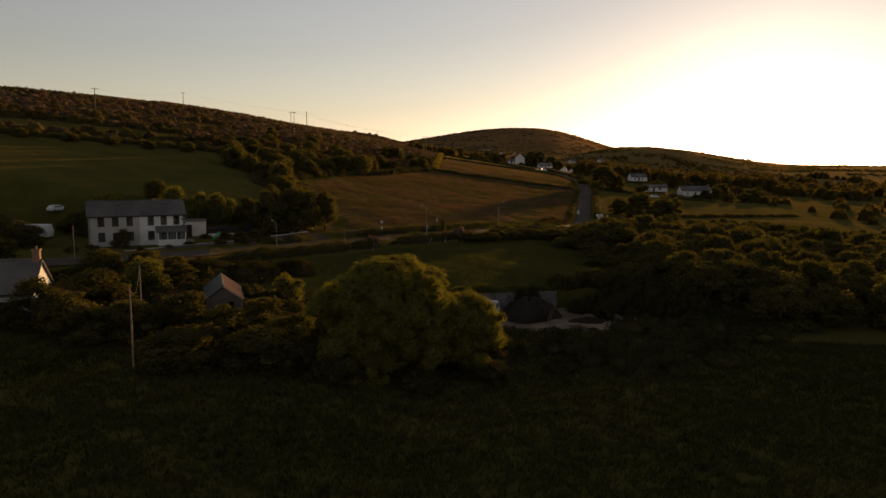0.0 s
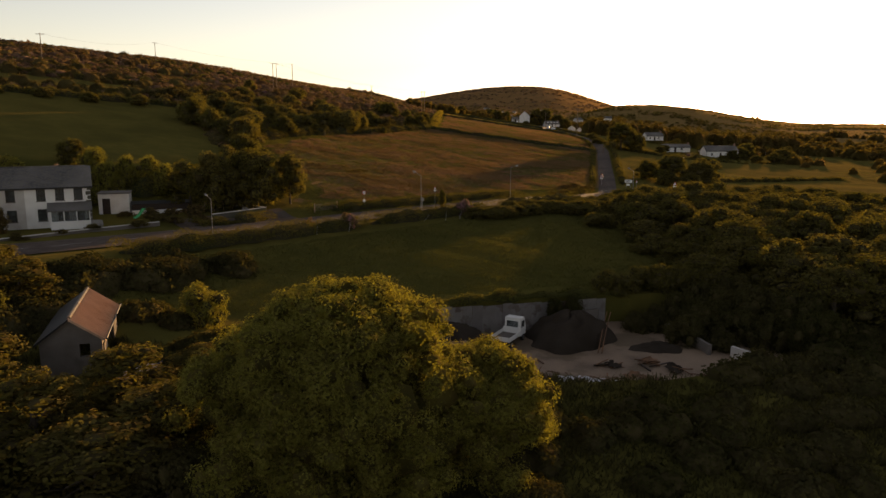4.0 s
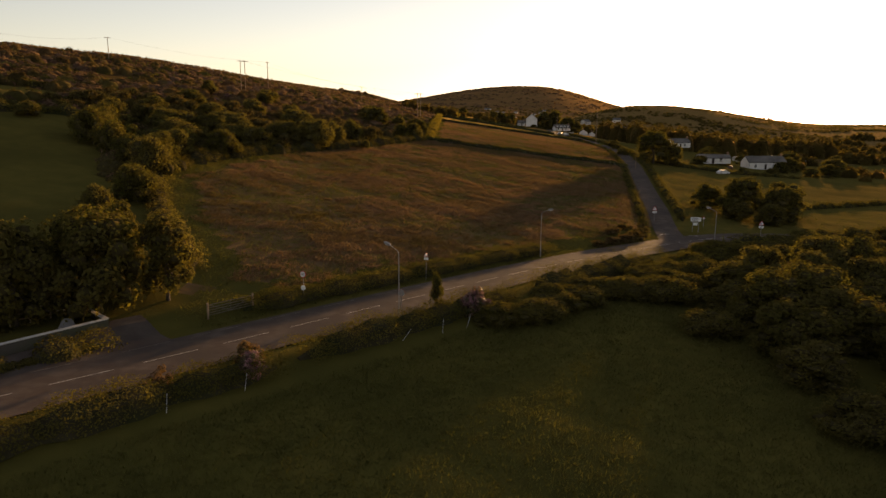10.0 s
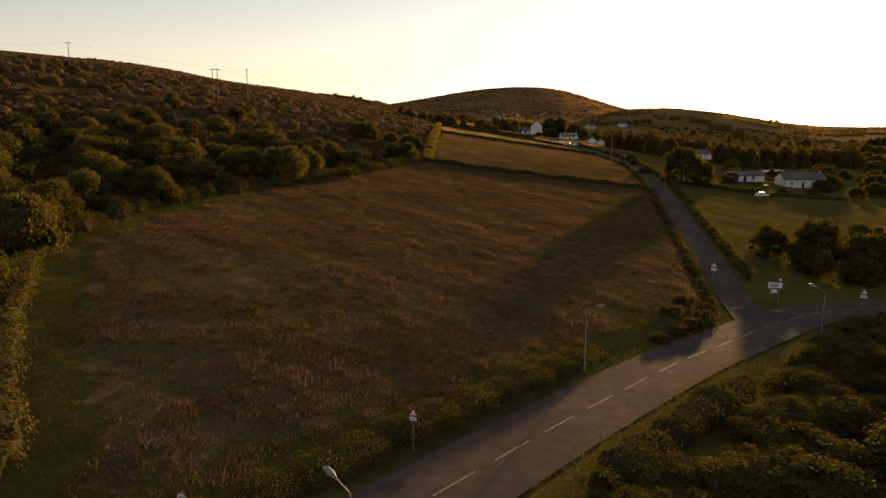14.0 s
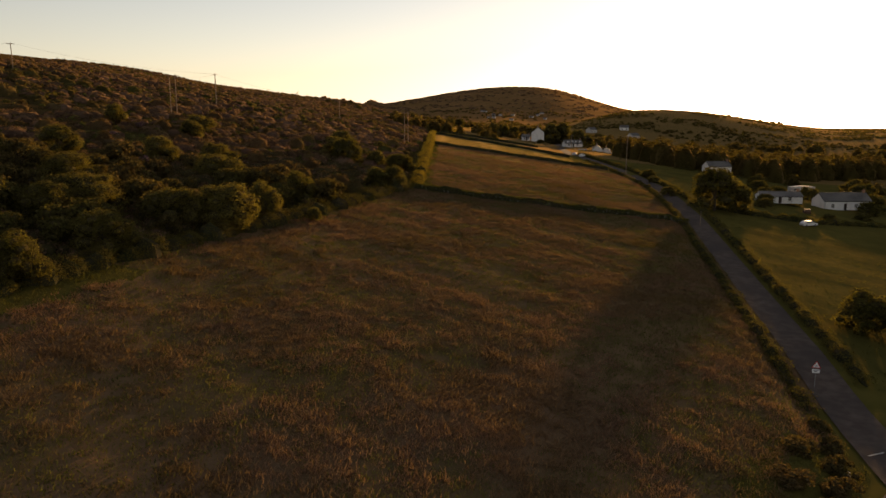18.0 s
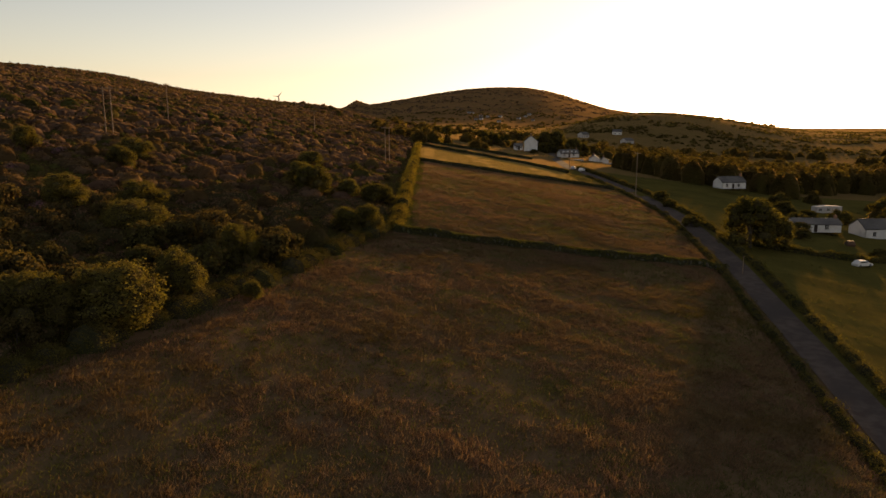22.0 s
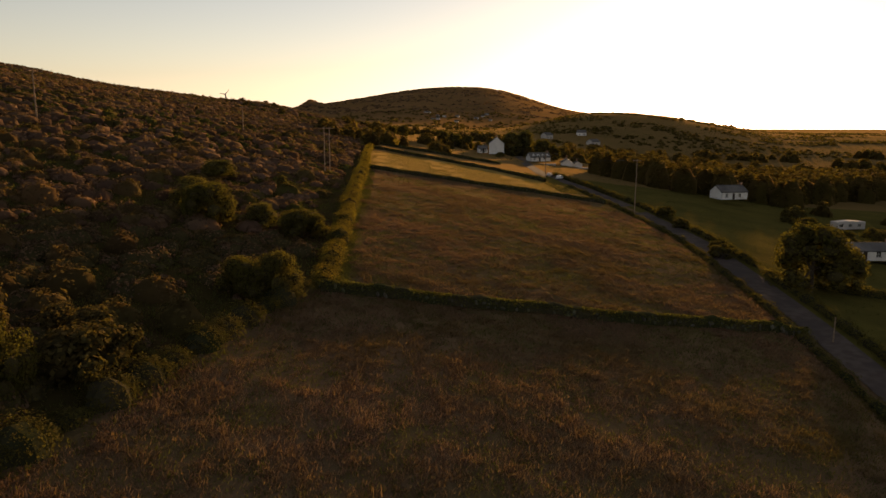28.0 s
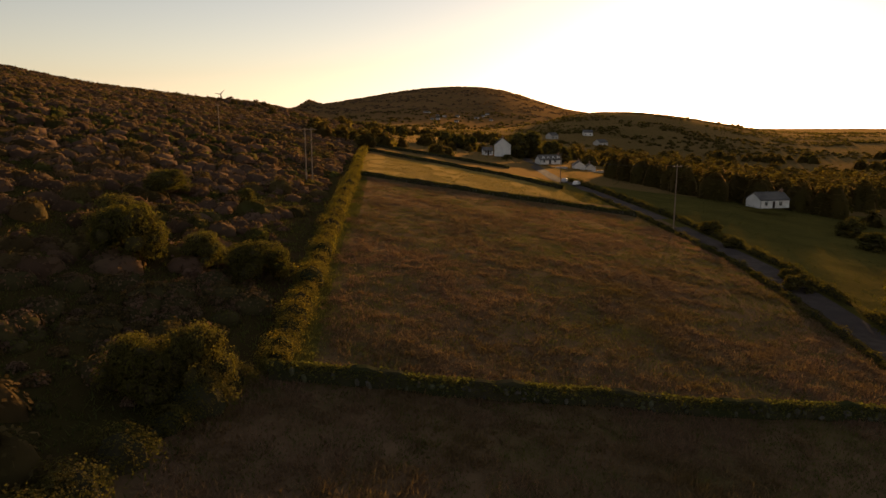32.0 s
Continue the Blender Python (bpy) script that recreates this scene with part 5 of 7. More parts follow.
def gable_house(name, m, length, depth, wall_h, rise, wall_mat, roof_mat, label, front=(), chimneys=(), frame_mat=None, courses=12, right_holes=(), second=None, category="house", left_holes=(), back_mat=None, bays=()):
    """A house along x with its front at y = 0."""
    ob = thing(name, m, label, category)
    half = depth / 2
    bm = bmesh.new()
    if second:
        wall_grid(bm, second[0], wall_h, 0.4, [h for h in front if h[0] < second[0]])
        part("wall", bm, wall_mat, ob, "cream rendered front wall")
        bm = bmesh.new()
        wall_grid(bm, length - second[0], wall_h, 0.4, [(h[0] - second[0], *h[1:]) for h in front if h[0] > second[0]], x0=second[0], y0=-0.012)
        part("wall", bm, second[1], ob, "white painted front wall")
    else:
        wall_grid(bm, length, wall_h, 0.4, list(front) + list(bays))
        part("wall", bm, wall_mat, ob)
    bm = bmesh.new()
    wall_grid(bm, length, wall_h, 0.4, (), y0=depth - 0.4)
    part("wall", bm, wall_mat, ob)
    for x0, holes in ((0.0, left_holes), (length - 0.4, right_holes)):
        bm = bmesh.new()
        inner = bmesh.new()
        wall_grid(inner, depth - 0.8, wall_h, 0.4, holes)
        inner.transform(Matrix.Translation((x0 + 0.4, 0.4, 0)) @ Matrix.Rotation(radians(90), 4, "Z"))
        tmp = bpy.data.meshes.new("tmp")
        inner.to_mesh(tmp)
        inner.free()
        bm.from_mesh(tmp)
        bpy.data.meshes.remove(tmp)
        a = [bm.verts.new((x0 + dx, y, z)) for dx in (0, 0.4) for y, z in ((0, wall_h), (depth, wall_h), (half, wall_h + rise - 0.1))]
        bm.faces.new((a[0], a[2], a[1]))
        bm.faces.new((a[3], a[4], a[5]))
        bm.faces.new((a[0], a[3], a[5], a[2]))
        bm.faces.new((a[1], a[2], a[5], a[4]))
        bm.faces.new((a[0], a[1], a[4], a[3]))
        part("gable_wall", bm, wall_mat if x0 == 0 or not second else second[1], ob)
    for side in (-1, 1):
        bm = bmesh.new()
        roof_slab(bm, length, half, rise, 0.25, wall_h + (0.0 if courses > 1 else 0.02), side, y_mid=half)
        mat = back_mat if back_mat and side > 0 else roof_mat
        slope = part("roof_slope", bm, mat, ob)
        for k in range(courses if courses > 1 else 0):
            bm = bmesh.new()
            roof_course(bm, length, half, rise, 0.25, wall_h + 0.02, side, half, k, courses)
            part("slate_course", bm, mat, slope)
    bm = bmesh.new()
    k = 0.0
    while k < length:
        tube(bm, [(k, half, wall_h + rise + 0.01), (min(k + 0.45, length), half, wall_h + rise + 0.02)], [0.13, 0.12], 6)
        k += 0.46
    part("ridge_tiles", bm, M_BRICK if roof_mat is M_TILE else M_SLATE, ob)
    bm = bmesh.new()
    tube(bm, [(-0.2, -0.3, wall_h - 0.12), (length + 0.2, -0.3, wall_h - 0.12)], [0.06, 0.06], 6)
    gutter = part("gutter", bm, M_BLACK, ob)
    bm = bmesh.new()
    tube(bm, [(0.15, -0.3, wall_h - 0.12), (0.15, -0.07, wall_h - 0.5), (0.15, -0.07, 0)], [0.045] * 3, 6)
    part("downpipe", bm, M_BLACK, gutter)
    for x, z, w, h in front:
        if z < 0.15:
            bm = bmesh.new()
            box(bm, x, x + w, 0.12, 0.2, z, z + h)
            for s in range(2):
                box(bm, x + 0.12, x + w - 0.12, 0.1, 0.13, z + 0.2 + s * h * 0.48, z + s * h * 0.48 + h * 0.4)
            part("door", bm, M_DARKWOOD, ob, "dark wooden door")
        else:
            window(ob, x, z, w, h, 0.12, frame_mat or M_FRAME)
    for x, tall in chimneys:
        bm = bmesh.new()
        zt = wall_h + rise
        box(bm, x - 0.35, x + 0.35, half - 0.3, half + 0.3, zt - 0.6, zt + tall, 0.02)
        box(bm, x - 0.42, x + 0.42, half - 0.37, half + 0.37, zt + tall - 0.14, zt + tall)
        ch = part("chimney", bm, M_BRICK, ob)
        bm = bmesh.new()
        tube(bm, [(x, half, zt + tall), (x, half, zt + tall + 0.3)], [0.12, 0.1], 8)
        part("chimney_pot", bm, M_TILE, ch)
    return ob


# the pair of terraced houses above the road
TER = pose(-55.59, 66.16, 1.3, 0, 0, 27) @ Matrix.Diagonal((0.95, 1, 1, 1))
ups = [(x - 0.5, 3.2, 1.0, 1.4) for x in (1.9, 4.05, 6.25, 9.5, 11.55, 13.6)]
downs = [(1.4, 0.85, 1.05, 1.4), (3.6, 0.05, 1.0, 2.1), (5.75, 0.85, 1.05, 1.4), (9.0, 0.85, 1.05, 1.4), (11.2, 0.85, 1.2, 1.3), (13.3, 0.05, 0.9, 2.1)]
terrace = gable_house("terraced_house", TER, 15.0, 7.4, 4.85, 2.1, M_CREAM, M_SLATE, "long two-storey house, half cream and half white, slate roof", ups + downs, frame_mat=M_DARKWOOD, courses=18, second=(7.75, M_WHITE))
for k in range(9):
    bm = bmesh.new()
    box(bm, 15.0 - (0.55 if k % 2 else 0.38), 15.03, -0.04, 0.3, 0.05 + k * 0.53, 0.5 + k * 0.53, 0.02)
    part("quoin", bm, M_STONE, terrace)
porch = part("porch", bmesh.new(), M_WHITE, terrace, "glazed porch with slate lean-to roof")
bm = bmesh.new()
box(bm, 10.4, 14.8, -2.1, -1.95, 0, 0.95)
box(bm, 10.4, 10.55, -1.95, -0.02, 0, 0.95)
box(bm, 14.65, 14.8, -1.95, -0.02, 0, 0.95)
part("parapet", bm, M_WHITE, porch, "white rendered parapet")
bm = bmesh.new()
v = [bm.verts.new(c) for c in ((10.1, -2.4, 2.25), (15.05, -2.4, 2.25), (15.05, -0.02, 3.0), (10.1, -0.02, 3.0), (10.1, -2.4, 2.13), (15.05, -2.4, 2.13), (15.05, -0.02, 2.88), (10.1, -0.02, 2.88))]
for f in ((0, 1, 2, 3), (7, 6, 5, 4), (0, 4, 5, 1), (1, 5, 6, 2), (3, 2, 6, 7), (0, 3, 7, 4)):
    bm.faces.new([v[i] for i in f])
part("porch_roof", bm, M_SLATE, porch, "dark slate lean-to roof")
for x in (10.48, 11.9, 13.3, 14.72):
    bm = bmesh.new()
    box(bm, x - 0.06, x + 0.06, -2.08, -1.96, 0.95, 2.16)
    part("porch_post", bm, M_WFRAME, porch)
for x in (10.54, 11.96, 13.36):
    bm = bmesh.new()
    box(bm, x, x + 1.3, -2.03, -2.02, 0.97, 2.12)
    part("porch_pane", bm, M_GLASS, porch)
plant("bush", -50.6, 65.6, 2.0, 3.2, "rounded dark green garden shrub in front of the house", "shrub", "shrub")
for x, y, r, h in ((-53.0, 62.0, 1.4, 1.2), (-55.5, 60.5, 1.4, 1.2), (-45.5, 62, 1.2, 1.0), (-43.0, 66, 1.0, 0.8), (-38.5, 79.5, 1.6, 1.5), (-36.2, 80.5, 1.5, 1.4), (-34.0, 82, 1.7, 1.8), (-42.0, 79.6, 1.3, 1.0), (-33, 79.5, 1.5, 1.2), (-36.5, 76.2, 1.5, 1.3), (-41, 69, 1.2, 1.0), (-37, 72, 1.4, 1.3), (-34, 75.5, 1.5, 1.3), (-31.5, 78, 1.4, 1.1)):
    plant("bush", x, y, r, h, "low garden shrub beside the front wall", "shrub", "shrub", "garden shrubs")

# the flat-roofed garden shed
shed = thing("shed", pose(-46.9, 82.4, 1.3, 0, 0, 18), "white flat-roofed garden shed with a dark doorway", "shed")
bm = bmesh.new()
wall_grid(bm, 3.8, 2.7, 0.2, [(0.45, 0.0, 1.0, 2.1)])
part("wall", bm, M_WHITE, shed)
for args in ((0, 0.2, 0.2, 3.2, 0, 2.7), (3.6, 3.8, 0.2, 3.2, 0, 2.7), (0, 3.8, 3.2, 3.4, 0, 2.7)):
    bm = bmesh.new()
    box(bm, *args)
    part("wall", bm, M_WHITE, shed)
bm = bmesh.new()
box(bm, -0.12, 3.92, -0.12, 3.52, 2.7, 2.84, 0.02)
part("roof", bm, M_BLOCK, shed)
bm = bmesh.new()
box(bm, 0.47, 1.43, 0.1, 0.16, 0.0, 2.08)
part("door", bm, M_DARKWOOD, shed, "dark wooden door")

gable_house("bungalow", pose(-52.8, 23.4, -0.9, 0, 0, 12.7), 12.0, 6.4, 2.9, 2.9, M_WHITE, M_SLATE, "white bungalow with steep slate roof and sunlit gable", [(8.9, 0.8, 1.9, 1.3), (4.5, 0.8, 1.6, 1.3), (2.4, 0.05, 0.95, 2.05)],
            chimneys=[(11.7, 1.1)], frame_mat=M_WFRAME, courses=14, right_holes=[(2.6, 2.0, 0.5, 0.8)])
# rust of the sunny slope, lightened for the sun on it
M_RUSTROOF = material("rusty_corrugated_roof", (0.44, 0.28, 0.18), rough=0.8, vary=((0.32, 0.19, 0.12), (0.5, 0.33, 0.22)), scale=1.4, bump=0.5, bump_scale=9)
# the slope turned from the sun gets black, its shade given as colour
barn = gable_house("barn", pose(-21.55, 30.5, -2.75, 0, 0, 109.3), 8.2, 3.5, 3.6, 1.3, M_BLOCK, M_RUSTROOF, "small old barn with sunlit rusty corrugated roof", [], courses=1, category="barn", left_holes=[(0.3, 2.35, 0.6, 0.85)], back_mat=M_BLACK, bays=[(2.6, 0.3, 3.6, 2.9)])
barn_slope = [c for c in barn.children if c.name.startswith("roof_slope")][0]
k = -0.2
while k < 8.4:
    bm = bmesh.new()
    tube(bm, [(k, 1.75, 4.95), (k, -0.24, 3.47)], [0.05, 0.05], 5)
    part("roof_rib", bm, M_RUSTROOF, barn_slope)
    k += 0.3
gable_house("farmhouse", pose(60.5, 534.0, 10.2, 0, 0, 82), 10.0, 7.6, 5.4, 3.2, M_WHITE, M_SLATE, "tall white farmhouse with slate roof and end chimneys", [(1.5, 3.2, 1, 1.3), (4, 3.2, 1, 1.3), (6.6, 3.2, 1, 1.3), (1.5, 0.9, 1, 1.4), (6.6, 0.9, 1, 1.4), (4, 0.05, 1, 2.1)], chimneys=[(0.4, 1.0), (8.6, 1.0)], frame_mat=M_WFRAME, courses=8)
for x, y, turn, ln, dp, wh, rs, lab in ((70.5, 515, 12, 10.5, 5.5, 2.1, 2.0, "low white cottage with dormers beside the lane"), (93.5, 523, 80, 8, 5.5, 2.4, 1.8, "white gabled cottage beside the lane"), (99.5, 527, 80, 7, 4.6, 2.0, 1.4, "small white gabled cottage beside the lane"),
                                    (47.8, 536, 2, 4.6, 4.6, 2.3, 1.4, "low annex at the end of the farmhouse"),
                                    (117.5, 316, 4, 15, 7, 2.9, 2.2, "long white cottage with grey roof among trees"), (114.8, 406, 8, 10, 7, 2.6, 2.0, "far pale bungalow before the wood"), (160, 490, 5, 12, 7, 2.8, 2.0, "far pale bungalow on the plain"),
                                    (97, 314, -6, 12, 6, 2.2, 1.2, "low farm building with grey roof")):
    cot = gable_house("cottage", at(x, y, -0.15, turn), ln, dp, wh, rs, M_WHITE, M_SLATE, lab, [(ln * 0.15, 0.8, 1.1, 1.2), (ln * 0.65, 0.8, 1.1, 1.2), (ln * 0.42, 0.05, 0.95, 2.0)], chimneys=[(ln - 0.5, 0.8)], frame_mat=M_WFRAME, courses=6)
    if "dormers" in lab:
        for k in range(4):
            bm = bmesh.new()
            u = 1.4 + 2.4 * k
            v = [bm.verts.new(c) for c in ((u, 0.5, 2.2), (u + 1.1, 0.5, 2.2), (u + 1.1, 0.5, 3.0), (u + 0.55, 0.5, 3.5), (u, 0.5, 3.0), (u, 2.6, 2.2), (u + 1.1, 2.6, 2.2), (u + 1.1, 2.6, 3.0), (u + 0.55, 2.6, 3.5), (u, 2.6, 3.0))]
            for f in ((0, 1, 2, 3, 4), (9, 8, 7, 6, 5), (1, 6, 7, 2), (2, 7, 8, 3), (3, 8, 9, 4), (4, 9, 5, 0), (0, 5, 6, 1)):
                bm.faces.new([v[i] for i in f])
            dormer = part("dormer", bm, M_WHITE, cot, "white gabled dormer")
            bm = bmesh.new()
            box(bm, u + 0.25, u + 0.85, 0.47, 0.49, 2.35, 2.95)
            part("dormer_pane", bm, M_GLASS, dormer)
town_rng = random.Random(4)
for k in range(15):
    y = town_rng.uniform(1800, 2300) if k < 12 else town_rng.uniform(800, 930)
    x = town_rng.uniform(0.05, 0.15) * (y - 155) if k < 12 else town_rng.uniform(0.16, 0.4) * y
    gable_house("village_house", at(x, y, -0.2, town_rng.uniform(-30, 40)), town_rng.uniform(8, 13), 7, town_rng.uniform(2.8, 4.4), 2.4, town_rng.choice((M_WHITE, M_CREAM, M_CREAM)), M_SLATE, "distant village house with pale walls", [(1.5, 0.9, 1.2, 1.4), (6, 0.9, 1.2, 1.4)], courses=1)

# ---- lamps and signs ----
lamp_kit = thing("street_lamp", at(-4.0, 93.3, 0, 139 - 90), "grey steel street lamp with a slanting arm", "street lamp", "street lamps")
bm = bmesh.new()
tube(bm, [(0, 0, -0.2), (0, 0, 1.1), (0, 0, 1.12), (0, 0, 5.75)], [0.085, 0.085, 0.055, 0.04], 10)
part("column", bm, M_GALV, lamp_kit)
bm = bmesh.new()
tube(bm, [(0, 0, 5.7), (0, 0.12, 5.9), (0, 1.0, 6.25)], [0.04, 0.035, 0.03], 8)
part("arm", bm, M_GALV, lamp_kit)
bm = bmesh.new()
tube(bm, [(0, 0.95, 6.24), (0, 1.15, 6.33), (0, 1.5, 6.42), (0, 1.75, 6.46)], [0.06, 0.13, 0.14, 0.05], 10)
head = part("lantern", bm, M_GALV, lamp_kit)
bm = bmesh.new()
tube(bm, [(0, 1.12, 6.25), (0, 1.4, 6.3), (0, 1.68, 6.38)], [0.05, 0.11, 0.04], 10)
part("bowl", bm, M_LAMP, head)
for x, y, turn, big in ((-26.6, 67.2, 49, 0.77), (38.95, 137.9, 40, 0.96), (12.1, 126.4, 229, 1.0)):
    copy_thing(lamp_kit, at(x, y, 0, turn, big))


def disc(bm, c, r, y0, y1, sides=24):
    a = [bm.verts.new((c[0] + r * math.cos(2 * math.pi * i / sides), y0, c[1] + r * math.sin(2 * math.pi * i / sides))) for i in range(sides)]
    b = [bm.verts.new((v.co.x, y1, v.co.z)) for v in a]
    bm.faces.new(a)
    bm.faces.new(b[::-1])
    for i in range(sides):
        bm.faces.new((a[i], b[i], b[(i + 1) % sides], a[(i + 1) % sides]))


def triangle(bm, c, s, y0, y1):
    pts = [(c[0] - s, c[1] - s * 0.58), (c[0] + s, c[1] - s * 0.58), (c[0], c[1] + s * 1.15)]
    a = [bm.verts.new((x, y0, z)) for x, z in pts]
    b = [bm.verts.new((x, y1, z)) for x, z in pts]
    bm.faces.new(a)
    bm.faces.new(b[::-1])
    for i in range(3):
        bm.faces.new((a[i], b[i], b[(i + 1) % 3], a[(i + 1) % 3]))


def number(text, parent, x, z, size, y):
    cu = bpy.data.curves.new("numeral", "FONT")
    cu.body, cu.size, cu.align_x, cu.align_y, cu.extrude = text, size, "CENTER", "CENTER", 0.004
    tmp = new("numeral", cu)
    me = bpy.data.meshes.new_from_object(tmp.evaluated_get(bpy.context.evaluated_depsgraph_get()))
    bpy.data.objects.remove(tmp)
    me.transform(pose(x, y, z, 90, 0, 0))
    me.materials.clear()
    me.materials.append(M_BLACK)
    mesh_part("numeral", me, parent)


def post_for(ob, tall, r=0.04, x=0.0):
    bm = bmesh.new()
    tube(bm, [(x, 0.06, -0.3), (x, 0.06, tall)], [r, r], 8)
    part("post", bm, M_GALV, ob)


def round_sign(x, y, turn, z, label, text="", plate=0.0, r=0.32):
    ob = thing("road_sign", at(x, y, 0, turn), label, "road sign")
    post_for(ob, z + 0.35)
    bm = bmesh.new()
    disc(bm, (0, z), r, -0.02, 0.0)
    rim = part("rim", bm, M_RED, ob, "red rim")
    bm = bmesh.new()
    disc(bm, (0, z), r * 1.01, 0.001, 0.008)
    part("back_plate", bm, M_GALV, rim)
    bm = bmesh.new()
    disc(bm, (0, z), r * 0.8, -0.028, -0.021)
    part("face", bm, M_PLATE, rim)
    if text:
        number(text, rim, 0, z, r * 1.0, -0.034)
    if plate:
        bm = bmesh.new()
        disc(bm, (0, plate), 0.24, -0.02, 0.0)
        part("plate", bm, M_PLATE, ob, "small white round plate")
    return ob


def warning_sign(x, y, turn, z, label, scale=1.0):
    z /= scale
    ob = thing("road_sign", at(x, y, 0, turn, scale), label, "road sign", "warning signs")
    post_for(ob, z + 0.4)
    bm = bmesh.new()
    triangle(bm, (0, z), 0.45, -0.02, 0.0)
    rim = part("rim", bm, M_RED, ob, "red rim")
    bm = bmesh.new()
    triangle(bm, (0, z), 0.33, -0.028, -0.021)
    face = part("face", bm, M_PLATE, rim)
    bm = bmesh.new()
    box(bm, -0.09, -0.03, -0.036, -0.03, z - 0.12, z + 0.12)
    box(bm, 0.03, 0.09, -0.036, -0.03, z - 0.12, z + 0.02)
    part("symbol", bm, M_BLACK, rim)
    bm = bmesh.new()
    box(bm, -0.36, 0.36, -0.02, 0.0, z - 0.8, z - 0.4, 0.01)
    pl = part("plate", bm, M_PLATE, ob, "white plate with black bars")
    bm = bmesh.new()
    box(bm, -0.26, 0.26, -0.027, -0.021, z - 0.55, z - 0.5)
    box(bm, -0.2, 0.2, -0.027, -0.021, z - 0.68, z - 0.63)
    part("bar", bm, M_BLACK, pl)


round_sign(-13.1, 98.3, -20, 2.6, "round red-rimmed speed sign reading 40 on a grey post", "40", 1.35)
round_sign(-3.8, 93.15, 165, 2.35, "round speed sign clamped beside the lamp column", "40", 0.0, 0.28)
warning_sign(-2.25, 109.4, -10, 2.75, "small triangular warning sign with white plate above the hedge", 0.62)
warning_sign(38.6, 167.6, -16, 2.5, "triangular warning sign beside the side road")
warning_sign(53.0, 154.7, -25, 2.5, "triangular warning sign beyond the junction")
round_sign(46.2, 163, -20, 1.6, "small round sign on a post by the junction", "", 0, 0.22)
js = thing("direction_sign", at(42.7, 157.0, 0, -15), "white direction sign on two posts at the junction", "road sign")
post_for(js, 2.6, 0.04, -0.5)
post_for(js, 2.6, 0.04, 0.5)
bm = bmesh.new()
box(bm, -0.85, 0.85, -0.02, 0.0, 1.9, 2.6, 0.02)
pl = part("panel", bm, M_PLATE, js)
for z, w in ((2.42, 0.6), (2.25, 0.7), (2.08, 0.5)):
    bm = bmesh.new()
    box(bm, -w, w * 0.6, -0.028, -0.021, z - 0.04, z + 0.04)
    part("bar", bm, M_BLACK, pl)
bm = bmesh.new()
box(bm, -0.4, 0.3, -0.02, 0.0, 1.2, 1.7, 0.02)
part("panel", bm, M_PLATE, js)
# give-way paint at the mouth of the side road
for x, y, turn, ln in ((31.5, 148.5, 60, 2.2), (36.2, 152.8, 20, 1.8), (40.5, 151.5, -40, 1.6)):
    bm = bmesh.new()
    box(bm, -ln / 2, ln / 2, -0.08, 0.08, 0, 0.006)
    ob = part("road_marking", bm, M_LINE, main_road)
    ob.matrix_basis = at(x, y, 0.135, turn)

# ---- field gate, garden wall ----
gate = thing("field_gate", at(-19.6, 91.6, 0, 51), "grey tubular steel field gate, shut", "gate")
for x in (0.0, 4.4):
    bm = bmesh.new()
    tube(bm, [(x, 0, -0.3), (x, 0, 1.35)], [0.09, 0.08], 8)
    part("gate_post", bm, M_POLE, gate)
for z in (0.3, 0.5, 0.7, 0.92, 1.15):
    bm = bmesh.new()
    tube(bm, [(0.1, 0, z), (4.3, 0, z)], [0.025, 0.025], 6)
    part("rail", bm, M_BLOCK, gate)
for a, b in (((0.1, 0.3), (0.1, 1.15)), ((4.3, 0.3), (4.3, 1.15)), ((2.2, 0.3), (2.2, 1.15)), ((0.1, 1.15), (2.2, 0.3)), ((2.2, 0.3), (4.3, 1.15))):
    bm = bmesh.new()
    tube(bm, [(a[0], 0.02, a[1]), (b[0], 0.02, b[1])], [0.022, 0.022], 6)
    part("brace", bm, M_BLOCK, gate)


def low_wall(name, points, thick, tall, label, mat=None, cope=True, z=None):
    """A low masonry wall from point to point, with a pale coping."""
    ob = thing(name, pose(0, 0, 0), label, "wall")
    for (xa, ya), (xb, yb) in zip(points, points[1:]):
        ln, turn = math.hypot(xb - xa, yb - ya), math.degrees(math.atan2(yb - ya, xb - xa))
        zz = z if z is not None else float(min(height(xa, ya), height(xb, yb)))
        m = pose(xa, ya, zz - 0.3, 0, 0, turn)
        bm = bmesh.new()
        box(bm, 0, ln, -thick / 2, thick / 2, 0, tall + 0.3)
        seg = part("segment", bm, mat or M_BLOCK, ob)
        seg.matrix_basis = m
        if cope:
            k = 0.0
            while k < ln - 0.05:
                bm = bmesh.new()
                box(bm, k + 0.01, min(k + 0.88, ln), -thick / 2 - 0.05, thick / 2 + 0.05, tall + 0.3, tall + 0.38, 0.012)
                c = part("coping_stone", bm, M_CREAM, ob)
                c.matrix_basis = m
                k += 0.9
    return ob


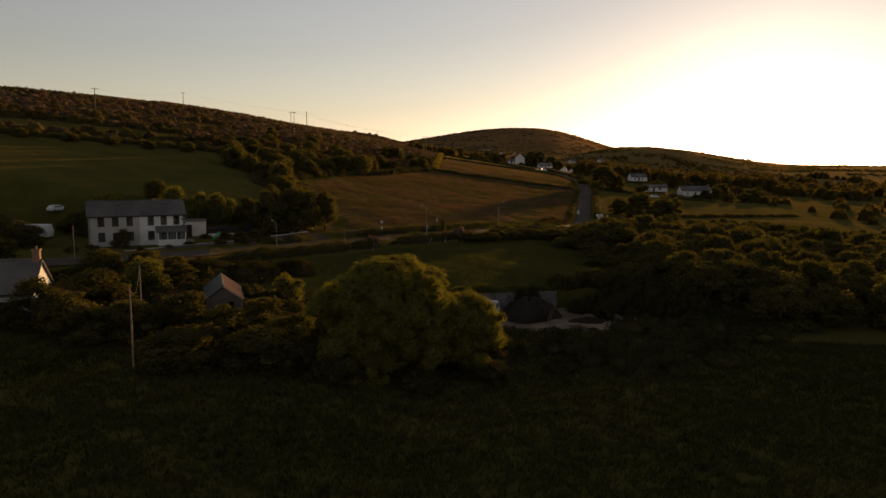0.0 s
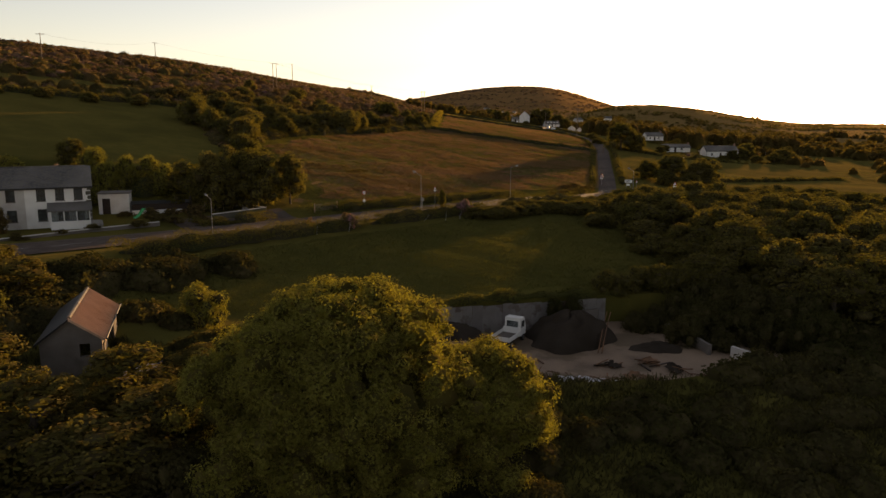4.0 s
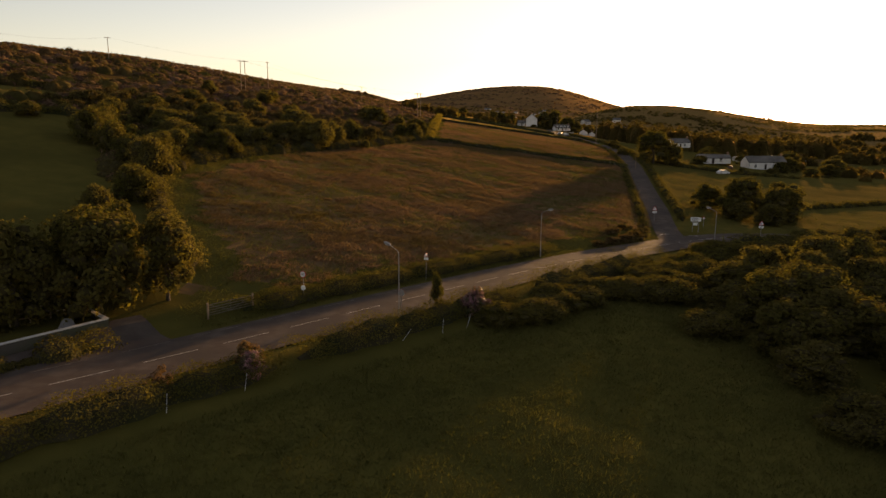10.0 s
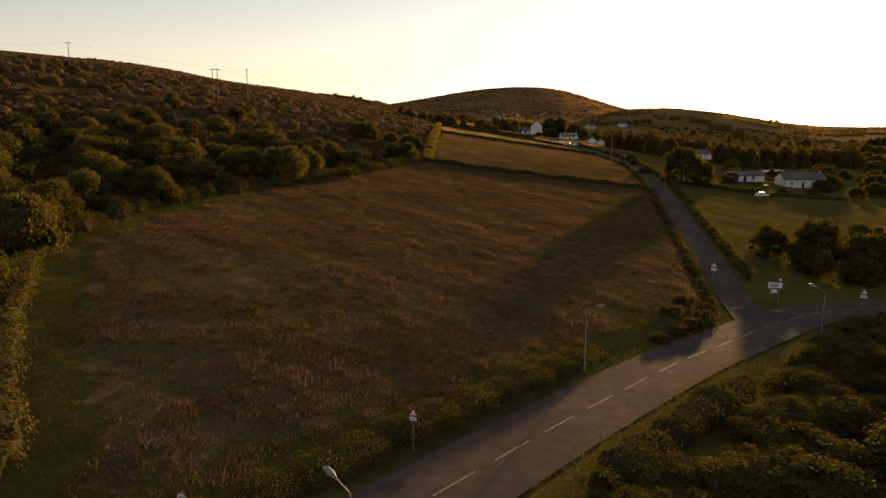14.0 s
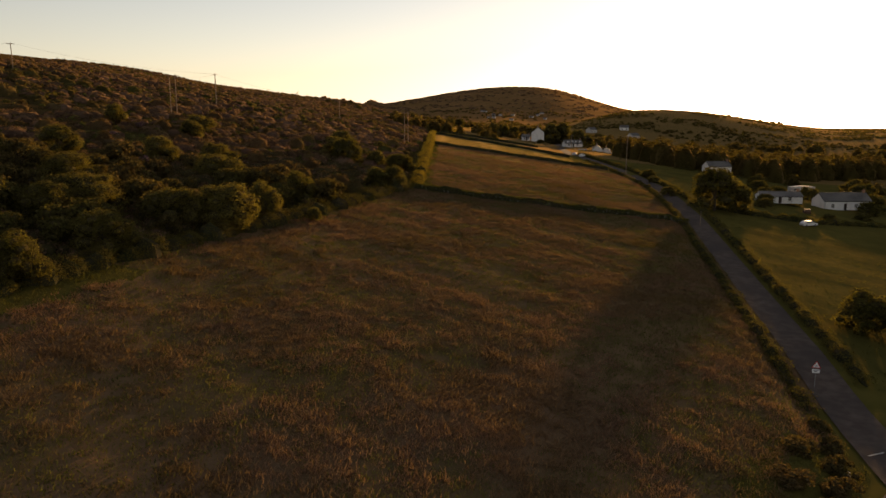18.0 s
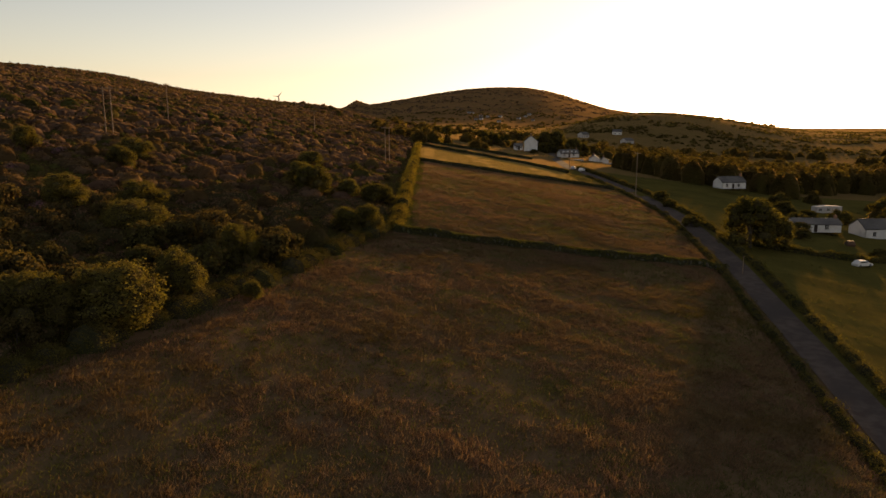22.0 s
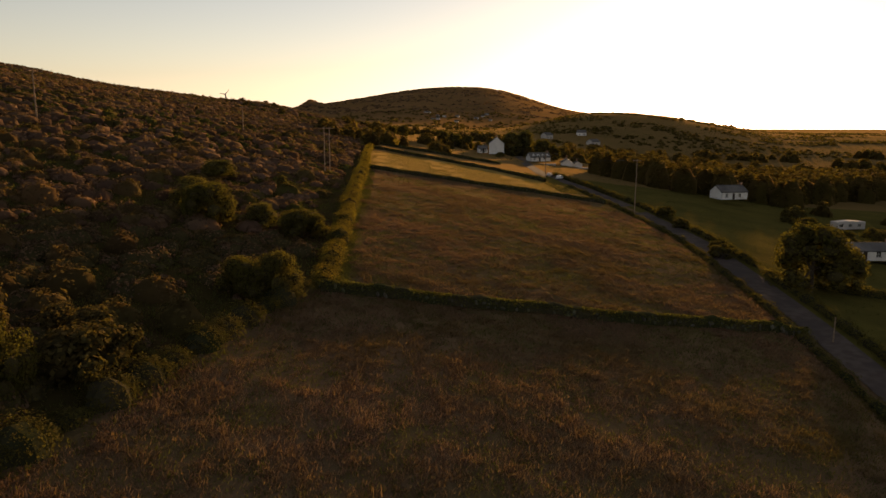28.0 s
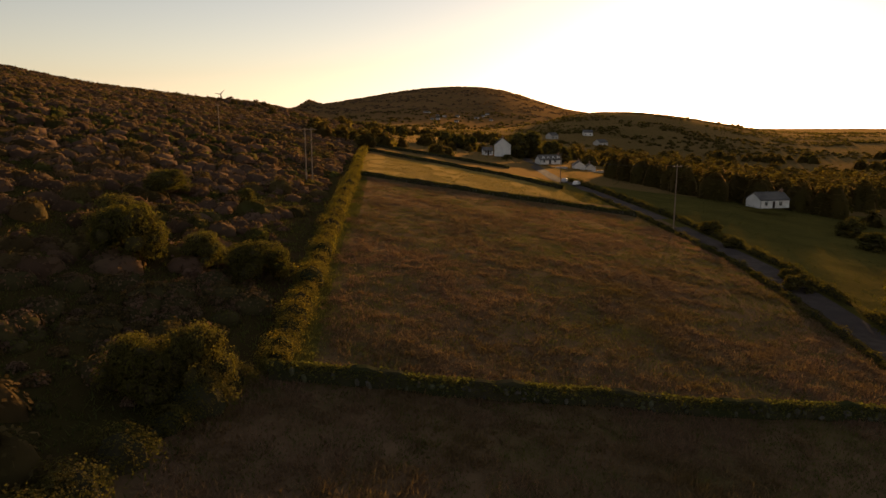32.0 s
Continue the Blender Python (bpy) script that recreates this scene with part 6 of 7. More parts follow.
low_wall("garden_wall", [(-30.6, 79.4), (-25.6, 86.8), (-28.2, 89.3), (-31.8, 89.0)], 0.25, 0.5, "dark stone garden wall with pale coping", M_STONE, z=1.3)
low_wall("farm_wall", [(65.5, 507.5), (82, 511), (101, 519)], 0.4, 1.1, "long low pale wall before the cottages", M_CREAM, False)
low_wall("garden_wall", [(-42.6, 82.6), (-36.6, 85.0)], 0.22, 0.5, "low white garden wall below the shed", M_WHITE, False, z=1.3)
low_wall("garden_wall", [(-47.5, 60.5), (-41.5, 67.8), (-35.5, 74.2)], 0.25, 1.55, "grey block retaining wall of the front garden", z=0.0)
fence_ob = thing("wooden_fence", pose(-33.6, 85.2, 1.3, 0, 0, 45), "dark wooden rail fence in the yard by the trees", "fence")
for k in range(4):
    bm = bmesh.new()
    box(bm, k * 1.4 - 0.05, k * 1.4 + 0.05, -0.05, 0.05, -0.2, 1.35)
    part("post", bm, M_POLE, fence_ob)
for z in (0.5, 0.9, 1.25):
    bm = bmesh.new()
    box(bm, -0.05, 4.25, -0.08, -0.05, z - 0.05, z + 0.05)
    part("rail", bm, M_POLE, fence_ob)
M_TARP = material("pale_sheet", (0.2, 0.19, 0.175), rough=0.8, vary=((0.14, 0.13, 0.12),), scale=2)
bm = bmesh.new()
v = [bm.verts.new(c) for c in ((-0.9, -0.8, 0.05), (0.9, -0.6, 0.08), (0.7, 0.7, 1.0), (-0.2, 0.6, 1.15), (-0.9, -0.76, 0.0), (0.9, -0.56, 0.03), (0.7, 0.75, 0.95), (-0.2, 0.65, 1.1))]
for f in ((0, 1, 2, 3), (7, 6, 5, 4), (0, 4, 5, 1), (1, 5, 6, 2), (2, 6, 7, 3), (3, 7, 4, 0)):
    bm.faces.new([v[i] for i in f])
ob = part("propped_sheet", bm, M_TARP)
ob.matrix_basis = pose(-28.4, 86.2, 1.3, 0, 0, 30) @ Matrix.Diagonal((0.7, 0.7, 0.55, 1))
tagged(ob, "pale sheet propped up inside the garden wall", "sheet")
trailer = thing("flat_trailer", pose(-19.3, 29.6, float(height(-19.3, 29.6)), 0, 0, 75), "old flat trailer loaded with pale sheeting beside the barn", "trailer")
for name, mat, dims in (("deck", M_DARKWOOD, (-1.8, 1.8, -0.9, 0.9, 0.55, 0.65)), ("load", M_TARP, (-1.5, 0.2, -0.75, 0.7, 0.65, 0.95)), ("load", M_TARP, (0.3, 1.6, -0.6, 0.75, 0.65, 0.85)), ("drawbar", M_BLACK, (1.8, 2.8, -0.06, 0.06, 0.5, 0.6))):
    bm = bmesh.new()
    box(bm, *dims, 0.03)
    part(name, bm, mat, trailer)
for x in (-0.4, 0.5):
    for y in (-0.85, 0.85):
        bm = bmesh.new()
        tube(bm, [(x, y - 0.1, 0.3), (x, y + 0.1, 0.3)], [0.3, 0.3], 14)
        part("wheel", bm, M_TYRE, trailer)
M_GREENPL = material("green_plastic", (0.03, 0.35, 0.14), rough=0.4, vary=((0.03, 0.28, 0.11),), scale=4)
slide = thing("garden_slide", pose(-39.6, 79.6, 1.3, 0, 0, 250), "small bright green plastic garden slide", "slide")
bm = bmesh.new()
for k in range(6):
    a, b = k / 6, (k + 1) / 6
    za, zb = 1.1 * (1 - a) ** 1.5 + 0.12, 1.1 * (1 - b) ** 1.5 + 0.12
    w = [bm.verts.new(c) for c in ((a * 1.7, -0.25, za), (b * 1.7, -0.25, zb), (b * 1.7, 0.25, zb), (a * 1.7, 0.25, za))]
    bm.faces.new(w)
    for s in (-0.25, 0.25):
        w = [bm.verts.new(c) for c in ((a * 1.7, s, za), (b * 1.7, s, zb), (b * 1.7, s, zb + 0.12), (a * 1.7, s, za + 0.12))]
        bm.faces.new(w)
part("chute", bm, M_GREENPL, slide)
bm = bmesh.new()
for s in (-0.22, 0.22):
    tube(bm, [(-0.4, s, 0), (0, s, 1.25)], [0.03, 0.03], 6)
part("ladder", bm, M_GREENPL, slide)


# ---- vehicles ----
def wheel(parent, x, y, r, w=0.22):
    bm = bmesh.new()
    tube(bm, [(x, y - w / 2, r), (x, y - w / 2 + 0.03, r), (x, y + w / 2 - 0.03, r), (x, y + w / 2, r)], [r * 0.9, r, r, r * 0.9], 16)
    wh = part("wheel", bm, M_TYRE, parent)
    bm = bmesh.new()
    tube(bm, [(x, y - w / 2 - 0.01, r), (x, y + w / 2 + 0.01, r)], [r * 0.55, r * 0.55], 12)
    part("rim", bm, M_GALV, wh)


def profile_body(name, pts, width, mat, parent, label="", inset=0.06):
    """A body pressed from a side outline (x, z), narrower at the top."""
    bm = bmesh.new()
    top = max(z for _, z in pts)
    rows = [[bm.verts.new((x, s * (width / 2 - inset * (z / top) ** 3), z)) for x, z in pts] for s in (-1, 1)]
    n = len(pts)
    bm.faces.new(rows[0])
    bm.faces.new(rows[1][::-1])
    for i in range(n):
        bm.faces.new((rows[0][i], rows[1][i], rows[1][(i + 1) % n], rows[0][(i + 1) % n]))
    bmesh.ops.recalc_face_normals(bm, faces=bm.faces)
    bmesh.ops.bevel(bm, geom=list(bm.edges), offset=0.03, segments=1, affect="EDGES")
    return part(name, bm, mat, parent, label)


def slab(parent, name, mat, *args, bevel=0.0, label=""):
    bm = bmesh.new()
    box(bm, *args, bevel)
    return part(name, bm, mat, parent, label)


truck = thing("pickup_truck", pose(5.6, 49.2, -5.5, 0, 0, 62), "small white flatbed truck with dropside bed in the yard", "truck")
slab(truck, "chassis", M_BLACK, -1.7, 2.0, -0.45, 0.45, 0.42, 0.6)
cab = profile_body("cab", [(0.75, 0.5), (2.05, 0.5), (2.1, 1.25), (1.75, 2.15), (0.78, 2.2)], 1.6, M_VEHWHITE, truck, "white cab")
slab(cab, "rear_window", M_GLASS, 0.735, 0.747, -0.55, 0.55, 1.35, 1.9)
slab(cab, "windscreen", M_GLASS, 1.98, 2.0, -0.6, 0.6, 1.4, 1.7)
for s in (-1, 1):
    slab(cab, "side_window", M_GLASS, 1.0, 1.65, s * 0.79 - 0.006, s * 0.79 + 0.006, 1.3, 1.9)
slab(truck, "bed_floor", M_BLOCK, -1.85, 0.68, -0.85, 0.85, 0.72, 0.8)
for a in ((-1.85, 0.68, -0.88, -0.84, 0.72, 1.12), (-1.85, 0.68, 0.84, 0.88, 0.72, 1.12), (-1.89, -1.85, -0.88, 0.88, 0.72, 1.12), (0.66, 0.7, -0.86, 0.86, 0.72, 1.3)):
    slab(truck, "dropside", M_VEHWHITE, *a)
for x in (-1.2, 1.45):
    for s in (-0.7, 0.7):
        wheel(truck, x, s, 0.32)


def loader(m, label, bucket=True):
    ob = thing("wheel_loader", m, label, "loader", "machines in the yard")
    slab(ob, "engine_hood", M_YELLOW, -2.2, -0.4, -0.6, 0.6, 0.9, 1.9, bevel=0.1)
    c = slab(ob, "cab_frame", M_BLACK, -0.4, 0.8, -0.62, 0.62, 0.9, 1.7, bevel=0.05)
    for x in (-0.35, 0.72):
        for y in (-0.56, 0.56):
            slab(c, "pillar", M_YELLOW, x - 0.04, x + 0.04, y - 0.04, y + 0.04, 1.7, 3.0)
    slab(c, "cab_roof", M_YELLOW, -0.55, 0.9, -0.7, 0.7, 3.0, 3.14, bevel=0.04, label="worn yellow cab roof")
    for y in (-0.6, 0.6):
        slab(c, "cab_pane", M_GLASS, -0.3, 0.68, y - 0.006, y + 0.006, 1.75, 2.95)
    for y in (-0.45, 0.45):
        bm = bmesh.new()
        tube(bm, [(0.6, y, 1.6), (1.7, y, 1.3), (2.6, y, 0.55)], [0.11, 0.1, 0.08], 6)
        part("lift_arm", bm, M_YELLOW, ob)
    profile_body("bucket", [(2.5, 0.15), (3.4, 0.1), (3.45, 0.2), (2.75, 0.35), (2.7, 1.0), (2.5, 1.05)], 2.1, M_RUST, ob, "rusty steel bucket", 0.0)
    for x in (-1.5, 1.0):
        for y in (-0.8, 0.8):
            wheel(ob, x, y, 0.6, 0.4)


loader(pose(-0.1, 43.7, -5.5, 0, 0, 194) @ Matrix.Scale(0.9, 4), "old yellow wheel loader with open cab in the yard")
loader(pose(-6.6, 43.2, -5.5, 0, 0, 95) @ Matrix.Scale(0.9, 4), "second old yellow wheel loader under the trees")
van = thing("caravan", pose(-70.4, 77.5, float(height(-70.4, 77.5)), 0, 0, 8), "white touring caravan parked beside the house", "caravan")
profile_body("body", [(-2.4, 0.4), (2.4, 0.4), (2.5, 1.2), (2.2, 2.4), (-2.2, 2.45), (-2.5, 1.3)], 2.1, M_VEHWHITE, van)
for x in (-1.5, 1.2):
    slab(van, "window", M_GLASS, x - 0.5, x + 0.5, -1.07, -1.05, 1.3, 1.9)
slab(van, "stripe", M_FRAME, -2.35, 2.35, -1.065, -1.045, 0.85, 0.95)
wheel(van, 0.0, -0.9, 0.32)
wheel(van, 0.0, 0.9, 0.32)

M_SILVER = material("silver_car_paint", (0.34, 0.34, 0.35), rough=0.35, vary=((0.28, 0.28, 0.29),), scale=1.5, spec=0.5)


def car(m, mat, label):
    ob = thing("car", m, label, "car", "parked cars")
    profile_body("body", [(-2.0, 0.3), (2.0, 0.3), (2.1, 0.75), (1.1, 0.95), (0.5, 1.42), (-1.2, 1.45), (-1.9, 0.95), (-2.1, 0.8)], 1.7, mat, ob, "", 0.16)
    for s in (-1, 1):
        slab(ob, "side_window", M_GLASS, -1.3, 0.6, s * 0.79 - 0.01, s * 0.79 + 0.01, 1.0, 1.3)
    slab(ob, "windscreen", M_GLASS, 0.72, 0.9, -0.6, 0.6, 1.0, 1.28)
    for x in (-1.3, 1.3):
        for y in (-0.78, 0.78):
            wheel(ob, x, y, 0.31)


car(at(-73.5, 90.0, 0.0, 70, 0.85), M_VEHWHITE, "white van parked up the drive")
bag = profile_body("builders_bag", [(-0.55, 0.0), (0.55, 0.0), (0.68, 0.45), (0.6, 0.85), (-0.55, 0.9), (-0.66, 0.4)], 1.1, M_TARP, None, "", 0.12)
bag.matrix_basis = pose(-41.7, 71.2, 1.3, 0, 0, 30)
tagged(bag, "full white builders bag beside the porch", "bag")
lean = thing("garden_store", pose(-43.2, 84.0, 1.3, 0, 0, 22), "long low dark timber garden store beside the shed", "store")
slab(lean, "front_board", M_DARKWOOD, 0, 7.4, 0, 0.06, 0, 1.15)
slab(lean, "back_board", M_DARKWOOD, 0, 7.4, 1.6, 1.66, 0, 1.4)
slab(lean, "end_board", M_DARKWOOD, 0, 0.06, 0.06, 1.6, 0, 1.2)
slab(lean, "end_board", M_DARKWOOD, 7.34, 7.4, 0.06, 1.6, 0, 1.2)
store_roof = slab(lean, "store_roof", M_BLACK, -0.1, 7.5, -0.12, 1.75, 0, 0.05, label="dark felt roof")
store_roof.matrix_basis = pose(0, 0, 1.16, 8)
for k in range(6):
    step_slab = slab(None, "paving_slab", M_BLOCK, 0, 0.9, 0, 0.6, 0, 0.06, bevel=0.01)
    step_slab.matrix_basis = pose(-40.4 + k * 0.5, 69.6 + 0.75 * (k % 2) + k * 0.35, 1.28, 0, 0, 34)
    tagged(step_slab, "pale concrete paving slab on the drive", "slab", "paving slabs by the house")
car(at(91.8, 274.7, 0.0, 15), M_VEHWHITE, "pale car parked beside the farm track")
car(at(63.0, 424.5, 0.0, 60), M_VEHWHITE, "pale car parked beside the lane")
car(at(61.0, 432.0, 0.0, 68), M_SILVER, "silver car parked beside the lane")
car(at(104, 300, 0.0, 70), M_RUST, "dark red car parked by the farm")
for x, y, turn, ln in ((138.5, 373, 6, 9.5), (181, 402, 5, 9)):
    ob = thing("mobile_home", at(x, y, 0.0, turn), "long white mobile home in the valley", "mobile home", "mobile homes")
    profile_body("body", [(-ln / 2, 0.4), (ln / 2, 0.4), (ln / 2, 2.6), (0, 2.9), (-ln / 2, 2.6)], 3.0, M_CREAM, ob, "", 0.0)
    for k in range(3):
        slab(ob, "window", M_GLASS, -ln / 2 + 0.8 + k * ln * 0.32, -ln / 2 + 1.9 + k * ln * 0.32, -1.52, -1.5, 1.2, 2.0)

# ---- the yard ----
yard_fence = thing("corrugated_fence", pose(0, 0, 0), "tall grey corrugated iron fence round the yard", "fence")
sheets = {}
x = -9.9
k = 0
while x < 15.4:
    y = fence_y(x) - 0.32
    top = -2.52 - 0.02 * (x + 7.8) + 0.05 * math.sin(k * 2.1)
    tall = top + 5.5
    key = round(tall * 10)
    if key not in sheets:
        q = []
        for i in range(24):
            a, b = i / 24 * 1.0, (i + 1) / 24 * 1.0
            ya, yb = 0.035 * math.sin(a * 2 * math.pi * 8), 0.035 * math.sin(b * 2 * math.pi * 8)
            q.append([(a, ya, -0.1), (b, yb, -0.1), (b, yb, tall), (a, ya, tall)])
        sheets[key] = quads_mesh("corrugated_sheet", q, M_CORR)
    ob = mesh_part("corrugated_sheet", sheets[key], yard_fence)
    ob.matrix_basis = pose(x, y - 0.02 * (k % 2), -5.5, random.uniform(-1.5, 1.5), 0, math.degrees(math.atan(0.33)))
    if k % 3 == 0:
        bm = bmesh.new()
        box(bm, -0.06, 0.06, 0.05, 0.17, -0.2, tall - 0.1)
        ob = part("fence_post", bm, M_POLE, yard_fence)
        ob.matrix_basis = pose(x, y, -5.5, 0, 0, 18)
    x += 0.945
    k += 1
M_PALESHEET = material("pale_iron", (0.5, 0.5, 0.5), rough=0.55, vary=((0.32, 0.31, 0.3),), scale=2.5)
for x, w in ((-9.0, 0.6), (-6.2, 0.8)):
    bm = bmesh.new()
    box(bm, 0, w, -0.03, 0.0, 0.1, 3.2)
    ob = part("loose_sheet", bm, M_PALESHEET, yard_fence, "pale bare metal sheet")
    ob.matrix_basis = pose(x, fence_y(x) - 0.42, -5.5, -2, 0, 18)


def heap(x, y, rx, ry, tall, label, mat, seed, z=-5.5, turn=0):
    r = random.Random(seed)
    bm = bmesh.new()
    rings, sides = 14, 44
    rows = []
    for i in range(rings + 1):
        u = i / rings
        row = []
        for j in range(sides):
            a = 2 * math.pi * j / sides
            wob = 1 + 0.12 * math.sin(3 * a + seed) + 0.07 * math.sin(7 * a + 2 * seed) + r.uniform(-0.03, 0.03)
            hh = tall * (1 - u ** 2.4) * (1 + 0.1 * math.sin(5 * a + i) + 0.08 * math.sin(2 * a + seed)) + r.uniform(-0.05, 0.05) * (u < 0.95)
            px, py = rx * u * wob * math.cos(a), ry * u * wob * math.sin(a)
            hh += (0.35 * noise.noise((px * 0.9, py * 0.9, seed)) + 0.16 * noise.noise((px * 2.6, py * 2.6, seed + 5.0))) * (u < 0.95) * min(1.0, tall)
            row.append(bm.verts.new((px, py, hh - (0.1 if u == 1 else 0))))
        rows.append(row)
    for a, b in zip(rows, rows[1:]):
        for j in range(sides):
            bm.faces.new((a[j], b[j], b[(j + 1) % sides], a[(j + 1) % sides]))
    bmesh.ops.remove_doubles(bm, verts=bm.verts, dist=0.002)
    ob = part("earth_mound", bm, mat, None, "", True)
    ob.matrix_basis = pose(x, y, z, 0, 0, turn)
    return tagged(ob, label, "mound", "heaps in the yard")


heap(-0.6, 47.2, 4.6, 2.3, 2.2, "dark heap of spoil against the iron fence", M_SPOIL, 1, turn=18)
heap(11.1, 50.0, 4.0, 3.4, 2.5, "large black heap of spoil in the yard", M_SPOIL, 2, turn=20)
heap(4.0, 47.0, 1.6, 1.0, 0.5, "low heap of dark soil beside the truck", M_SPOIL, 3)
heap(18.5, 48.0, 2.4, 1.4, 0.45, "low heap of rubble and soil", M_SPOIL, 4)
yr = random.Random(9)
for x, y, s, mat, lab in ((8.0, 40.7, 1.3, M_RUST, "rusty scrap metal on the yard floor"), (9.6, 39.6, 1.5, M_PALESHEET, "crumpled pale metal sheet on the ground"), (11.5, 38.8, 1.8, M_PALESHEET, "crumpled pale metal sheet on the ground"), (13.3, 43.5, 1.0, M_SPOIL, "pile of dark scrap"),
                          (16.6, 44.0, 1.2, M_RUST, "rusty tank lying in the yard"), (15.1, 40.2, 1.5, M_RUST, "rusty machine frame on the ground"), (18.5, 42.0, 1.2, M_SPOIL, "dark pile of old timber"), (7.6, 52.0, 0.9, M_SPOIL, "dark scrap beside the truck"), (20.5, 40.5, 1.1, M_RUST, "rusty scrap metal on the yard floor"),
                          (12.5, 36.8, 1.2, M_SPOIL, "low pile of dark rubbish"), (6.4, 38.0, 0.9, M_RUST, "rusty scrap metal on the yard floor")):
    ob = thing("scrap_pile", pose(x, y, -5.5, 0, 0, yr.uniform(0, 180)), lab, "scrap", "scrap in the yard")
    for k in range(11):
        bm = bmesh.new()
        a = s * yr.uniform(0.2, 0.6)
        if k % 3 == 0:
            tube(bm, [(-a * 1.6, 0, 0.05), (0, yr.uniform(-0.1, 0.1), 0.08), (a * 1.6, 0, 0.04)], [0.05, 0.045, 0.05], 6)
        elif k % 3 == 1:
            bmesh.ops.create_grid(bm, x_segments=5, y_segments=4, size=1.0)
            off = yr.uniform(0, 50)
            for v in bm.verts:
                v.co = Vector((v.co.x * a, v.co.y * a * 0.6, 0.1 + 0.25 * a * noise.noise((v.co.x * 1.7 + off, v.co.y * 1.7, 1.0))))
            bmesh.ops.solidify(bm, geom=bm.faces[:], thickness=0.015)
        else:
            box(bm, -a * 0.6, a * 0.6, -a * yr.uniform(0.1, 0.35), a * 0.2, 0, a * yr.uniform(0.1, 0.35), 0.02)
        bm.transform(pose(yr.uniform(-s, s) * 0.7, yr.uniform(-s, s) * 0.5, 0.02 + 0.03 * k * s * 0.6, yr.uniform(-14, 14), yr.uniform(-14, 14), yr.uniform(0, 180)))
        part("scrap_piece", bm, mat if k % 3 else M_RUST, ob)
low_wall("concrete_wall", [(24.2, 45.8), (26.9, 41.6)], 0.3, 1.0, "low pale concrete wall at the yard's edge", M_CREAM, False, z=-5.5)
low_wall("concrete_wall", [(11.5, 54.0), (14.8, 55.4)], 0.3, 1.6, "broken concrete wall behind the heap", M_BLOCK, False, z=-5.5)
low_wall("concrete_wall", [(20.6, 53.6), (22.2, 48.6), (22.6, 46.4)], 0.3, 0.9, "low rough concrete wall", M_BLOCK, False, z=-5.5)
jib = thing("conveyor_frame", pose(13.2, 46.4, -5.5, 0, 0, 72), "rusty steel lattice frame leaning on the heap", "frame")
for y in (-0.16, 0.16):
    bm = bmesh.new()
    tube(bm, [(0, y, 0.1), (3.0, y, 1.3), (6.6, y, 2.0)], [0.05, 0.05, 0.04], 6)
    part("rail", bm, M_RUST, jib)
for k in range(9):
    bm = bmesh.new()
    tube(bm, [(0.3 + k * 0.33, -0.16, 0.22 + k * 0.13), (0.5 + k * 0.33, 0.16, 0.3 + k * 0.13)], [0.02, 0.02], 5)
    part("lattice_bar", bm, M_RUST, jib)

# ---- poles and wires ----
M_WIRE = material("wire", (0.05, 0.05, 0.05), rough=0.6, vary=((0.07, 0.07, 0.07),), scale=2)


def utility_pole(x, y, top, label, arm=True, twin=0.0, r=0.15, turn=30):
    z = float(height(x, y))
    ob = thing("utility_pole", pose(x, y, z, 0, 0, turn), label, "utility pole", "utility poles")
    for dx in ((-twin / 2, twin / 2) if twin else (0.0,)):
        bm = bmesh.new()
        tube(bm, [(dx, 0, -0.5), (dx, 0, top - z)], [r, r * 0.7], 8)
        part("pole", bm, M_POLE, ob)
    if arm:
        slab(ob, "crossarm", M_POLE, -1.1 - twin / 2, 1.1 + twin / 2, -0.08, 0.08, top - z - 0.45, top - z - 0.3)
        for dx in (-1.0, 0, 1.0):
            bm = bmesh.new()
            tube(bm, [(dx, 0, top - z - 0.3), (dx, 0, top - z - 0.08)], [0.06, 0.04], 6)
            part("insulator", bm, M_BRICK, ob)
    return Vector((x, y, top - 0.15))


def wire(a, b, sag, label="thin black overhead wire", r=0.016):
    bm = bmesh.new()
    n = 12
    tube(bm, [a.lerp(b, k / n) - Vector((0, 0, 4 * sag * (k / n) * (1 - k / n))) for k in range(n + 1)], [r] * (n + 1), 4)
    ob = part("overhead_wire", bm, M_WIRE)
    tagged(ob, label, "wire", "overhead wires")


pLL = utility_pole(-127.1, 215.6, 39.4, "wooden power pole with crossarm on the hill")
pL = utility_pole(-138.8, 332.9, 48.2, "wooden power pole with crossarm on the hill")
pH = utility_pole(-73.7, 295.3, 36.3, "twin wooden power poles on the heath", True, 1.5)
p1 = utility_pole(-75.5, 338.0, 38.9, "wooden power pole with crossarm on the heath", r=0.19, turn=80)
p2 = utility_pole(-12.9, 343.7, 26.6, "twin wooden power poles beside the hedge", True, 1.2, turn=0)
p3 = utility_pole(-45.5, 412, 32.0, "wooden power pole with crossarm on the heath", turn=60)
p4 = utility_pole(63.6, 347, 18.8, "wooden pole with crossarm beside the lane", True, turn=10)
p5 = utility_pole(58.5, 428, 17.0, "wooden pole beside the lane", False)
pT = utility_pole(-25.9, 14.4, 4.9, "thin pole with a wire beside the trees", False, r=0.09)
pU = utility_pole(-31.7, 29.5, 4.3, "thin wooden pole among the trees", False, r=0.09)
utility_pole(-50.4, 52.0, 6.2, "thin wooden pole in front of the house", False, r=0.09)
utility_pole(57.2, 254.5, 4.6, "short wooden post beside the lane", False, r=0.1)
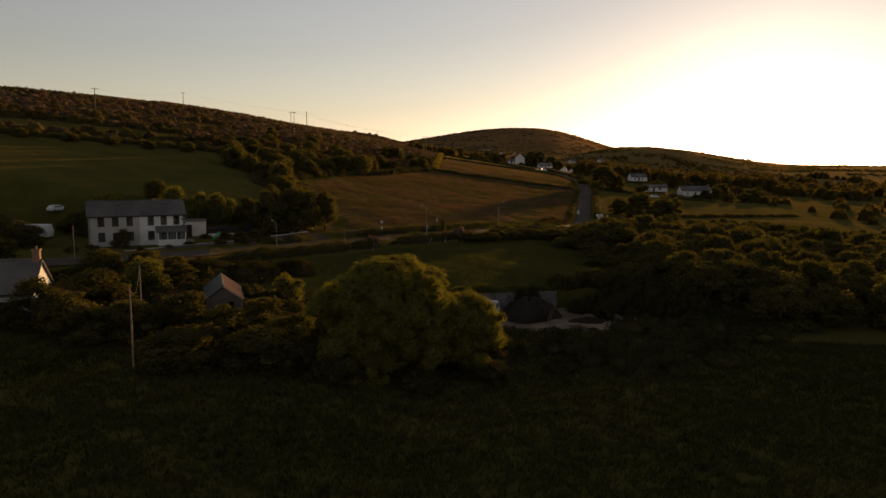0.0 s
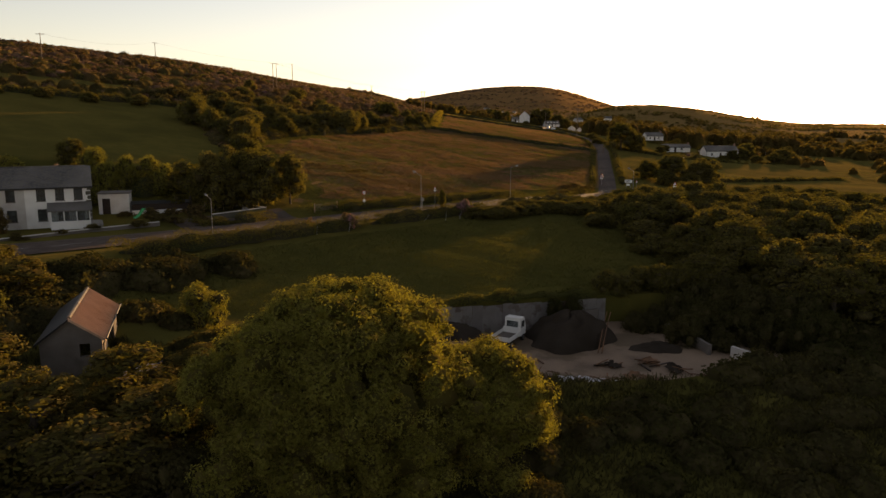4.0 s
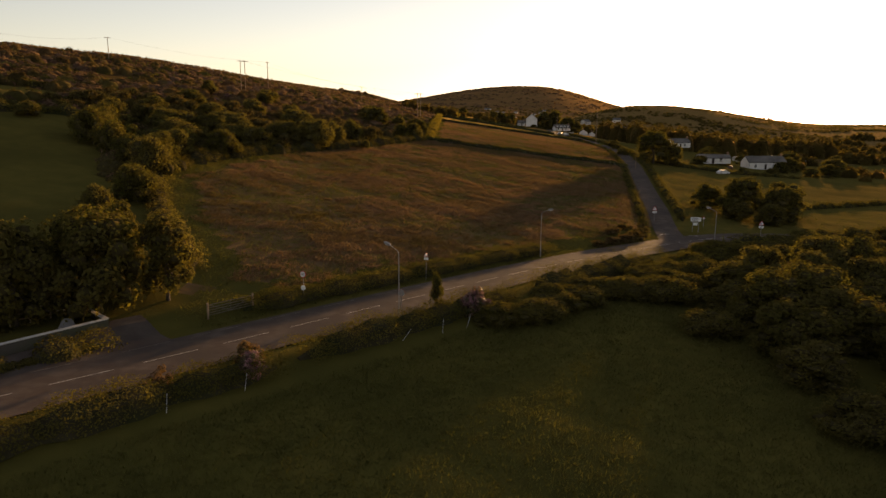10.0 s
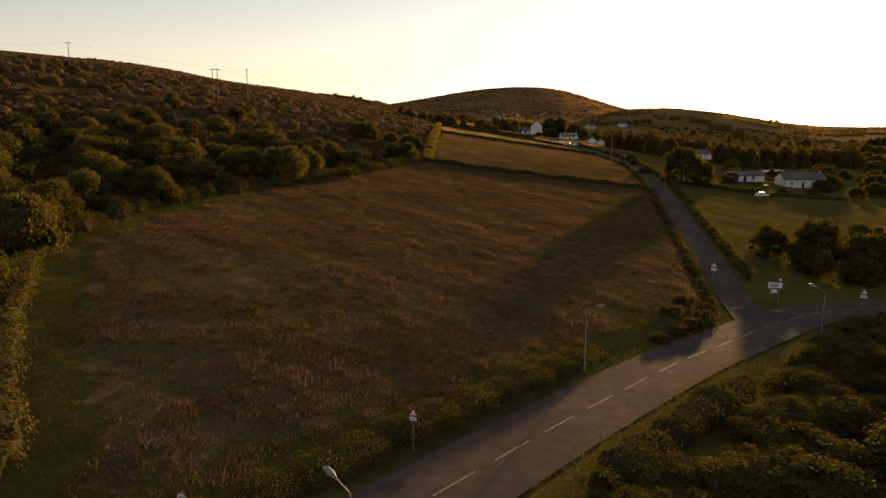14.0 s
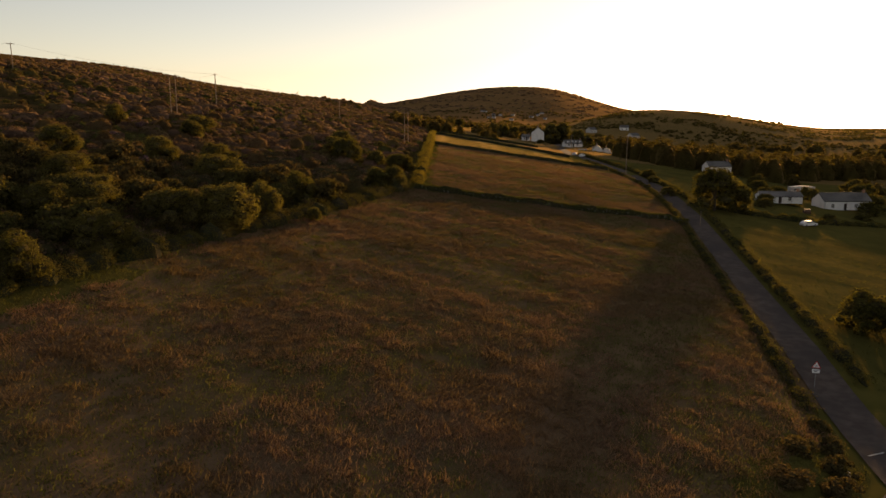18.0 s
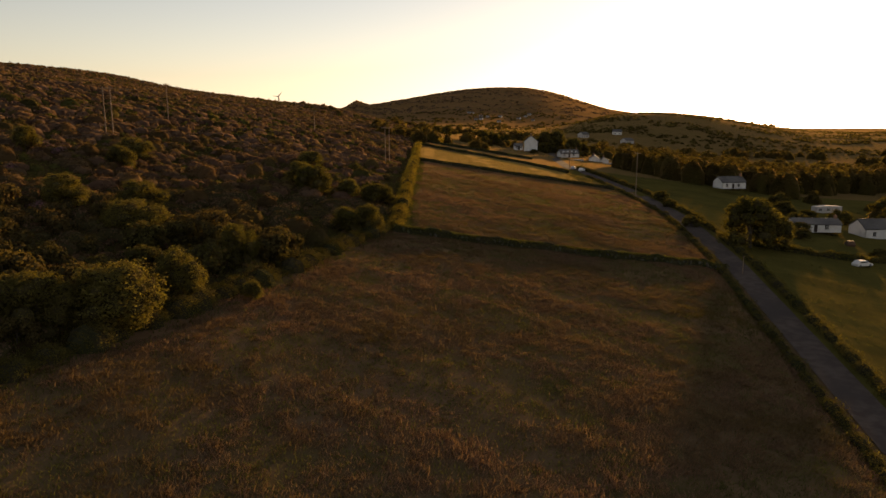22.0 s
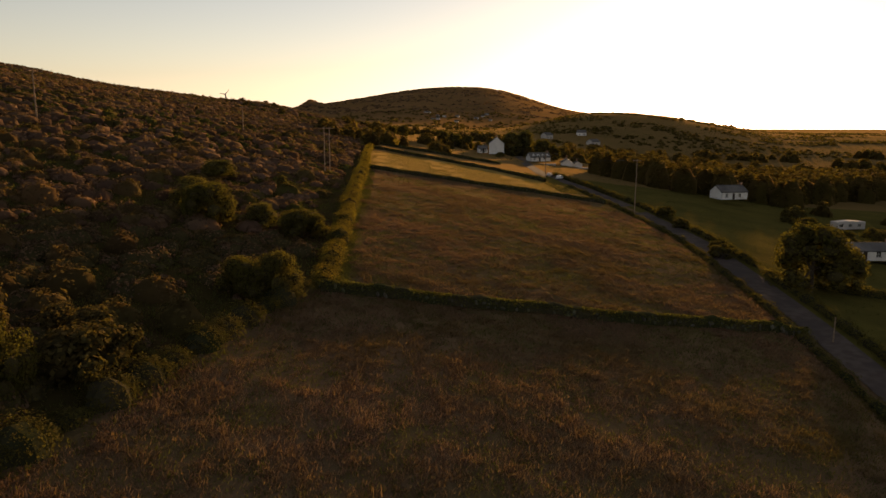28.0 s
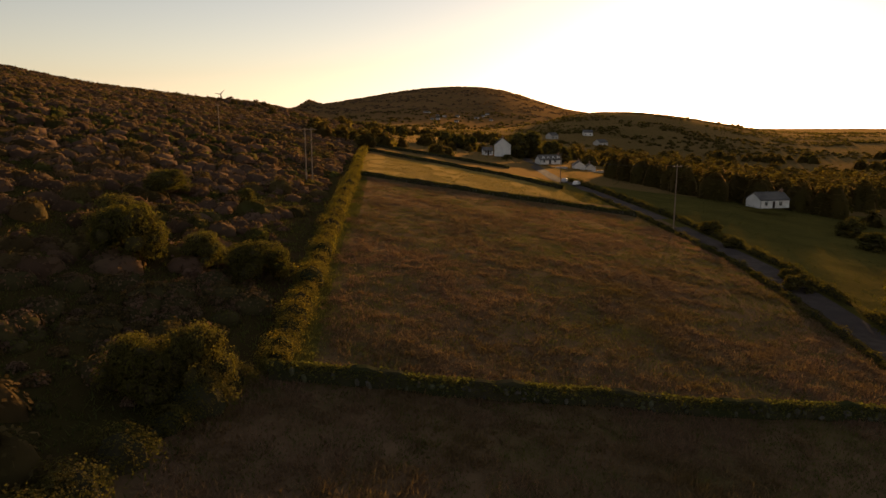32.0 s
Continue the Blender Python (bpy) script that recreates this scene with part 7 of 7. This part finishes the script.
for a, b, s in ((pLL, pL, 2.0), (pL, p1, 1.6), (pH, p1, 1.0), (p1, p3, 1.6), (pH, p2, 1.6), (p2, p3, 1.6), (pT, pU, 1.4), (p4, p5, 1.4)):
    wire(a, b, s)
ob = thing("wind_turbine", at(-290, 1513), "small far wind turbine behind the hill", "wind turbine")
hub = 66.0 - float(height(-290, 1513))
bm = bmesh.new()
tube(bm, [(0, 0, -0.5), (0, 0, hub)], [1.3, 0.8], 8)
part("mast", bm, M_GALV, ob)
for k in range(3):
    a = math.radians(40 + 120 * k)
    bm = bmesh.new()
    tube(bm, [(0, -1.2, hub), (10.5 * math.sin(a), -1.2, hub + 10.5 * math.cos(a))], [0.9, 0.25], 5)
    part("blade", bm, M_GALV, ob)
# thin stakes and dead stems along the meadow hedge
for x, y, lean in ((-0.3, 90.8, 3), (1.7, 92.4, 14), (-12.6, 77.5, 8), (-3.4, 88.3, 35), (-16, 73.6, 5)):
    bm = bmesh.new()
    tube(bm, [(0, 0, -0.2), (0, 0, 1.2)], [0.02, 0.017], 6)
    ob = part("fence_stake", bm, M_PALESHEET)
    ob.matrix_basis = at(x, y) @ pose(0, 0, 0, 0, lean, 0)
    tagged(ob, "thin pale wooden stake by the meadow hedge", "stake", "meadow stakes")
plant("pink", 2.5, 96.2, 1.7, 2.7, "pink flowering hydrangea shrub in the hedge", "shrub", "shrub")
plant("dry", -13.2, 81.0, 1.3, 1.8, "dry brown bramble in the roadside hedge", "shrub", "shrub")
plant("dry", -17.4, 76.2, 1.1, 1.6, "dry brown bramble in the roadside hedge", "shrub", "shrub")
plant("pink", -13.0, 79.2, 1.5, 2.0, "pink flowering hydrangea shrub in the hedge", "shrub", "shrub")
plant("pink", -51.5, 81.5, 1.6, 7.2, "pink flowering shrub behind the house", "shrub", "shrub")
plant("ash", -0.8, 95.6, 0.8, 3.9, "slender young tree in the roadside hedge")
for x, y in ((-73.5, 267.5), (-70.8, 266.2), (-67.8, 245), (-54, 226.5), (-75.5, 268.5)):
    plant("pink", x, y, 1.7, 1.8, "pink rhododendron among the gorse", "shrub", "shrub", "rhododendrons on the heath")

# timber lying about the yard
timber_rng = random.Random(41)
for k in range(4):
    x, y = timber_rng.uniform(5.5, 21), timber_rng.uniform(38.5, 46.5)
    bm = bmesh.new()
    ln = timber_rng.uniform(0.8, 2.6)
    box(bm, -ln / 2, ln / 2, -0.07, 0.07, 0, timber_rng.uniform(0.05, 0.14), 0.01)
    ob = part("timber", bm, M_DARKWOOD if k % 3 else M_RUST)
    ob.matrix_basis = pose(x, y, -5.5, 0, 0, timber_rng.uniform(0, 180))
    tagged(ob, "weathered length of timber lying on the yard floor", "timber", "timber in the yard")
